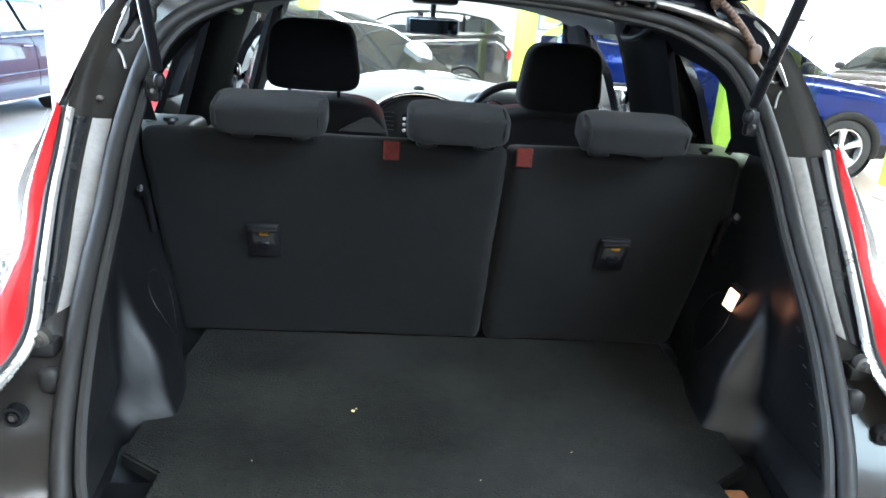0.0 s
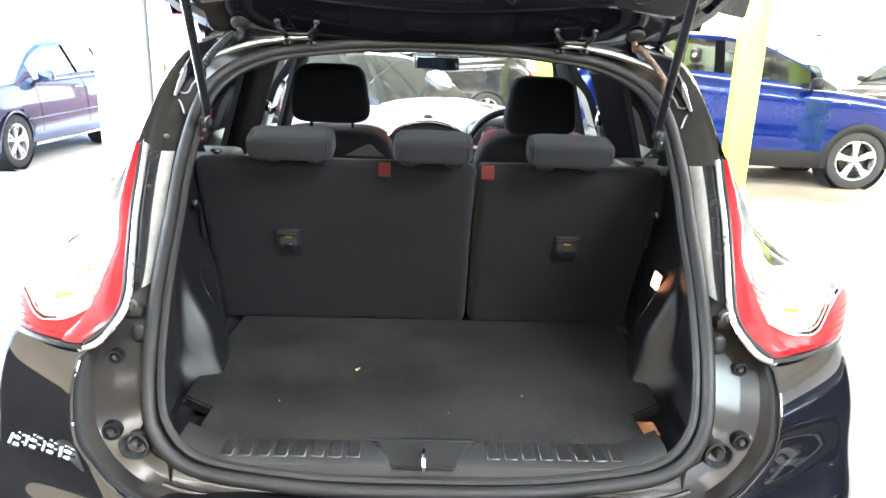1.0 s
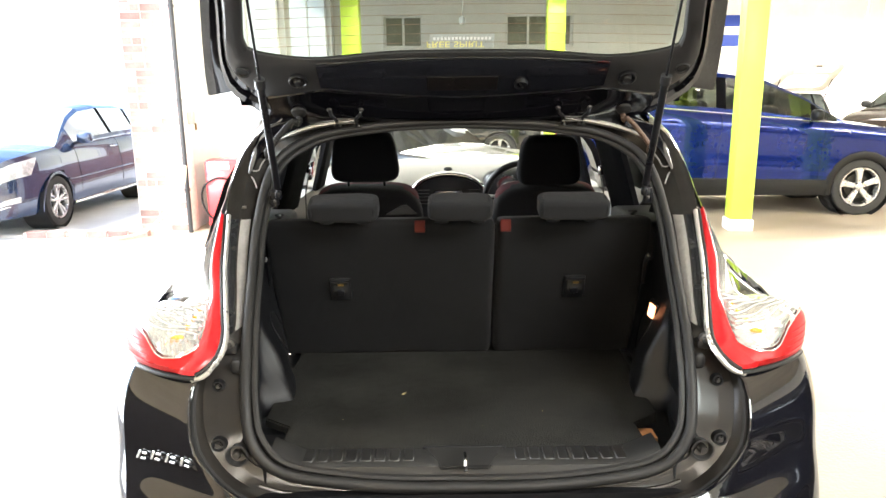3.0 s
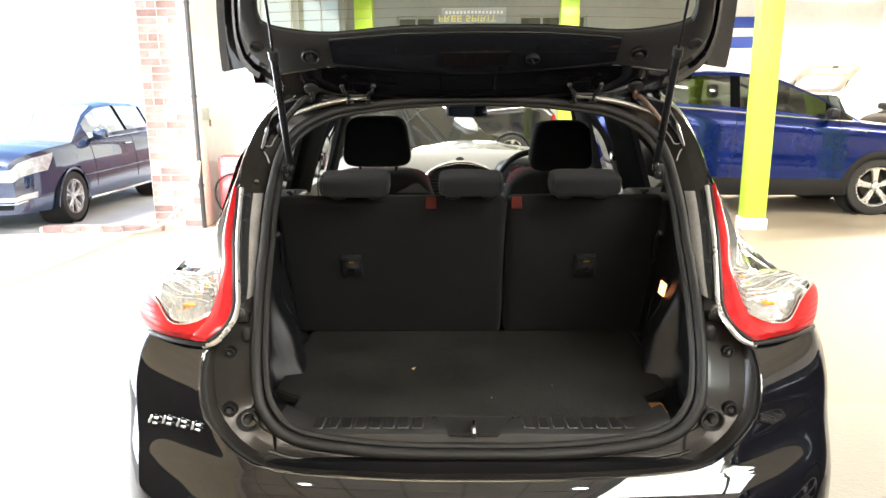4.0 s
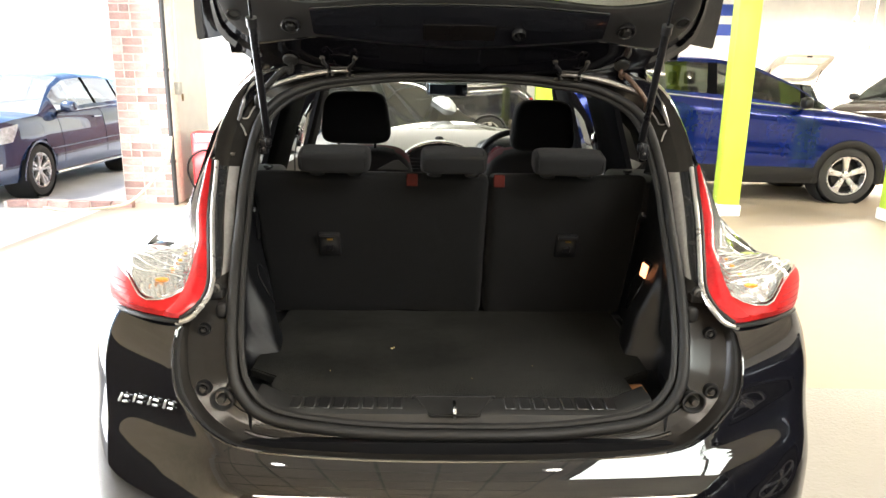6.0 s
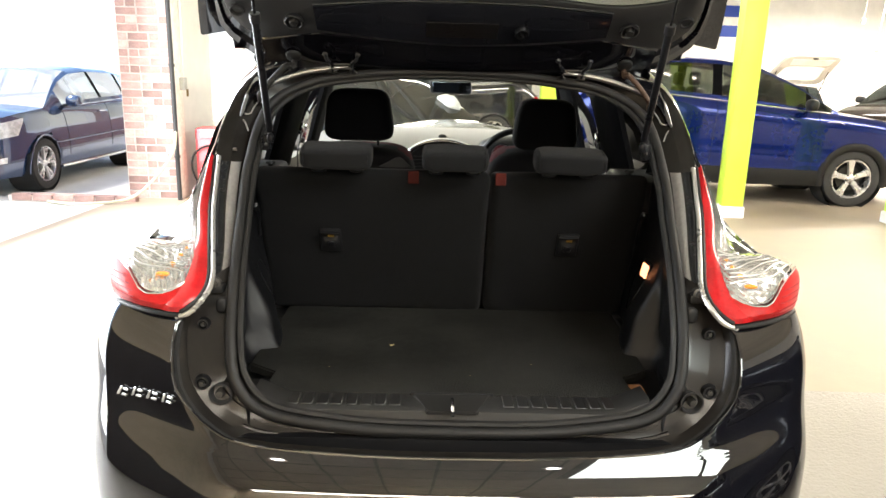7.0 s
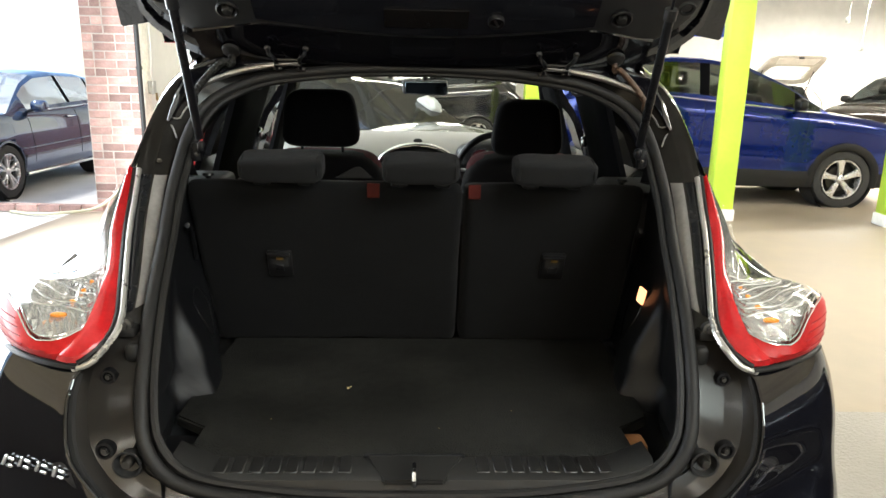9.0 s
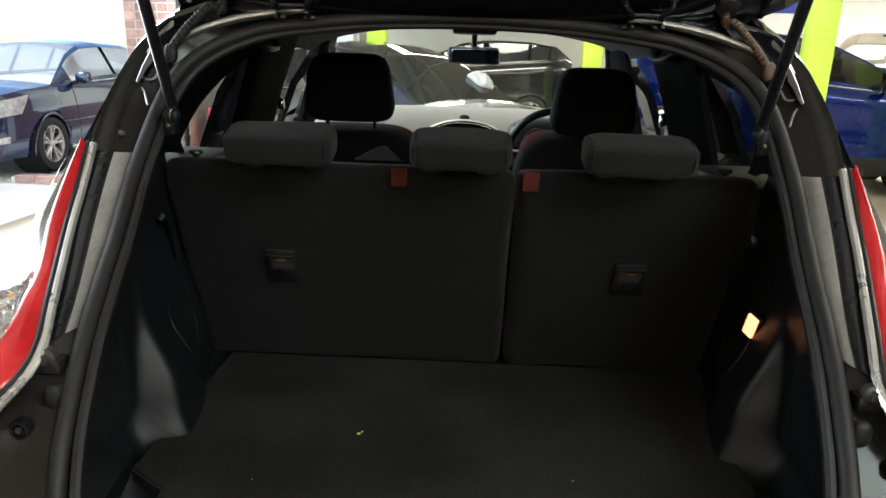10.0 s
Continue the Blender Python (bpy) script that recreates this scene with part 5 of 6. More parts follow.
OPEN = smooth_line([(0, 0.242), (0.20, 0.237), (0.383, 0.218), (0.50, 0.234), (0.548, 0.255), (0.556, 0.285), (0.530, 0.40), (0.500, 0.52), (0.44, 0.56), (0.30, 0.575), (0, 0.58)], NG)


def gate_ring(half_a, k, half_b, n):
    h = half_a * k + half_b * (1 - k)
    return [gp(x, s, n) for x, s in full(h)]


gate = part("tailgate", grid([gate_ring(OUTER, 1.0, OPEN, -0.050), gate_ring(OUTER, 1.0, OPEN, -0.012), gate_ring(OUTER, 0.985, OPEN, 0.0), gate_ring(OUTER, 0.88, OPEN, 0.004), gate_ring(OUTER, 0.84, OPEN, -0.006), gate_ring(OUTER, 0.72, OPEN, -0.004)], wrap=True), BLACK_PAINT, CAR, "raised black tailgate with grey glass and dark inner trim")
part("outer_skin", grid([gate_ring(OUTER, 1.0, OPEN, -0.049), gate_ring(OUTER, 0.6, OPEN, -0.045), gate_ring(OUTER, 0.0, OPEN, -0.010)], wrap=True), BLACK_PAINT, gate)
part("inner_trim", grid([gate_ring(OUTER, 0.74, OPEN, -0.010), gate_ring(OUTER, 0.70, OPEN, 0.006), gate_ring(OUTER, 0.62, OPEN, 0.010), gate_ring(OUTER, 0.30, OPEN, 0.010), gate_ring(OUTER, 0.06, OPEN, 0.006), gate_ring(OUTER, 0.0, OPEN, 0.0), gate_ring(OUTER, 0.0, OPEN, -0.008)], wrap=True), GATE_TRIM, gate, "dark moulded inner trim")
g = [gp(x, s, -0.004) for x, s in full(OPEN)]
pane = part("rear_glass", (g, [tuple(range(len(g)))]), TINT, gate, "privacy tinted rear glass with heater lines", smooth=False)
pane.visible_shadow = False
HEATER = mat("heater_line", (0.16, 0.10, 0.06), 0.6, vary=(20, 0.2, 0.1))
for k in range(9):
    s = 0.262 + 0.032 * k
    lim = float(np.interp(s, [p[1] for p in OPEN[8:34]], [p[0] for p in OPEN[8:34]])) - 0.03
    part("heater_line", pipe([gp(x, s + 0.012 * (1 - (x / 0.5) ** 2), -0.0030) for x in np.linspace(-lim, lim, 15)], 0.0006, 4, caps=False), HEATER, pane)
# lower edge of the glass: dark cover of the high brake lamp
top_edge = [(x, ramp(abs(x), (0, 0.2, 0.383), (0.233, 0.228, 0.209))) for x in np.linspace(-0.385, 0.385, 33)]
low_edge = [(x, 0.078 + 0.042 * (abs(x) / 0.385) ** 1.6) for x in np.linspace(-0.385, 0.385, 33)]
rows = [[gp(x, s, 0.016) for x, s in top_edge], [gp(x, s - 0.010, 0.0185) for x, s in top_edge], [gp(x, (a * 0.5 + b * 0.5), 0.020) for (x, a), (_, b) in zip(top_edge, low_edge)], [gp(x, s + 0.008, 0.0185) for x, s in low_edge], [gp(x, s, 0.004) for x, s in low_edge]]
cover = part("brake_lamp_cover", grid(rows), COVER_TRIM, gate, "smooth black high brake lamp cover")
part("brake_lamp_lens", thick((([gp(-0.095, 0.118, 0.0205), gp(0.095, 0.118, 0.0205), gp(0.095, 0.172, 0.0215), gp(-0.095, 0.172, 0.0215)]), [(0, 1, 2, 3)]), 0.003), mat("dark_red_lens", (0.0062, 0.0052, 0.005), 0.3, 0, 0.5, vary=(8, 0.1, 0.05)), cover)
part("cover_edge", pipe([gp(x, s + 0.003, 0.012) for x, s in top_edge], 0.0026, 6), BLACK_PAINT, cover)


def on_gate(vf, x, s, n):
    """Move a lathe about z at the origin onto the gate's inner face."""
    o = Vector(gp(x, s, n))
    m = Matrix.Translation(o) @ pose(0, 0, 0, 180 - 39, 0, 0)
    return moved(vf, m)


for s in (-1, 1):
    stop = part("buffer_cup", on_gate(lathe([(0.024, -0.004), (0.026, 0.006), (0.022, 0.009), (0.017, 0.004), (0.016, -0.004)], 22, (0, 0, 0), "z"), s * 0.443, 0.152, 0.012), SMOOTH_TRIM, gate)
    part("buffer", on_gate(lathe([(0.0, 0.014), (0.010, 0.013), (0.013, 0.006), (0.013, -0.004)], 16, (0, 0, 0), "z"), s * 0.443, 0.152, 0.012), CLADDING, stop)
    part("trim_hole", on_gate(lathe([(0.020, -0.002), (0.018, 0.004), (0.013, 0.003), (0.010, -0.008), (0, -0.008)], 16, (0, 0, 0), "z"), s * 0.583, 0.185, 0.012), WELL, gate)
    fin = [(0.60, 0.085), (0.655, 0.062), (0.722, 0.046), (0.702, 0.14), (0.672, 0.26), (0.640, 0.38), (0.600, 0.52), (0.55, 0.52)]
    bm = thick(([gp(s * x, v, -0.02) for x, v in fin], [tuple(range(len(fin)))]), 0.022)
    bmesh.ops.bevel(bm, geom=bm.edges[:], offset=0.005, segments=2, affect="EDGES")
    part("spoiler_fin", bm, BLACK_PAINT, gate)
    # gas strut
    ball, joint, end = np.array([s * 0.494 + 0.010, 0.612, 1.275]), np.array([s * 0.484 + 0.010, 0.452, 1.567]), np.array([s * 0.475 + 0.012, 0.318, 1.806])
    strut = part("gas_strut", pipe([ball + (joint - ball) * 0.07, joint], 0.0094, 12), DARK_STEEL, CAR, "black gas strut holding up the tailgate")
    part("rod", pipe([joint, end], 0.0035, 8), DARK_STEEL, strut)
    part("end_cap", pipe([joint - (joint - ball) * 0.04, joint + (end - joint) * 0.03], 0.013, 12), SMOOTH_TRIM, strut)
    part("ball_socket", join(lump(ball[0], ball[1], ball[2], 0.018, 0.018, 0.026, 2.4, cuts=5)), DARK_STEEL, strut)
    part("ball_bracket", box(s * 0.509 + 0.010, 0.628, 1.262, 0.022, 0.02, 0.044, 0.006), DARK_STEEL, strut)
    part("ball_pin", lump(s * 0.506 + 0.010, 0.612, 1.258, 0.009, 0.009, 0.009, 2.2, cuts=4), BOLT, strut)
    part("rod_bracket", box(end[0] + s * 0.01, end[1] + 0.01, end[2] + 0.02, 0.03, 0.05, 0.05, 0.008), DARK_STEEL, strut)
    # hinge
    hx = s * 0.322 + 0.010
    hinge = part("tailgate_hinge", box(hx, 0.790, 1.482, 0.085, 0.04, 0.006, 0.002, 1), DARK_STEEL, CAR, "black steel hinge with two hooked arms")
    for d in (-0.028, 0.028):
        part("hinge_arm", pipe(smooth_line([gp(hx + d * 1.55 - 0.016, 0.046, 0.030), gp(hx + d * 1.45 - 0.016, 0.044, 0.046), gp(hx + d - 0.016, 0.030, 0.050), (hx + d, 0.752, 1.466), (hx + d, 0.768, 1.450)], 16), 0.0050, 8), DARK_STEEL, hinge)
        part("hinge_bolt", on_gate(lathe([(0, 0.006), (0.006, 0.006), (0.007, 0.004), (0.008, 0.0)], 6, (0, 0, 0), "z"), hx + d * 1.6 - 0.016, 0.048, 0.030), BOLT, hinge)
        part("leg_foot", lump(hx + d, 0.772, 1.450, 0.024, 0.016, 0.010, 2.6, cuts=4), BOLT, hinge)
    for z, r in ((1.470, 0.0026), (1.458, 0.0020)):
        part("hinge_bar", pipe([(hx - 0.030, 0.752, z), (hx + 0.030, 0.752, z)], r, 8), BOLT, hinge)
    # wiring conduit
    run = smooth_line([gp(s * 0.464, 0.020, 0.020), gp(s * 0.466, 0.000, 0.040), (s * 0.480 + 0.012, 0.762, 1.462), (s * 0.516 + 0.010, 0.735, 1.420), (s * 0.540 + 0.010, 0.725, 1.385)], 60)
    radius = [0.0082 + 0.0016 * (i % 3 == 0) for i in range(60)] if s < 0 else [0.0066 + 0.0012 * (i % 3 == 0) for i in range(60)]
    conduit = part("wiring_conduit", pipe(run, radius, 10), HOSE_BROWN if s > 0 else CLADDING, CAR, "corrugated wiring conduit")
    part("grommet", lump(s * 0.542 + 0.010, 0.727, 1.378, 0.024, 0.020, 0.036, 2.4, cuts=5), HOSE_BROWN if s > 0 else RUBBER, conduit)
    part("top_grommet", on_gate(lathe([(0, 0.008), (0.012, 0.007), (0.020, 0.003), (0.022, -0.004)], 16, (0, 0, 0), "z"), s * 0.464, 0.024, 0.022), RUBBER, conduit)
knob = part("trim_knob", on_gate(lathe([(0.0, 0.004), (0.012, 0.004), (0.0125, 0.008), (0.017, 0.009), (0.019, 0.004), (0.019, -0.004)], 24, (0, 0, 0), "z"), 0.158, 0.142, 0.022), SMOOTH_TRIM, gate)
part("knob_slot", moved(([(-0.002, -0.011, 0.0), (0.002, -0.011, 0.0), (0.002, 0.011, 0.0), (-0.002, 0.011, 0.0), (-0.002, -0.011, 0.004), (0.002, -0.011, 0.004), (0.002, 0.011, 0.004), (-0.002, 0.011, 0.004)], [(4, 5, 6, 7), (0, 1, 5, 4), (1, 2, 6, 5), (2, 3, 7, 6), (3, 0, 4, 7)]), Matrix.Translation(gp(0.158, 0.142, 0.026)) @ pose(0, 0, 0, 141, 0, 0) @ pose(0, 0, 0, 0, 0, 30)), STEEL, knob, smooth=False)
# curved lip along the hinge edge
lip_x = np.linspace(-0.54, 0.54, 37)
fall = lambda x: 0.016 + 0.018 * (1 - (abs(x) / 0.54) ** 2)
crest_s = lambda x: 0.074 + 0.040 * min(1.0, abs(x) / 0.385) ** 1.6 - 0.03 * max(0.0, abs(x) - 0.385) / 0.155
part("hinge_lip", grid([[gp(x, crest_s(x), 0.002) for x in lip_x], [gp(x, crest_s(x) - 0.006, 0.014) for x in lip_x], [gp(x, crest_s(x) * 0.45 + 0.012, fall(x) * 0.55) for x in lip_x], [gp(x, 0.012, fall(x)) for x in lip_x], [gp(x, -0.010, fall(x) * 0.9) for x in lip_x], [gp(x, -0.022, 0.0) for x in lip_x]]), BLACK_PAINT, gate, "glossy black painted hinge edge")
# spoiler along the top edge
rows = [[gp(x, s, n) for x in np.linspace(-0.655, 0.655, 30)] for s, n in ((-0.03, -0.050), (-0.045, -0.060), (0.0, -0.072), (0.06, -0.070), (0.10, -0.055), (0.09, -0.040))]
part("spoiler", grid(rows), BLACK_PAINT, gate)
STICKER = bpy.data.materials.new("translucent_sticker")
STICKER.use_nodes = True
nt = STICKER.node_tree
mix, thin = nt.nodes.new("ShaderNodeMixShader"), nt.nodes.new("ShaderNodeBsdfTranslucent")
thin.inputs[0].default_value = (0.8, 0.8, 0.78, 1)
nt.nodes["Principled BSDF"].inputs["Base Color"].default_value = (0.75, 0.75, 0.73, 1)
nt.links.new(nt.nodes["Principled BSDF"].outputs[0], mix.inputs[1])
nt.links.new(thin.outputs[0], mix.inputs[2])
nt.links.new(mix.outputs[0], nt.nodes["Material Output"].inputs[0])
# sticker on the outside of the glass, seen from behind
sticker = part("window_sticker", thick(([gp(-0.086, 0.248, -0.007), gp(0.078, 0.248, -0.007), gp(0.078, 0.298, -0.007), gp(-0.086, 0.298, -0.007)], [(0, 1, 2, 3)]), 0.001), STICKER, pane, "pale printed strip on the glass")
curve = bpy.data.curves.new("lettering", "FONT")
curve.body, curve.size, curve.extrude, curve.align_x = "FREE SPIRIT", 0.030, 0.0003, "CENTER"
curve.materials.append(PALE_INK)
text = new("lettering", curve)
text.parent = sticker
ux, us = Vector((1, 0, 0)), Vector(gp(0, 1)) - Vector(gp(0, 0))
o = Vector(gp(-0.004, 0.277, -0.0025))
text.matrix_world = CAR.matrix_world @ Matrix(((ux.x, -us.x, 0, o.x), (ux.y, -us.y, -math.sin(GATE_TILT), o.y), (ux.z, -us.z, -math.cos(GATE_TILT), o.z), (0, 0, 0, 1)))
for x in np.linspace(-0.074, 0.066, 16):
    part("print_bar", thick(([gp(x - 0.003, 0.283, -0.0028), gp(x + 0.003, 0.283, -0.0028), gp(x + 0.003, 0.292, -0.0028), gp(x - 0.003, 0.292, -0.0028)], [(0, 1, 2, 3)]), 0.0008), WHITE_PLASTIC, sticker)

# ---- car bodies ----
def car_wheel(parent, x, y, r, width, spokes=5, rim=0.70, style="double"):
    """A wheel at its hub; the sign of x gives the outer side."""
    s = 1 if x > 0 else -1
    w = width / 2
    rr = r * rim
    hub = part("wheel", lathe([(rr, s * w * 0.75), (rr * 0.98, s * w * 0.92), (rr * 0.93, s * w * 0.90), (rr * 0.90, s * w * 0.70), (rr * 0.885, s * w * 0.1)], 40, (x, y, r), "x"), ALLOY, parent, "silver five-spoke alloy wheel")
    part("barrel", lathe([(rr * 0.885, s * w * 0.1), (rr * 0.86, -s * w * 0.3), (0.0, -s * w * 0.3)], 30, (x, y, r), "x"), WELL, hub)
    for k in range(spokes):
        a = 2 * math.pi * k / spokes + 0.4
        for d, wide in ((0.0, 0.17),) if style == "single" else ((-0.19, 0.085), (0.19, 0.085)):
            ribs = []
            for f, share, out in ((0.14, 0.85, 0.66), (0.30, 0.75, 0.76), (0.60, 0.85, 0.82), (0.80, 1.1, 0.86), (0.95, 1.5, 0.86)):
                b = a + d * min(1.0, 0.55 + f)
                c, e, h = math.cos(b), math.sin(b), rr * wide * share
                ribs.append([(x + s * w * lift, y + f * rr * c - o * h * e, r + f * rr * e + o * h * c) for o, lift in ((-1, out - 0.30), (-0.85, out - 0.04), (-0.4, out), (0.4, out), (0.85, out - 0.04), (1, out - 0.30))])
            part("spoke", grid(ribs), ALLOY, hub)
        if style == "single":
            b = a + math.pi / spokes
            part("wheel_nut", lathe([(0, s * w * 0.74), (0.010, s * w * 0.74), (0.011, s * w * 0.6)], 8, (x, y + 0.22 * rr * math.cos(b), r + 0.22 * rr * math.sin(b)), "x"), DARK_STEEL, hub)
    part("hub_cap", lathe([(0, s * w * 0.86), (rr * 0.14, s * w * 0.84), (rr * 0.22, s * w * 0.7), (rr * 0.24, 0)], 18, (x, y, r), "x"), ALLOY, hub)
    part("brake_disc", lathe([(rr * 0.62, s * w * 0.02), (rr * 0.62, s * w * 0.1), (0, s * w * 0.1)], 24, (x, y, r), "x"), BOLT, hub)
    prof = [(rr, s * w * 0.72), (rr * 1.05, s * w * 0.95), (r * 0.88, s * w * 1.0), (r * 0.97, s * w * 0.92), (r, s * w * 0.7), (r, -s * w * 0.7), (r * 0.97, -s * w * 0.92), (r * 0.88, -s * w), (rr, -s * w * 0.72)]
    part("tyre", lathe(prof, 44, (x, y, r), "x"), TYRE, hub)
    return hub


def cut_arches(rows, hubs, r, z):
    """Faces of a side sheet, without those inside the wheel arches; points at the cut are drawn onto the arch."""
    verts, faces = grid(rows)
    verts = [list(v) for v in verts]
    keep = []
    for f in faces:
        c = [sum(verts[i][k] for i in f) / 4 for k in (1, 2)]
        if all(math.hypot(c[0] - h, c[1] - z) > r for h in hubs):
            keep.append(f)
    for f in keep:
        for i in f:
            for h in hubs:
                d = math.hypot(verts[i][1] - h, verts[i][2] - z)
                if d < r * 1.02 and d > 0:
                    verts[i][1], verts[i][2] = h + (verts[i][1] - h) * r / d, z + (verts[i][2] - z) * r / d
    return verts, keep


def road_car(name, label, m, paint, spec, group=""):
    """A closed car of another make. Local y forward from the front axle; spec holds its measures."""
    root = thing(name, label, "car", m, group)
    W, R, wb = spec["half"], spec["wheel"], spec["wheelbase"]
    y1, y0 = spec["front"], -wb - spec["rear"]
    top = lambda y: ramp(y, spec["top_y"], spec["top_z"])
    roof = lambda y: ramp(y, spec["roof_y"], spec["roof_z"])
    mid, half = (y0 + y1) / 2, (y1 - y0) / 2
    plan = lambda y: 1 - 0.30 * (abs(y - mid) / half) ** 7 - 0.04 * (abs(y - mid) / half) ** 2
    frac, shape = spec.get("profile", ((0, 0.10, 0.22, 0.36, 0.5, 0.62, 0.74, 0.84, 0.92, 1.0), (0.92, 0.965, 0.985, 1.0, 1.0, 0.995, 0.985, 0.975, 0.955, 0.90)))
    ys = np.linspace(y0, y1, 84)
    zb = spec["sill"]
    rows = [[(W * plan(y) * sh, y, zb + (top(y) - zb) * f) for f, sh in zip(frac, shape)] for y in ys]
    arch = R * 1.13
    side = cut_arches(rows, (0.0, -wb), arch, R)
    for vf in (side, mirrored(side)):
        part("body_side", vf, paint, root)
    deck = [[(r[-1][0] * k, r[-1][1], r[-1][2] + 0.045 * (1 - k * k)) for k in np.linspace(1, -1, 15)] for r in rows]
    part("body_top", grid([d for d in deck if d[0][1] >= spec["screen"] - 0.10]), paint, root, "bonnet")
    part("cabin_floor", grid([d for d in deck if spec["back"] - 0.02 <= d[0][1] <= spec["screen"]]), spec.get("cabin", WELL), root)
    tail = [d for d in deck if d[0][1] <= spec["back"] + 0.05]
    if len(tail) > 1:
        part("tail_top", grid(tail), paint, root)
    for k, nm in ((0, "rear_face"), (-1, "front_face")):
        r = rows[k]
        bulge = -0.07 if k == 0 else 0.07
        face = [[(p[0] * q, p[1] + bulge * (1 - q * q), p[2]) for q in np.linspace(1, -1, 13)] for p in r]
        part(nm, grid(face), paint, root)
        low = [[(p[0] * q, p[1] + bulge * (1 - q * q) * 1.03 + bulge * 0.06, p[2]) for q in np.linspace(0.97, -0.97, 13)] for p, f in zip(r, frac) if 0.05 < f < 0.37]
        part("bumper_insert", grid(low), CLADDING, root)
    # greenhouse
    gy = sorted({*np.linspace(spec["back"], spec["screen"], 40), *spec["roof_y"], *(e for w in spec["windows"] for e in w)})
    gy = [y for y in gy if spec["back"] <= y <= spec["screen"]]
    rh, hmax = spec["roof_half"], max(spec["roof_z"])
    sec = []
    for y in gy:
        zt, zr = top(y), max(roof(y), top(y) + 0.004)
        k = min(1, (zr - zt) / (hmax - 1.02))
        xb = W * plan(y) * 0.90
        xr = xb + (rh - xb) * k ** 0.9
        rise = zr - zt
        sec.append([(xb, y, zt), (xb + (xr - xb) * 0.15, y, zt + rise * 0.12), (xr, y, zt + rise * 0.86), (xr - 0.05 * k, y, zt + rise * 0.95), (xr * 0.6, y, zr), (0, y, zr + 0.012 * k)])
    glassy = {}
    paint_faces = ([], [])
    for a, b in zip(sec, sec[1:]):
        ymid = (a[0][1] + b[0][1]) / 2
        for j in range(5):
            quad = [a[j], b[j], b[j + 1], a[j + 1]]
            if j == 1:
                key = next((f"side_window:{i}" for i, w in enumerate(spec["windows"]) if w[0] <= ymid <= w[1]), None)
                if key is None and spec["windows"][0][0] < ymid < spec["windows"][-1][1]:
                    key = f"window_pillar:{sum(w[1] < ymid for w in spec['windows'])}"
            elif j >= 3 and ymid > spec["screen_top"]:
                key = "windscreen:0"
            elif j >= 3 and ymid < spec["back_top"]:
                key = "rear_window:0"
            else:
                key = None
            target = glassy.setdefault(key, ([], [])) if key else paint_faces
            n = len(target[0])
            target[0].extend(quad)
            target[1].append((n, n + 1, n + 2, n + 3))
    def welded(vf):
        me = bpy.data.meshes.new("w")
        me.from_pydata(vf[0], [], vf[1])
        bm = bmesh.new()
        bm.from_mesh(me)
        bpy.data.meshes.remove(me)
        bmesh.ops.remove_doubles(bm, verts=bm.verts, dist=0.0005)
        return bm
    part("roof", welded(merge(paint_faces, mirrored(paint_faces))), paint, root)
    for key, vf in glassy.items():
        nm = key.split(":")[0]
        for one in ((vf, mirrored(vf)) if nm in ("side_window", "window_pillar") else (merge(vf, mirrored(vf)),)):
            if nm == "window_pillar":
                part(nm, welded(one), PILLAR_TRIM, root)
                continue
            g = part(nm, welded(one), spec.get("glass", WINDOW), root)
            g.visible_shadow = False
    line = [(W * plan(y) * 0.905, y, top(y) + 0.004) for y in np.linspace(spec["windows"][0][0], spec["windows"][-1][1], 24)]
    for s in (-1, 1):
        part("belt_moulding", pipe([(s * p[0], p[1], p[2]) for p in line], 0.010, 6), spec.get("moulding", CHROME), root)
        for h in (0.0, -wb):
            xw = W * plan(h)
            car_wheel(root, s * (xw - 0.115), h, R, 0.215, style=spec.get("spokes", "double"))
            ring_pts = [(s * xw * ramp(R + arch * math.sin(a), (zb, zb + 0.25, 0.75, 1.1), (0.955, 1.0, 1.0, 0.98)), h + arch * math.cos(a), R + arch * math.sin(a)) for a in np.linspace(-0.25, math.pi + 0.25, 34)]
            part("arch_trim", pipe(ring_pts, 0.048 if spec.get("clad") else 0.014, 8, flat=0.4), CLADDING if spec.get("clad") else paint, root)
            part("wheel_well", lathe([(arch * 0.99, s * (xw - 0.02)), (arch * 0.99, s * (xw - 0.32)), (0.0, s * (xw - 0.32))], 30, (0, h, R), "x"), WELL, root)
        if spec.get("clad"):
            low = [[(p[0] + 0.012 - 0.010 * (k == 3), p[1], p[2]) for k, p in enumerate(r[:4])] for r in rows]
            vf = cut_arches(low, (0.0, -wb), arch, R)
            part("sill_cladding", vf if s > 0 else mirrored(vf), CLADDING, root)
        else:
            sill = [(s * W * plan(y) * 0.955, y, zb + 0.03) for y in np.linspace(-wb + arch + 0.02, -arch - 0.02, 20)]
            part("sill_strip", pipe(sill, 0.020, 8), CHROME if spec.get("bright_sill") else CLADDING, root)
        if "profile" not in spec:
            crease = [(s * (W * plan(y) * 0.999), y, zb + (top(y) - zb) * 0.46) for y in np.linspace(-wb + arch * 0.6, -arch * 0.6, 22)]
            part("door_crease", pipe(crease, 0.016, 8, flat=0.6), paint, root)
        for y in spec["doors"]:
            seam = [(s * (W * plan(y) * sh + 0.0005), y - 0.06 * (1 - f), zb + (top(y) - zb) * f) for f, sh in zip(frac, shape) if f > 0.2]
            part("door_gap", pipe(seam, 0.0035, 5), WELL, root)
        for y in spec["handles"]:
            f = 0.86
            c = (s * W * plan(y) * 0.982, y, zb + (top(y) - zb) * f)
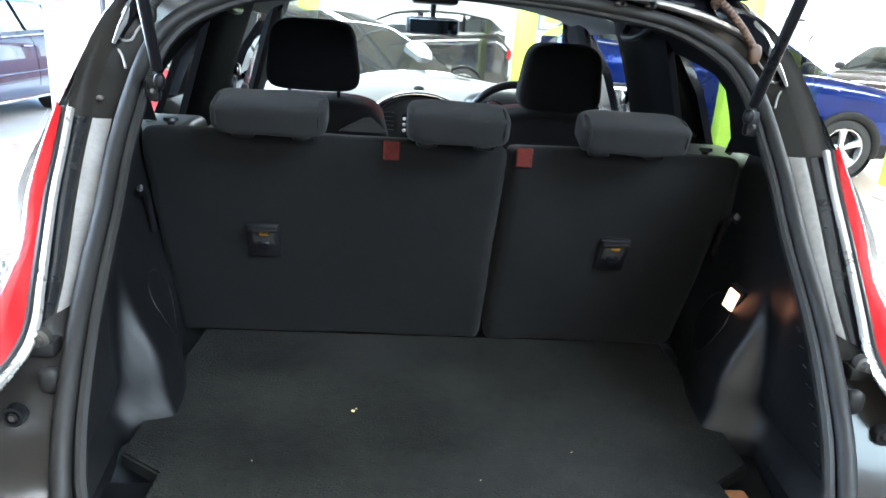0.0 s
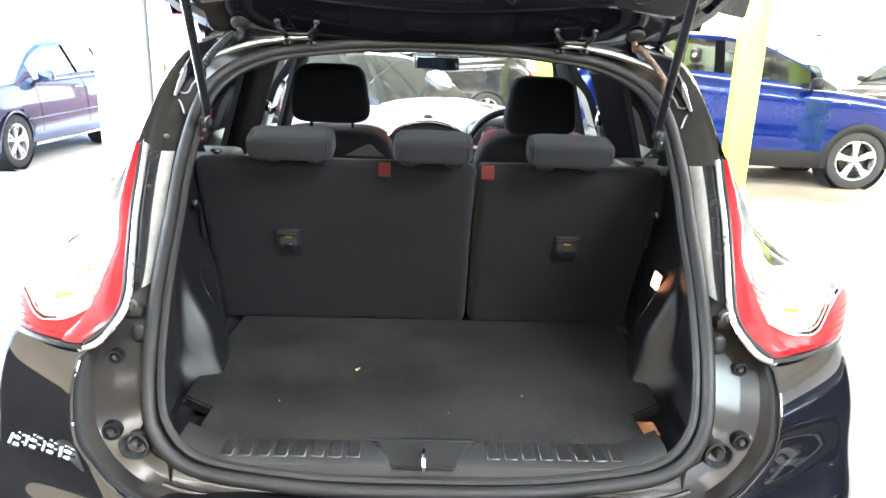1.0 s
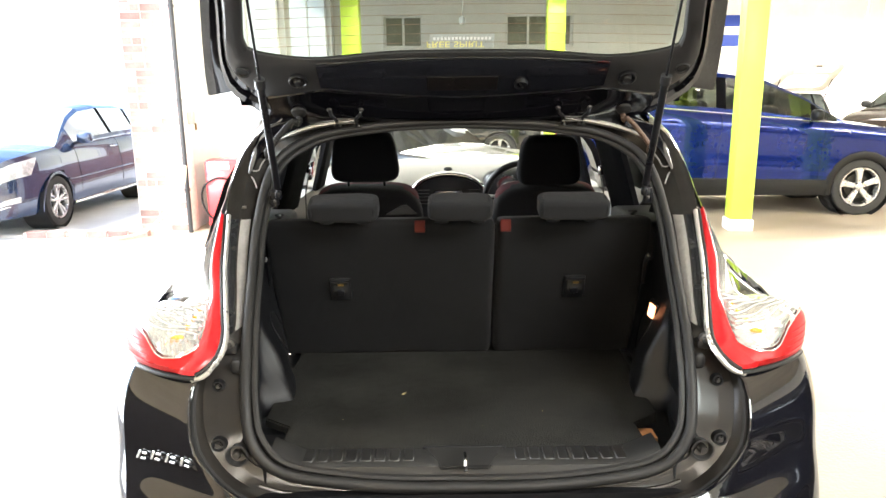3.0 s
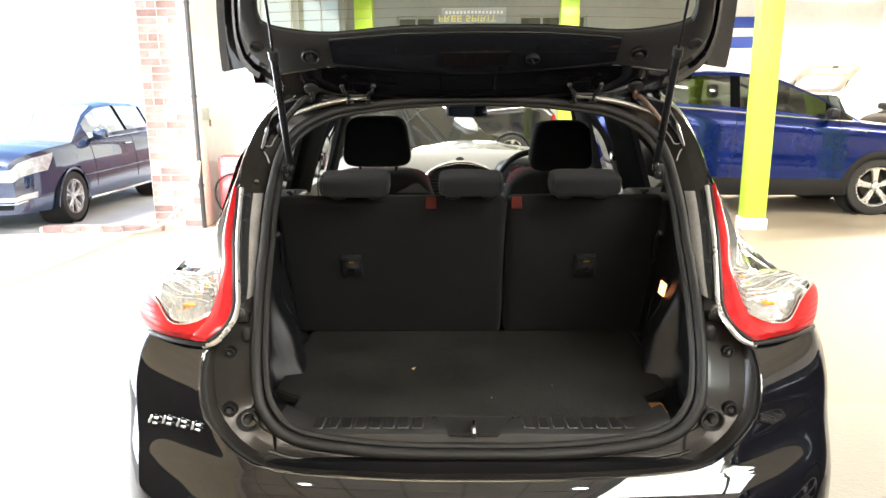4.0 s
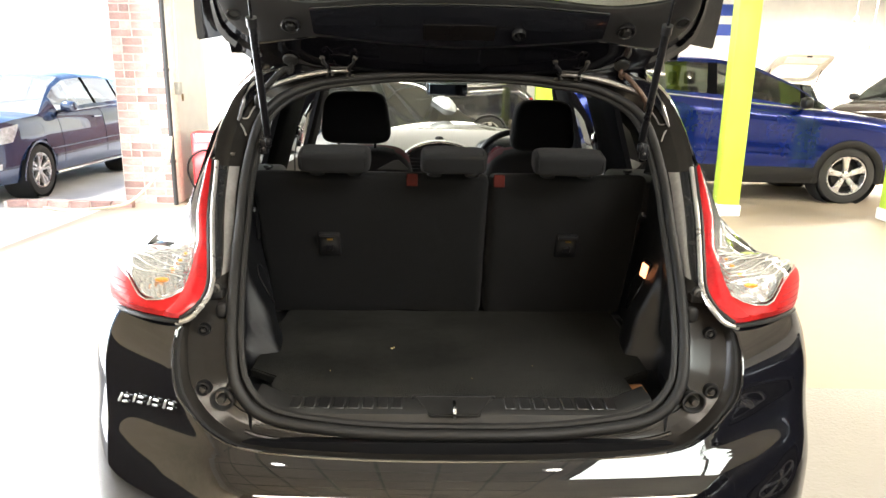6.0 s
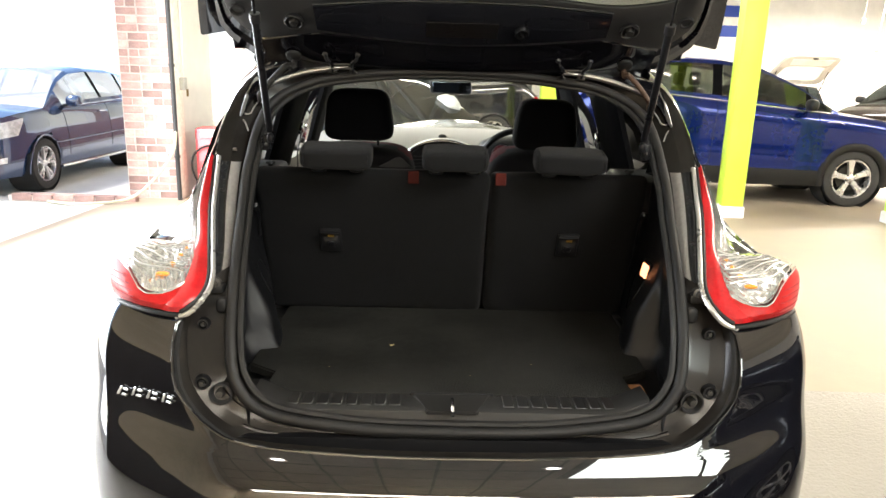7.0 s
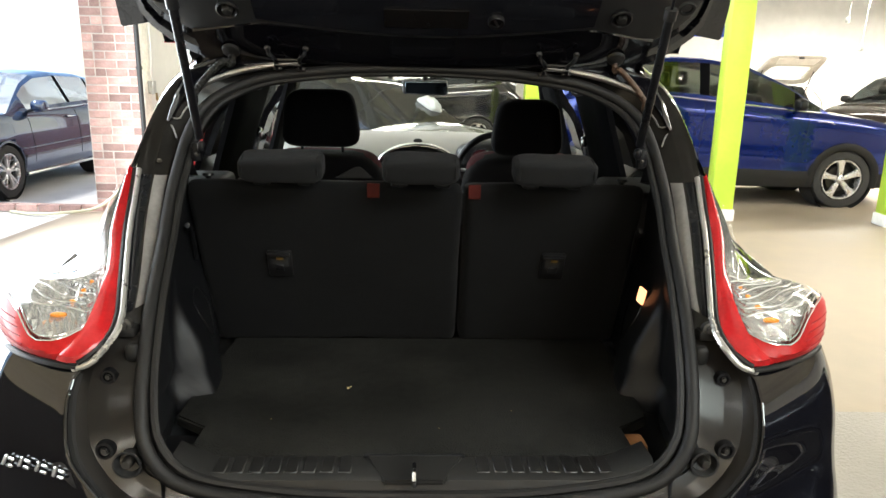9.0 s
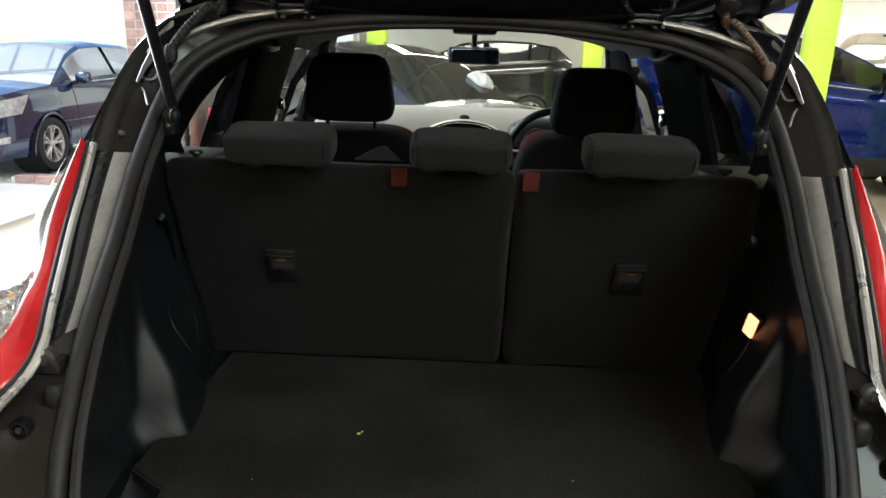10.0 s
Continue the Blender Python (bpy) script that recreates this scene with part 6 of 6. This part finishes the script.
            part("door_handle", pipe([(c[0], y - 0.09, c[2]), (c[0] + s * 0.028, y - 0.06, c[2]), (c[0] + s * 0.028, y + 0.06, c[2]), (c[0], y + 0.09, c[2])], 0.016, 8, flat=0.7), spec.get("handle_paint", paint), root)
        if "vent" in spec:
            yv = spec["vent"]
            zv = zb + (top(yv) - zb) * 0.86
            loop = smooth_line([(s * W * plan(yv) * 0.985, yv + dy, zv + dz) for dy, dz in ((-0.11, 0.020), (0.05, 0.028), (0.12, 0.002), (0.05, -0.022), (-0.09, -0.026))], 24, closed=True)
            vent = part("wing_vent", pipe(loop, 0.008, 6, closed=True), CHROME, root, "chrome wing vent")
            part("vent_mesh", box(s * W * plan(yv) * 0.982, yv, zv, 0.012, 0.19, 0.036, 0.004), CLADDING, vent)
        ym = spec["mirror"]
        mr = part("door_mirror", lump(s * (W * 0.99 + 0.06), ym, top(ym) + 0.075, 0.20, 0.11, 0.14, 3.0, cuts=6), spec.get("mirror_paint", paint), root)
        part("mirror_foot", pipe([(s * W * 0.90, ym + 0.02, top(ym) + 0.01), (s * W * 1.0, ym, top(ym) + 0.035)], 0.022, 8), SMOOTH_TRIM, mr)
        yl = y1 - spec.get("lamp_back", 0.30)
        def wrap(f, ya, q_end, proud):
            """Points round the front corner at a share f of the height, from ya on the side to the share q_end of the front face."""
            sh = float(np.interp(f, frac, shape))
            side_pts = [(s * (W * plan(y) * sh + proud), y, zb + (top(y) - zb) * f) for y in np.linspace(ya, y1 - 0.004, 9)]
            return side_pts + [(s * W * plan(y1) * sh * q, y1 + 0.07 * (1 - q * q) + proud, zb + (top(y1) - zb) * f) for q in np.linspace(0.98, q_end, 7)]

        lens = part("headlamp", thick(grid([wrap(f, yl + 0.14 * (0.93 - f) / 0.25, 0.42 + 0.5 * (0.93 - f), 0.006) for f in (0.68, 0.74, 0.80, 0.86, 0.90, 0.93)]), 0.012), LAMP_GLASS, root, "clear headlamp")
        part("lamp_ring", lathe([(0.050, 0.0), (0.056, 0.012), (0.062, 0.0)], 20, (s * W * plan(y1) * 0.74, y1 + 0.052, zb + (top(y1) - zb) * 0.81), "y"), CHROME, lens)
        part("fog_lamp", thick(grid([wrap(f, y1 - spec.get("fog_back", 0.05), 0.40, 0.008) for f in (0.26, 0.31, 0.36)]), 0.010), LAMP_GLASS, root)
        part("fog_lamp_trim", pipe(wrap(0.225, y1 - 0.09, 0.30, 0.012), 0.009, 6), CHROME, root)
        rear = lump(s * W * plan(y0) * 0.90, y0 + 0.03, zb + (top(y0) - zb) * 0.86, 0.20, 0.16, 0.22, 3.0, cuts=6)
        part("tail_lamp", rear, RED_LENS, root, "red tail lamp")
    part("grille", box(0, y1 + 0.055, zb + (top(y1) - zb) * 0.62, W * 0.9, 0.05, 0.10, 0.012), CLADDING, root)
    part("grille_bar", box(0, y1 + 0.083, zb + (top(y1) - zb) * 0.62, W * 0.9, 0.012, 0.014, 0.004), CHROME, root)
    for s in (-1, 1):
        for y, nm in ((-0.95, "front_seat"), (-1.85, "rear_seat")):
            if y > -wb + 0.3 and "cabin" not in spec:
                st = part(nm, lump(s * 0.36, y - 0.05, top(y) + 0.02, 0.46, 0.14, 0.26, 4, cuts=5), FRONT_CLOTH, root)
                part("headrest", lump(s * 0.36, y - 0.06, top(y) + 0.25, 0.25, 0.10, 0.17, 4, cuts=5), FRONT_CLOTH, st)
    part("underbody", box(0, mid, zb + 0.02, W * 1.6, (y1 - y0) * 0.86, 0.06), WELL, root)
    return root


# ---- the rest of the black hatchback's body ----
SIDE_Y = (0.30, 0.95, 1.5, 2.3, 3.0, 3.33, 3.7, 3.95, 4.08, 4.13)
SIDE_K = (0.948, 0.975, 0.985, 0.985, 1.0, 1.008, 0.96, 0.85, 0.66, 0.45)
HOOD_Y = (0.95, 2.95, 3.1, 3.5, 3.9, 4.13)
HOOD_Z = (1.055, 1.055, 1.05, 0.99, 0.89, 0.74)
LOW = [(0.845, 0.25), (0.885, 0.45), (0.888, 0.62), (0.884, 0.76), (0.876, 0.85), (0.868, 0.915), (0.867, 0.945), (0.865, 0.975), (0.850, 1.02), (0.806, 1.055)]
REAR_AXLE, FRONT_AXLE, TYRE_R = 0.80, 3.33, 0.335


def low_row(y):
    k, zt = ramp(y, SIDE_Y, SIDE_K), ramp(y, HOOD_Y, HOOD_Z)
    return [(x * k, y, 0.25 + (z - 0.25) * (zt - 0.25) / 0.805) for x, z in LOW]


body_rows = [low_row(y) for y in np.linspace(0.375, 4.13, 90)]
side = cut_arches(body_rows, (REAR_AXLE, FRONT_AXLE), 0.375, TYRE_R)
lowside = ([v for v in side[0]], [f for f in side[1] if not (sum(side[0][i][1] for i in f) / 4 < 0.96 and sum(side[0][i][2] for i in f) / 4 > 0.905) and sum(side[0][i][1] for i in f) / 4 > ramp(sum(side[0][i][2] for i in f) / 4, (0.25, 0.78, 0.93), (0.36, 0.38, 0.49))])
for vf in (lowside, mirrored(lowside)):
    part("body_side", vf, BLACK_PAINT, CAR)
hood = [[(r[-1][0] * k, r[-1][1], r[-1][2] + 0.05 * (1 - k * k)) for k in np.linspace(1, -1, 17)] for r in body_rows if r[0][1] > 3.0]
part("bonnet", grid(hood), BLACK_PAINT, CAR)
r = body_rows[-1]
part("front_face", grid([[(p[0] * q, p[1] + 0.05 * (1 - q * q), p[2]) for q in np.linspace(1, -1, 13)] for p in r]), BLACK_PAINT, CAR)
ROOF_EDGE = smooth_line([(0, 1.505), (0.35, 1.492), (0.50, 1.470), (0.547, 1.452)], 9)
rows = []
for y, dz, k in ((0.815, 0.0, 1.0), (0.95, 0.030, 1.04), (1.4, 0.052, 1.05), (1.9, 0.050, 1.04), (2.28, 0.012, 1.0)):
    rows.append([(x * k, y + (0.0 if y > 0.9 else -0.03 * (x / 0.55) ** 2), z + dz) for x, z in ROOF_EDGE])
rf = grid(rows)
part("roof", thick(merge(rf, mirrored(rf)), 0.006), BLACK_PAINT, CAR)
for s in (-1, 1):
    f = (lambda vf: vf) if s > 0 else mirrored

    def post(y_low, y_top, w, x_low=0.805, z_low=1.05, x_top=0.585, z_top=1.475):
        return [[(x_low, y_low, z_low), (x_low, y_low + w, z_low)], [((x_low + x_top) / 2 + 0.025, (y_low + y_top) / 2, (z_low + z_top) / 2 + 0.01), ((x_low + x_top) / 2 + 0.025, (y_low + y_top) / 2 + w, (z_low + z_top) / 2 + 0.01)], [(x_top, y_top, z_top), (x_top, y_top + w, z_top)]]

    off = -0.09 * s
    part("rear_pillar", thick(f(grid(post(0.90, 0.92, 0.10))), 0.02), BLACK_PAINT, CAR)
    part("door_pillar", thick(f(grid(post(1.38 + off, 1.38 + off, 0.36))), 0.02), BLACK_PAINT, CAR)
    part("centre_pillar", thick(f(grid(post(2.23 + off, 2.23 + off, 0.14))), 0.03), BLACK_PAINT, CAR)
    lean = lambda z: 0.68 - 0.30 * (z - 1.12)
    for nm, low, high in (("door_pillar_lining", (1.30 + 0.07 * (s > 0), 1.77), (1.30 + 0.07 * (s > 0), 1.80)), ("centre_pillar_lining", (2.23, 2.46), (2.17, 2.46))):
        wall = []
        for z in np.linspace(1.06, 1.47, 10):
            k = (z - 1.06) / 0.41
            y0, y1 = low[0] + (high[0] - low[0]) * k, low[1] + (high[1] - low[1]) * k - 0.03 * math.sin(math.pi * k)
            wall.append([(lean(z) + 0.012 * (1 - (2 * u - 1) ** 6 > 0.5) * -1 + 0.012, y0 + (y1 - y0) * u + off, z) for u in np.linspace(0, 1, 9)])
        part(nm, thick(f(grid(wall)), 0.02), PILLAR_TRIM, CAR)
    part("windscreen_pillar", f(pipe(smooth_line([(0.80, 3.02, 1.06), (0.715, 2.70, 1.27), (0.61, 2.32, 1.465), (0.59, 2.1, 1.50), (0.595, 1.4, 1.512), (0.575, 0.96, 1.488)], 30), 0.032, 10)), BLACK_PAINT, CAR)
    part("pillar_lining", f(pipe(smooth_line([(0.755, 2.98, 1.07), (0.67, 2.68, 1.26), (0.575, 2.30, 1.44)], 16), 0.026, 10)), PILLAR_TRIM, CAR)
    for ya, yb, nm in ((1.01, 1.38 + off, "rear_quarter_window"), (1.74 + off, 2.23 + off, "rear_door_window"), (2.37 + off, 2.90, "front_side_window")):
        g = []
        for y in np.linspace(ya, yb, 12):
            zt = ramp(y, (0.9, 2.25, 3.0), (1.475, 1.46, 1.07))
            xt = ramp(zt, (1.05, 1.475), (0.80, 0.592))
            g.append([(0.80 + (xt - 0.80) * k + 0.02 * math.sin(math.pi * k), y, 1.055 + (zt - 1.055) * k) for k in np.linspace(0, 1, 7)])
        w = part(nm, f(grid(g)), SIDE_TINT if "quarter" in nm else WINDOW, CAR)
        w.visible_shadow = False
    door = [[(0.70 + 0.06 * math.sin((z - 0.35) * 4.2), y, z) for z in np.linspace(0.36, 1.06, 12)] + [(0.80, y, 1.062)] for y in (0.98, 1.3, 1.62, 1.64, 1.9, 2.2, 2.6, 3.0)]
    part("rear_side_lining", f(grid(door[:3])), SMOOTH_TRIM, CAR)
    part("door_lining", f(grid(door[3:])), DASH_GREY, CAR, "light grey door lining")
    part("grab_handle", f(pipe(smooth_line([(0.56, 1.30, 1.43), (0.535, 1.34, 1.40), (0.535, 1.46, 1.40), (0.56, 1.50, 1.43)], 14), 0.009, 8)), SMOOTH_TRIM, CAR)
    m = part("door_mirror", lump(s * 0.94, 2.72, 1.13, 0.19, 0.10, 0.15, 3.0, cuts=6), BLACK_PAINT, CAR)
    part("mirror_glass", lump(s * 0.94, 2.672, 1.13, 0.16, 0.012, 0.12, 4.0, cuts=5), CHROME, m)
    part("mirror_foot", pipe([(s * 0.79, 2.75, 1.07), (s * 0.87, 2.72, 1.09)], 0.022, 8), SMOOTH_TRIM, m)
    for h in (REAR_AXLE, FRONT_AXLE):
        car_wheel(CAR, s * 0.765, h, TYRE_R, 0.215)
        pts = [(s * 0.856, h + 0.375 * math.cos(a), TYRE_R + 0.375 * math.sin(a)) for a in np.linspace(-0.25, math.pi + 0.25, 34)]
        part("arch_trim", pipe(pts, 0.024, 8, flat=0.5), CLADDING, CAR)
        part("wheel_well", lathe([(0.372, s * 0.86), (0.372, s * 0.56), (0.0, s * 0.56)], 30, (0, h, TYRE_R), "x"), WELL, CAR)
    part("headlamp", lump(s * 0.60, 3.93, 0.74, 0.26, 0.20, 0.18, 2.5, cuts=6), LAMP_GLASS, CAR)
    part("door_handle", f(pipe([(0.855, 1.95, 0.96), (0.885, 1.98, 0.96), (0.885, 2.10, 0.96), (0.855, 2.13, 0.96)], 0.014, 8)), BLACK_PAINT, CAR)
screen_rows = []
for k in np.linspace(0, 1, 10):
    y, z, hw = 3.04 + (2.27 - 3.04) * k, 1.10 + (1.497 - 1.10) * k + 0.02 * math.sin(math.pi * k), 0.76 + (0.565 - 0.76) * k
    screen_rows.append([(x * hw, y - 0.10 * x * x * (1 - 0.4 * k), z - 0.03 * x * x) for x in np.linspace(-1, 1, 17)])
ws = part("windscreen", grid(screen_rows), SCREEN_GLASS, CAR)
ws.visible_shadow = False
part("cowl", box(0, 3.03, 1.075, 1.5, 0.18, 0.05, 0.02), SMOOTH_TRIM, CAR)
for x0, x1 in ((-0.62, -0.02), (0.10, 0.58)):
    part("wiper", pipe([(x0, 3.08, 1.11), ((x0 + x1) / 2, 3.02, 1.135), (x1, 2.99, 1.14)], 0.009, 6), RUBBER, CAR)
part("underbody", box(0, 2.1, 0.22, 1.5, 3.5, 0.06), WELL, CAR)

# ---- other cars ----
SUV = dict(half=0.92, wheel=0.352, wheelbase=2.69, front=0.93, rear=0.90, sill=0.25,
           top_y=(-3.6, -3.3, -2.6, -1.7, -0.7, -0.3, 0.2, 0.6, 0.80, 0.93), top_z=(1.12, 1.40, 1.345, 1.265, 1.172, 1.14, 1.085, 1.02, 0.94, 0.75),
           roof_y=(-3.50, -3.15, -2.6, -2.1, -1.7, -1.25, -0.75, -0.22), roof_z=(1.40, 1.68, 1.765, 1.785, 1.775, 1.705, 1.475, 1.135),
           screen=-0.18, screen_top=-1.38, back=-3.48, back_top=-3.12, roof_half=0.66,
           profile=((0, 0.07, 0.14, 0.22, 0.26, 0.32, 0.36, 0.42, 0.52, 0.62, 0.72, 0.80, 0.85, 0.90, 0.95, 1.0), (0.93, 0.955, 0.972, 0.978, 0.979, 0.990, 0.998, 0.988, 0.984, 0.985, 0.991, 1.0, 1.0, 0.986, 0.962, 0.905)),
           windows=((-3.05, -2.66), (-2.60, -1.82), (-1.70, -0.66), (-0.60, -0.34)), doors=(-0.50, -1.76, -2.62), handles=(-1.33, -2.40), mirror=-0.66, mirror_paint=SMOOTH_TRIM, vent=-0.32, handle_paint=BLUE_PAINT, clad=True, spokes="single", glass=glass("smoked_suv_glass", (0.26, 0.285, 0.25), 1.0, 1.6))
HATCH = dict(half=0.84, wheel=0.305, wheelbase=2.47, front=0.80, rear=0.70, sill=0.20,
             top_y=(-3.17, -3.0, -1.6, -0.5, -0.15, 0.30, 0.62, 0.75, 0.80), top_z=(0.84, 1.03, 0.99, 0.955, 0.955, 0.92, 0.865, 0.81, 0.74),
             roof_y=(-3.05, -2.75, -2.2, -1.6, -1.2, -0.85, -0.15), roof_z=(1.03, 1.36, 1.44, 1.46, 1.42, 1.31, 0.955),
             screen=-0.15, screen_top=-1.2, back=-3.05, back_top=-2.70, roof_half=0.54, spokes="double",
             windows=((-2.72, -2.40), (-2.34, -1.68), (-1.60, -0.62)), doors=(-0.50, -1.64, -2.38), handles=(-1.46, -2.25), mirror=-0.62, bright_sill=True, handle_paint=CHROME, glass=glass("bright_car_glass", (0.85, 0.9, 0.9), 1.0, 2.0, 0.35))
DARK_GLASS = glass("dark_car_glass", (0.25, 0.27, 0.27), 1.0)


def spot(x, y, heading):
    """A car's pose: heading is the way it faces, in degrees anticlockwise from the x axis."""
    return pose(x, y, 0, 0, 0, heading - 90)


road_car("suv", "metallic blue family SUV with grey sill cladding", spot(5.02, 8.32, -1), BLUE_PAINT, SUV)
# Its cabin is coloured white to stand in for daylight through the windows.
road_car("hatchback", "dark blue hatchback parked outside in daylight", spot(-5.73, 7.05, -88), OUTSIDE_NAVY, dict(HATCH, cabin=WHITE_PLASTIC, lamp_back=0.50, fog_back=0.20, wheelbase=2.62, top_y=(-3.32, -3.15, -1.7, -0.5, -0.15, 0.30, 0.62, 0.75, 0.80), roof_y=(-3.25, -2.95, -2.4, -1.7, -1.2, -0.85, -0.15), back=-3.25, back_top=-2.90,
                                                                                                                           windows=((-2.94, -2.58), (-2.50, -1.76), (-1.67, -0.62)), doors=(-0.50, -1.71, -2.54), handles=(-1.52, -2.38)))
TALL_HATCH = dict(HATCH, glass=glass("smoked_car_glass", (0.05, 0.055, 0.055), 1.0, 1.5, 0.012), bright_sill=False, roof_z=(1.0, 1.42, 1.52, 1.54, 1.50, 1.40, 0.97))
SALOON = dict(HATCH, glass=DARK_GLASS, bright_sill=False)
road_car("black_hatchback", "black hatchback standing across the showroom", spot(-0.05, 6.4, -40), FAR_BLACK, TALL_HATCH)
TALL = dict(SUV, glass=DARK_GLASS, clad=False)
road_car("black_suv", "tall black SUV parked behind the hatchback", spot(-1.8, 14.6, 178), FAR_BLACK, TALL)
# out of view, put this close so that the right flank mirrors dark navy
road_car("navy_suv", "unseen dark navy SUV placed for the right flank to reflect", spot(2.82, 0.0, 90), NAVY_PAINT, TALL)
road_car("dark_suv", "dark brown SUV parked beside the far wall", spot(8.75, 12.9, 214), DARK_BROWN, dict(TALL, roof_z=[z - 0.03 for z in SUV["roof_z"]]))
road_car("dark_saloon", "black car with a long bonnet beside the SUV", spot(9.35, 11.5, 200), DULL_BLACK, SALOON)
white = road_car("white_hatchback", "white hatchback with raised tailgate and an open door", spot(6.20, 15.15, 95), WHITE_PAINT, dict(HATCH, glass=DARK_GLASS, roof_z=(1.0, 1.48, 1.57, 1.58, 1.52, 1.40, 0.93)))


def lifted(x, s, n):
    """A point of the white car's raised tailgate: across, along from its hinge, out of its inner face."""
    a = radians(33)
    return (x, -2.72 - s * math.cos(a) - n * math.sin(a), 1.52 + s * math.sin(a) - n * math.cos(a))


rim_out = smooth_line([(0, 0), (0.48, 0.0), (0.56, 0.12), (0.54, 0.55), (0.46, 0.86), (0.0, 0.90)], 24)
rim_in = smooth_line([(0, 0.14), (0.34, 0.14), (0.42, 0.22), (0.40, 0.44), (0.34, 0.54), (0.0, 0.56)], 24)
lid = part("tailgate", grid([[lifted(x, t, n) for x, t in full(h)] for h, n in ((rim_out, -0.05), (rim_out, 0.0), (rim_out * 0.9 + rim_in * 0.1, 0.012), (rim_in, 0.0), (rim_in, -0.04))], wrap=True), WHITE_PAINT, white, "raised white tailgate")
part("rear_glass", ([lifted(x, t, -0.02) for x, t in full(rim_in)], [tuple(range(len(full(rim_in))))]), WINDOW, lid, smooth=False).visible_shadow = False
part("lower_trim", thick(([lifted(x, t, 0.014) for x, t in ((-0.36, 0.62), (0.36, 0.62), (0.40, 0.80), (-0.40, 0.80))], [(0, 1, 2, 3)]), 0.012), BASE_WHITE, lid)
part("latch", box(*lifted(0, 0.84, 0.02), 0.09, 0.04, 0.03, 0.006), SMOOTH_TRIM, lid)
for s in (-1, 1):
    part("gas_strut", pipe([(s * 0.52, -2.80, 1.32), lifted(s * 0.50, 0.42, 0.0)], 0.010, 6), DARK_STEEL, lid)


def swung(u, z, n=0.0):
    """A point of the white car's open rear door: along it from the hinge, height, out of its inner face."""
    a = radians(62)
    return (0.83 + u * math.sin(a) - n * math.cos(a) * 0.5, -1.50 - u * math.cos(a) - n * math.sin(a), z)


panel = [(0.0, 0.35), (0.55, 0.35), (0.78, 0.62), (0.84, 0.98), (0.0, 0.98)]
leaf = part("open_door", thick(([swung(u, z) for u, z in panel], [tuple(range(5))]), 0.05), WHITE_PAINT, white, "open white rear door with dark lining")
part("door_lining", thick(([swung(0.04 + u * 0.92, 0.03 + z * 0.965, 0.03) for u, z in panel], [tuple(range(5))]), 0.02), CLADDING, leaf)
part("window_frame", pipe([swung(u, z) for u, z in ((0.02, 0.98), (0.04, 1.40), (0.30, 1.50), (0.58, 1.46), (0.80, 1.20), (0.84, 0.98))], 0.026, 8), WHITE_PAINT, leaf)
part("window_divider", pipe([swung(0.52, 0.98), swung(0.50, 1.47)], 0.016, 8), WHITE_PAINT, leaf)

# crumpled white sheet at the black hatchback's windscreen, placed to fit the camera's view
bm = lump(0, 0, 0, 0.29, 0.20, 0.19, 2.2, cuts=8)
for v in bm.verts:
    v.co *= 1 + 0.45 * noise.noise(v.co * 9) + 0.2 * noise.noise(v.co * 22)
sheet = part("crumpled_paper", bm, PAPER)
sheet.location = (-0.07, 7.08, 1.165)
tagged(sheet, "crumpled white paper at the black car's windscreen", "paper")

# ---- bricks of the pier and the kerb ----
pier = part("wall_pier", box(-3.440, 6.75, 1.95, 0.580, 0.26, 3.9), MORTAR, smooth=False)
tagged(pier, "weathered red brick pier with pale mortar joints", "wall", kind="structure")


def brick_mesh(length):
    bm = box(0, 0, 0, length, 0.09, 0.0745, 0.004, 1)
    me = bpy.data.meshes.new("brick")
    bm.to_mesh(me)
    bm.free()
    me.materials.append(BRICK)
    return me


WHOLE, HALF = brick_mesh(0.222), brick_mesh(0.102)
for c in range(44):
    z = 0.044 + c * 0.0877
    bond = random.choice(((WHOLE, WHOLE, HALF), (HALF, WHOLE, WHOLE))) if c % 2 else random.choice(((HALF, HALF, WHOLE, HALF), (WHOLE, HALF, WHOLE), (HALF, WHOLE, HALF, HALF)))
    x = -3.724
    for me in bond:
        half = 0.111 if me is WHOLE else 0.051
        x += half
        b = new("brick", me)
        b.parent = pier
        b.matrix_world = pose(x + random.uniform(-0.003, 0.003), 6.6615 + random.uniform(-0.0015, 0.0015), z, 0, random.uniform(-0.5, 0.5), random.uniform(-0.6, 0.6))
        x += half + 0.0125
kerb = part("kerb", box(-4.31, 6.44, 0.008, 1.32, 0.20, 0.07), MORTAR, smooth=False)
tagged(kerb, "low brick kerb at the foot of the opening", "kerb", kind="structure")
for k in range(6):
    b = new("brick", WHOLE)
    b.parent = kerb
    b.matrix_world = pose(-4.82 + 0.235 * k, 6.377, 0.022, 0, 0, random.uniform(-1, 1))
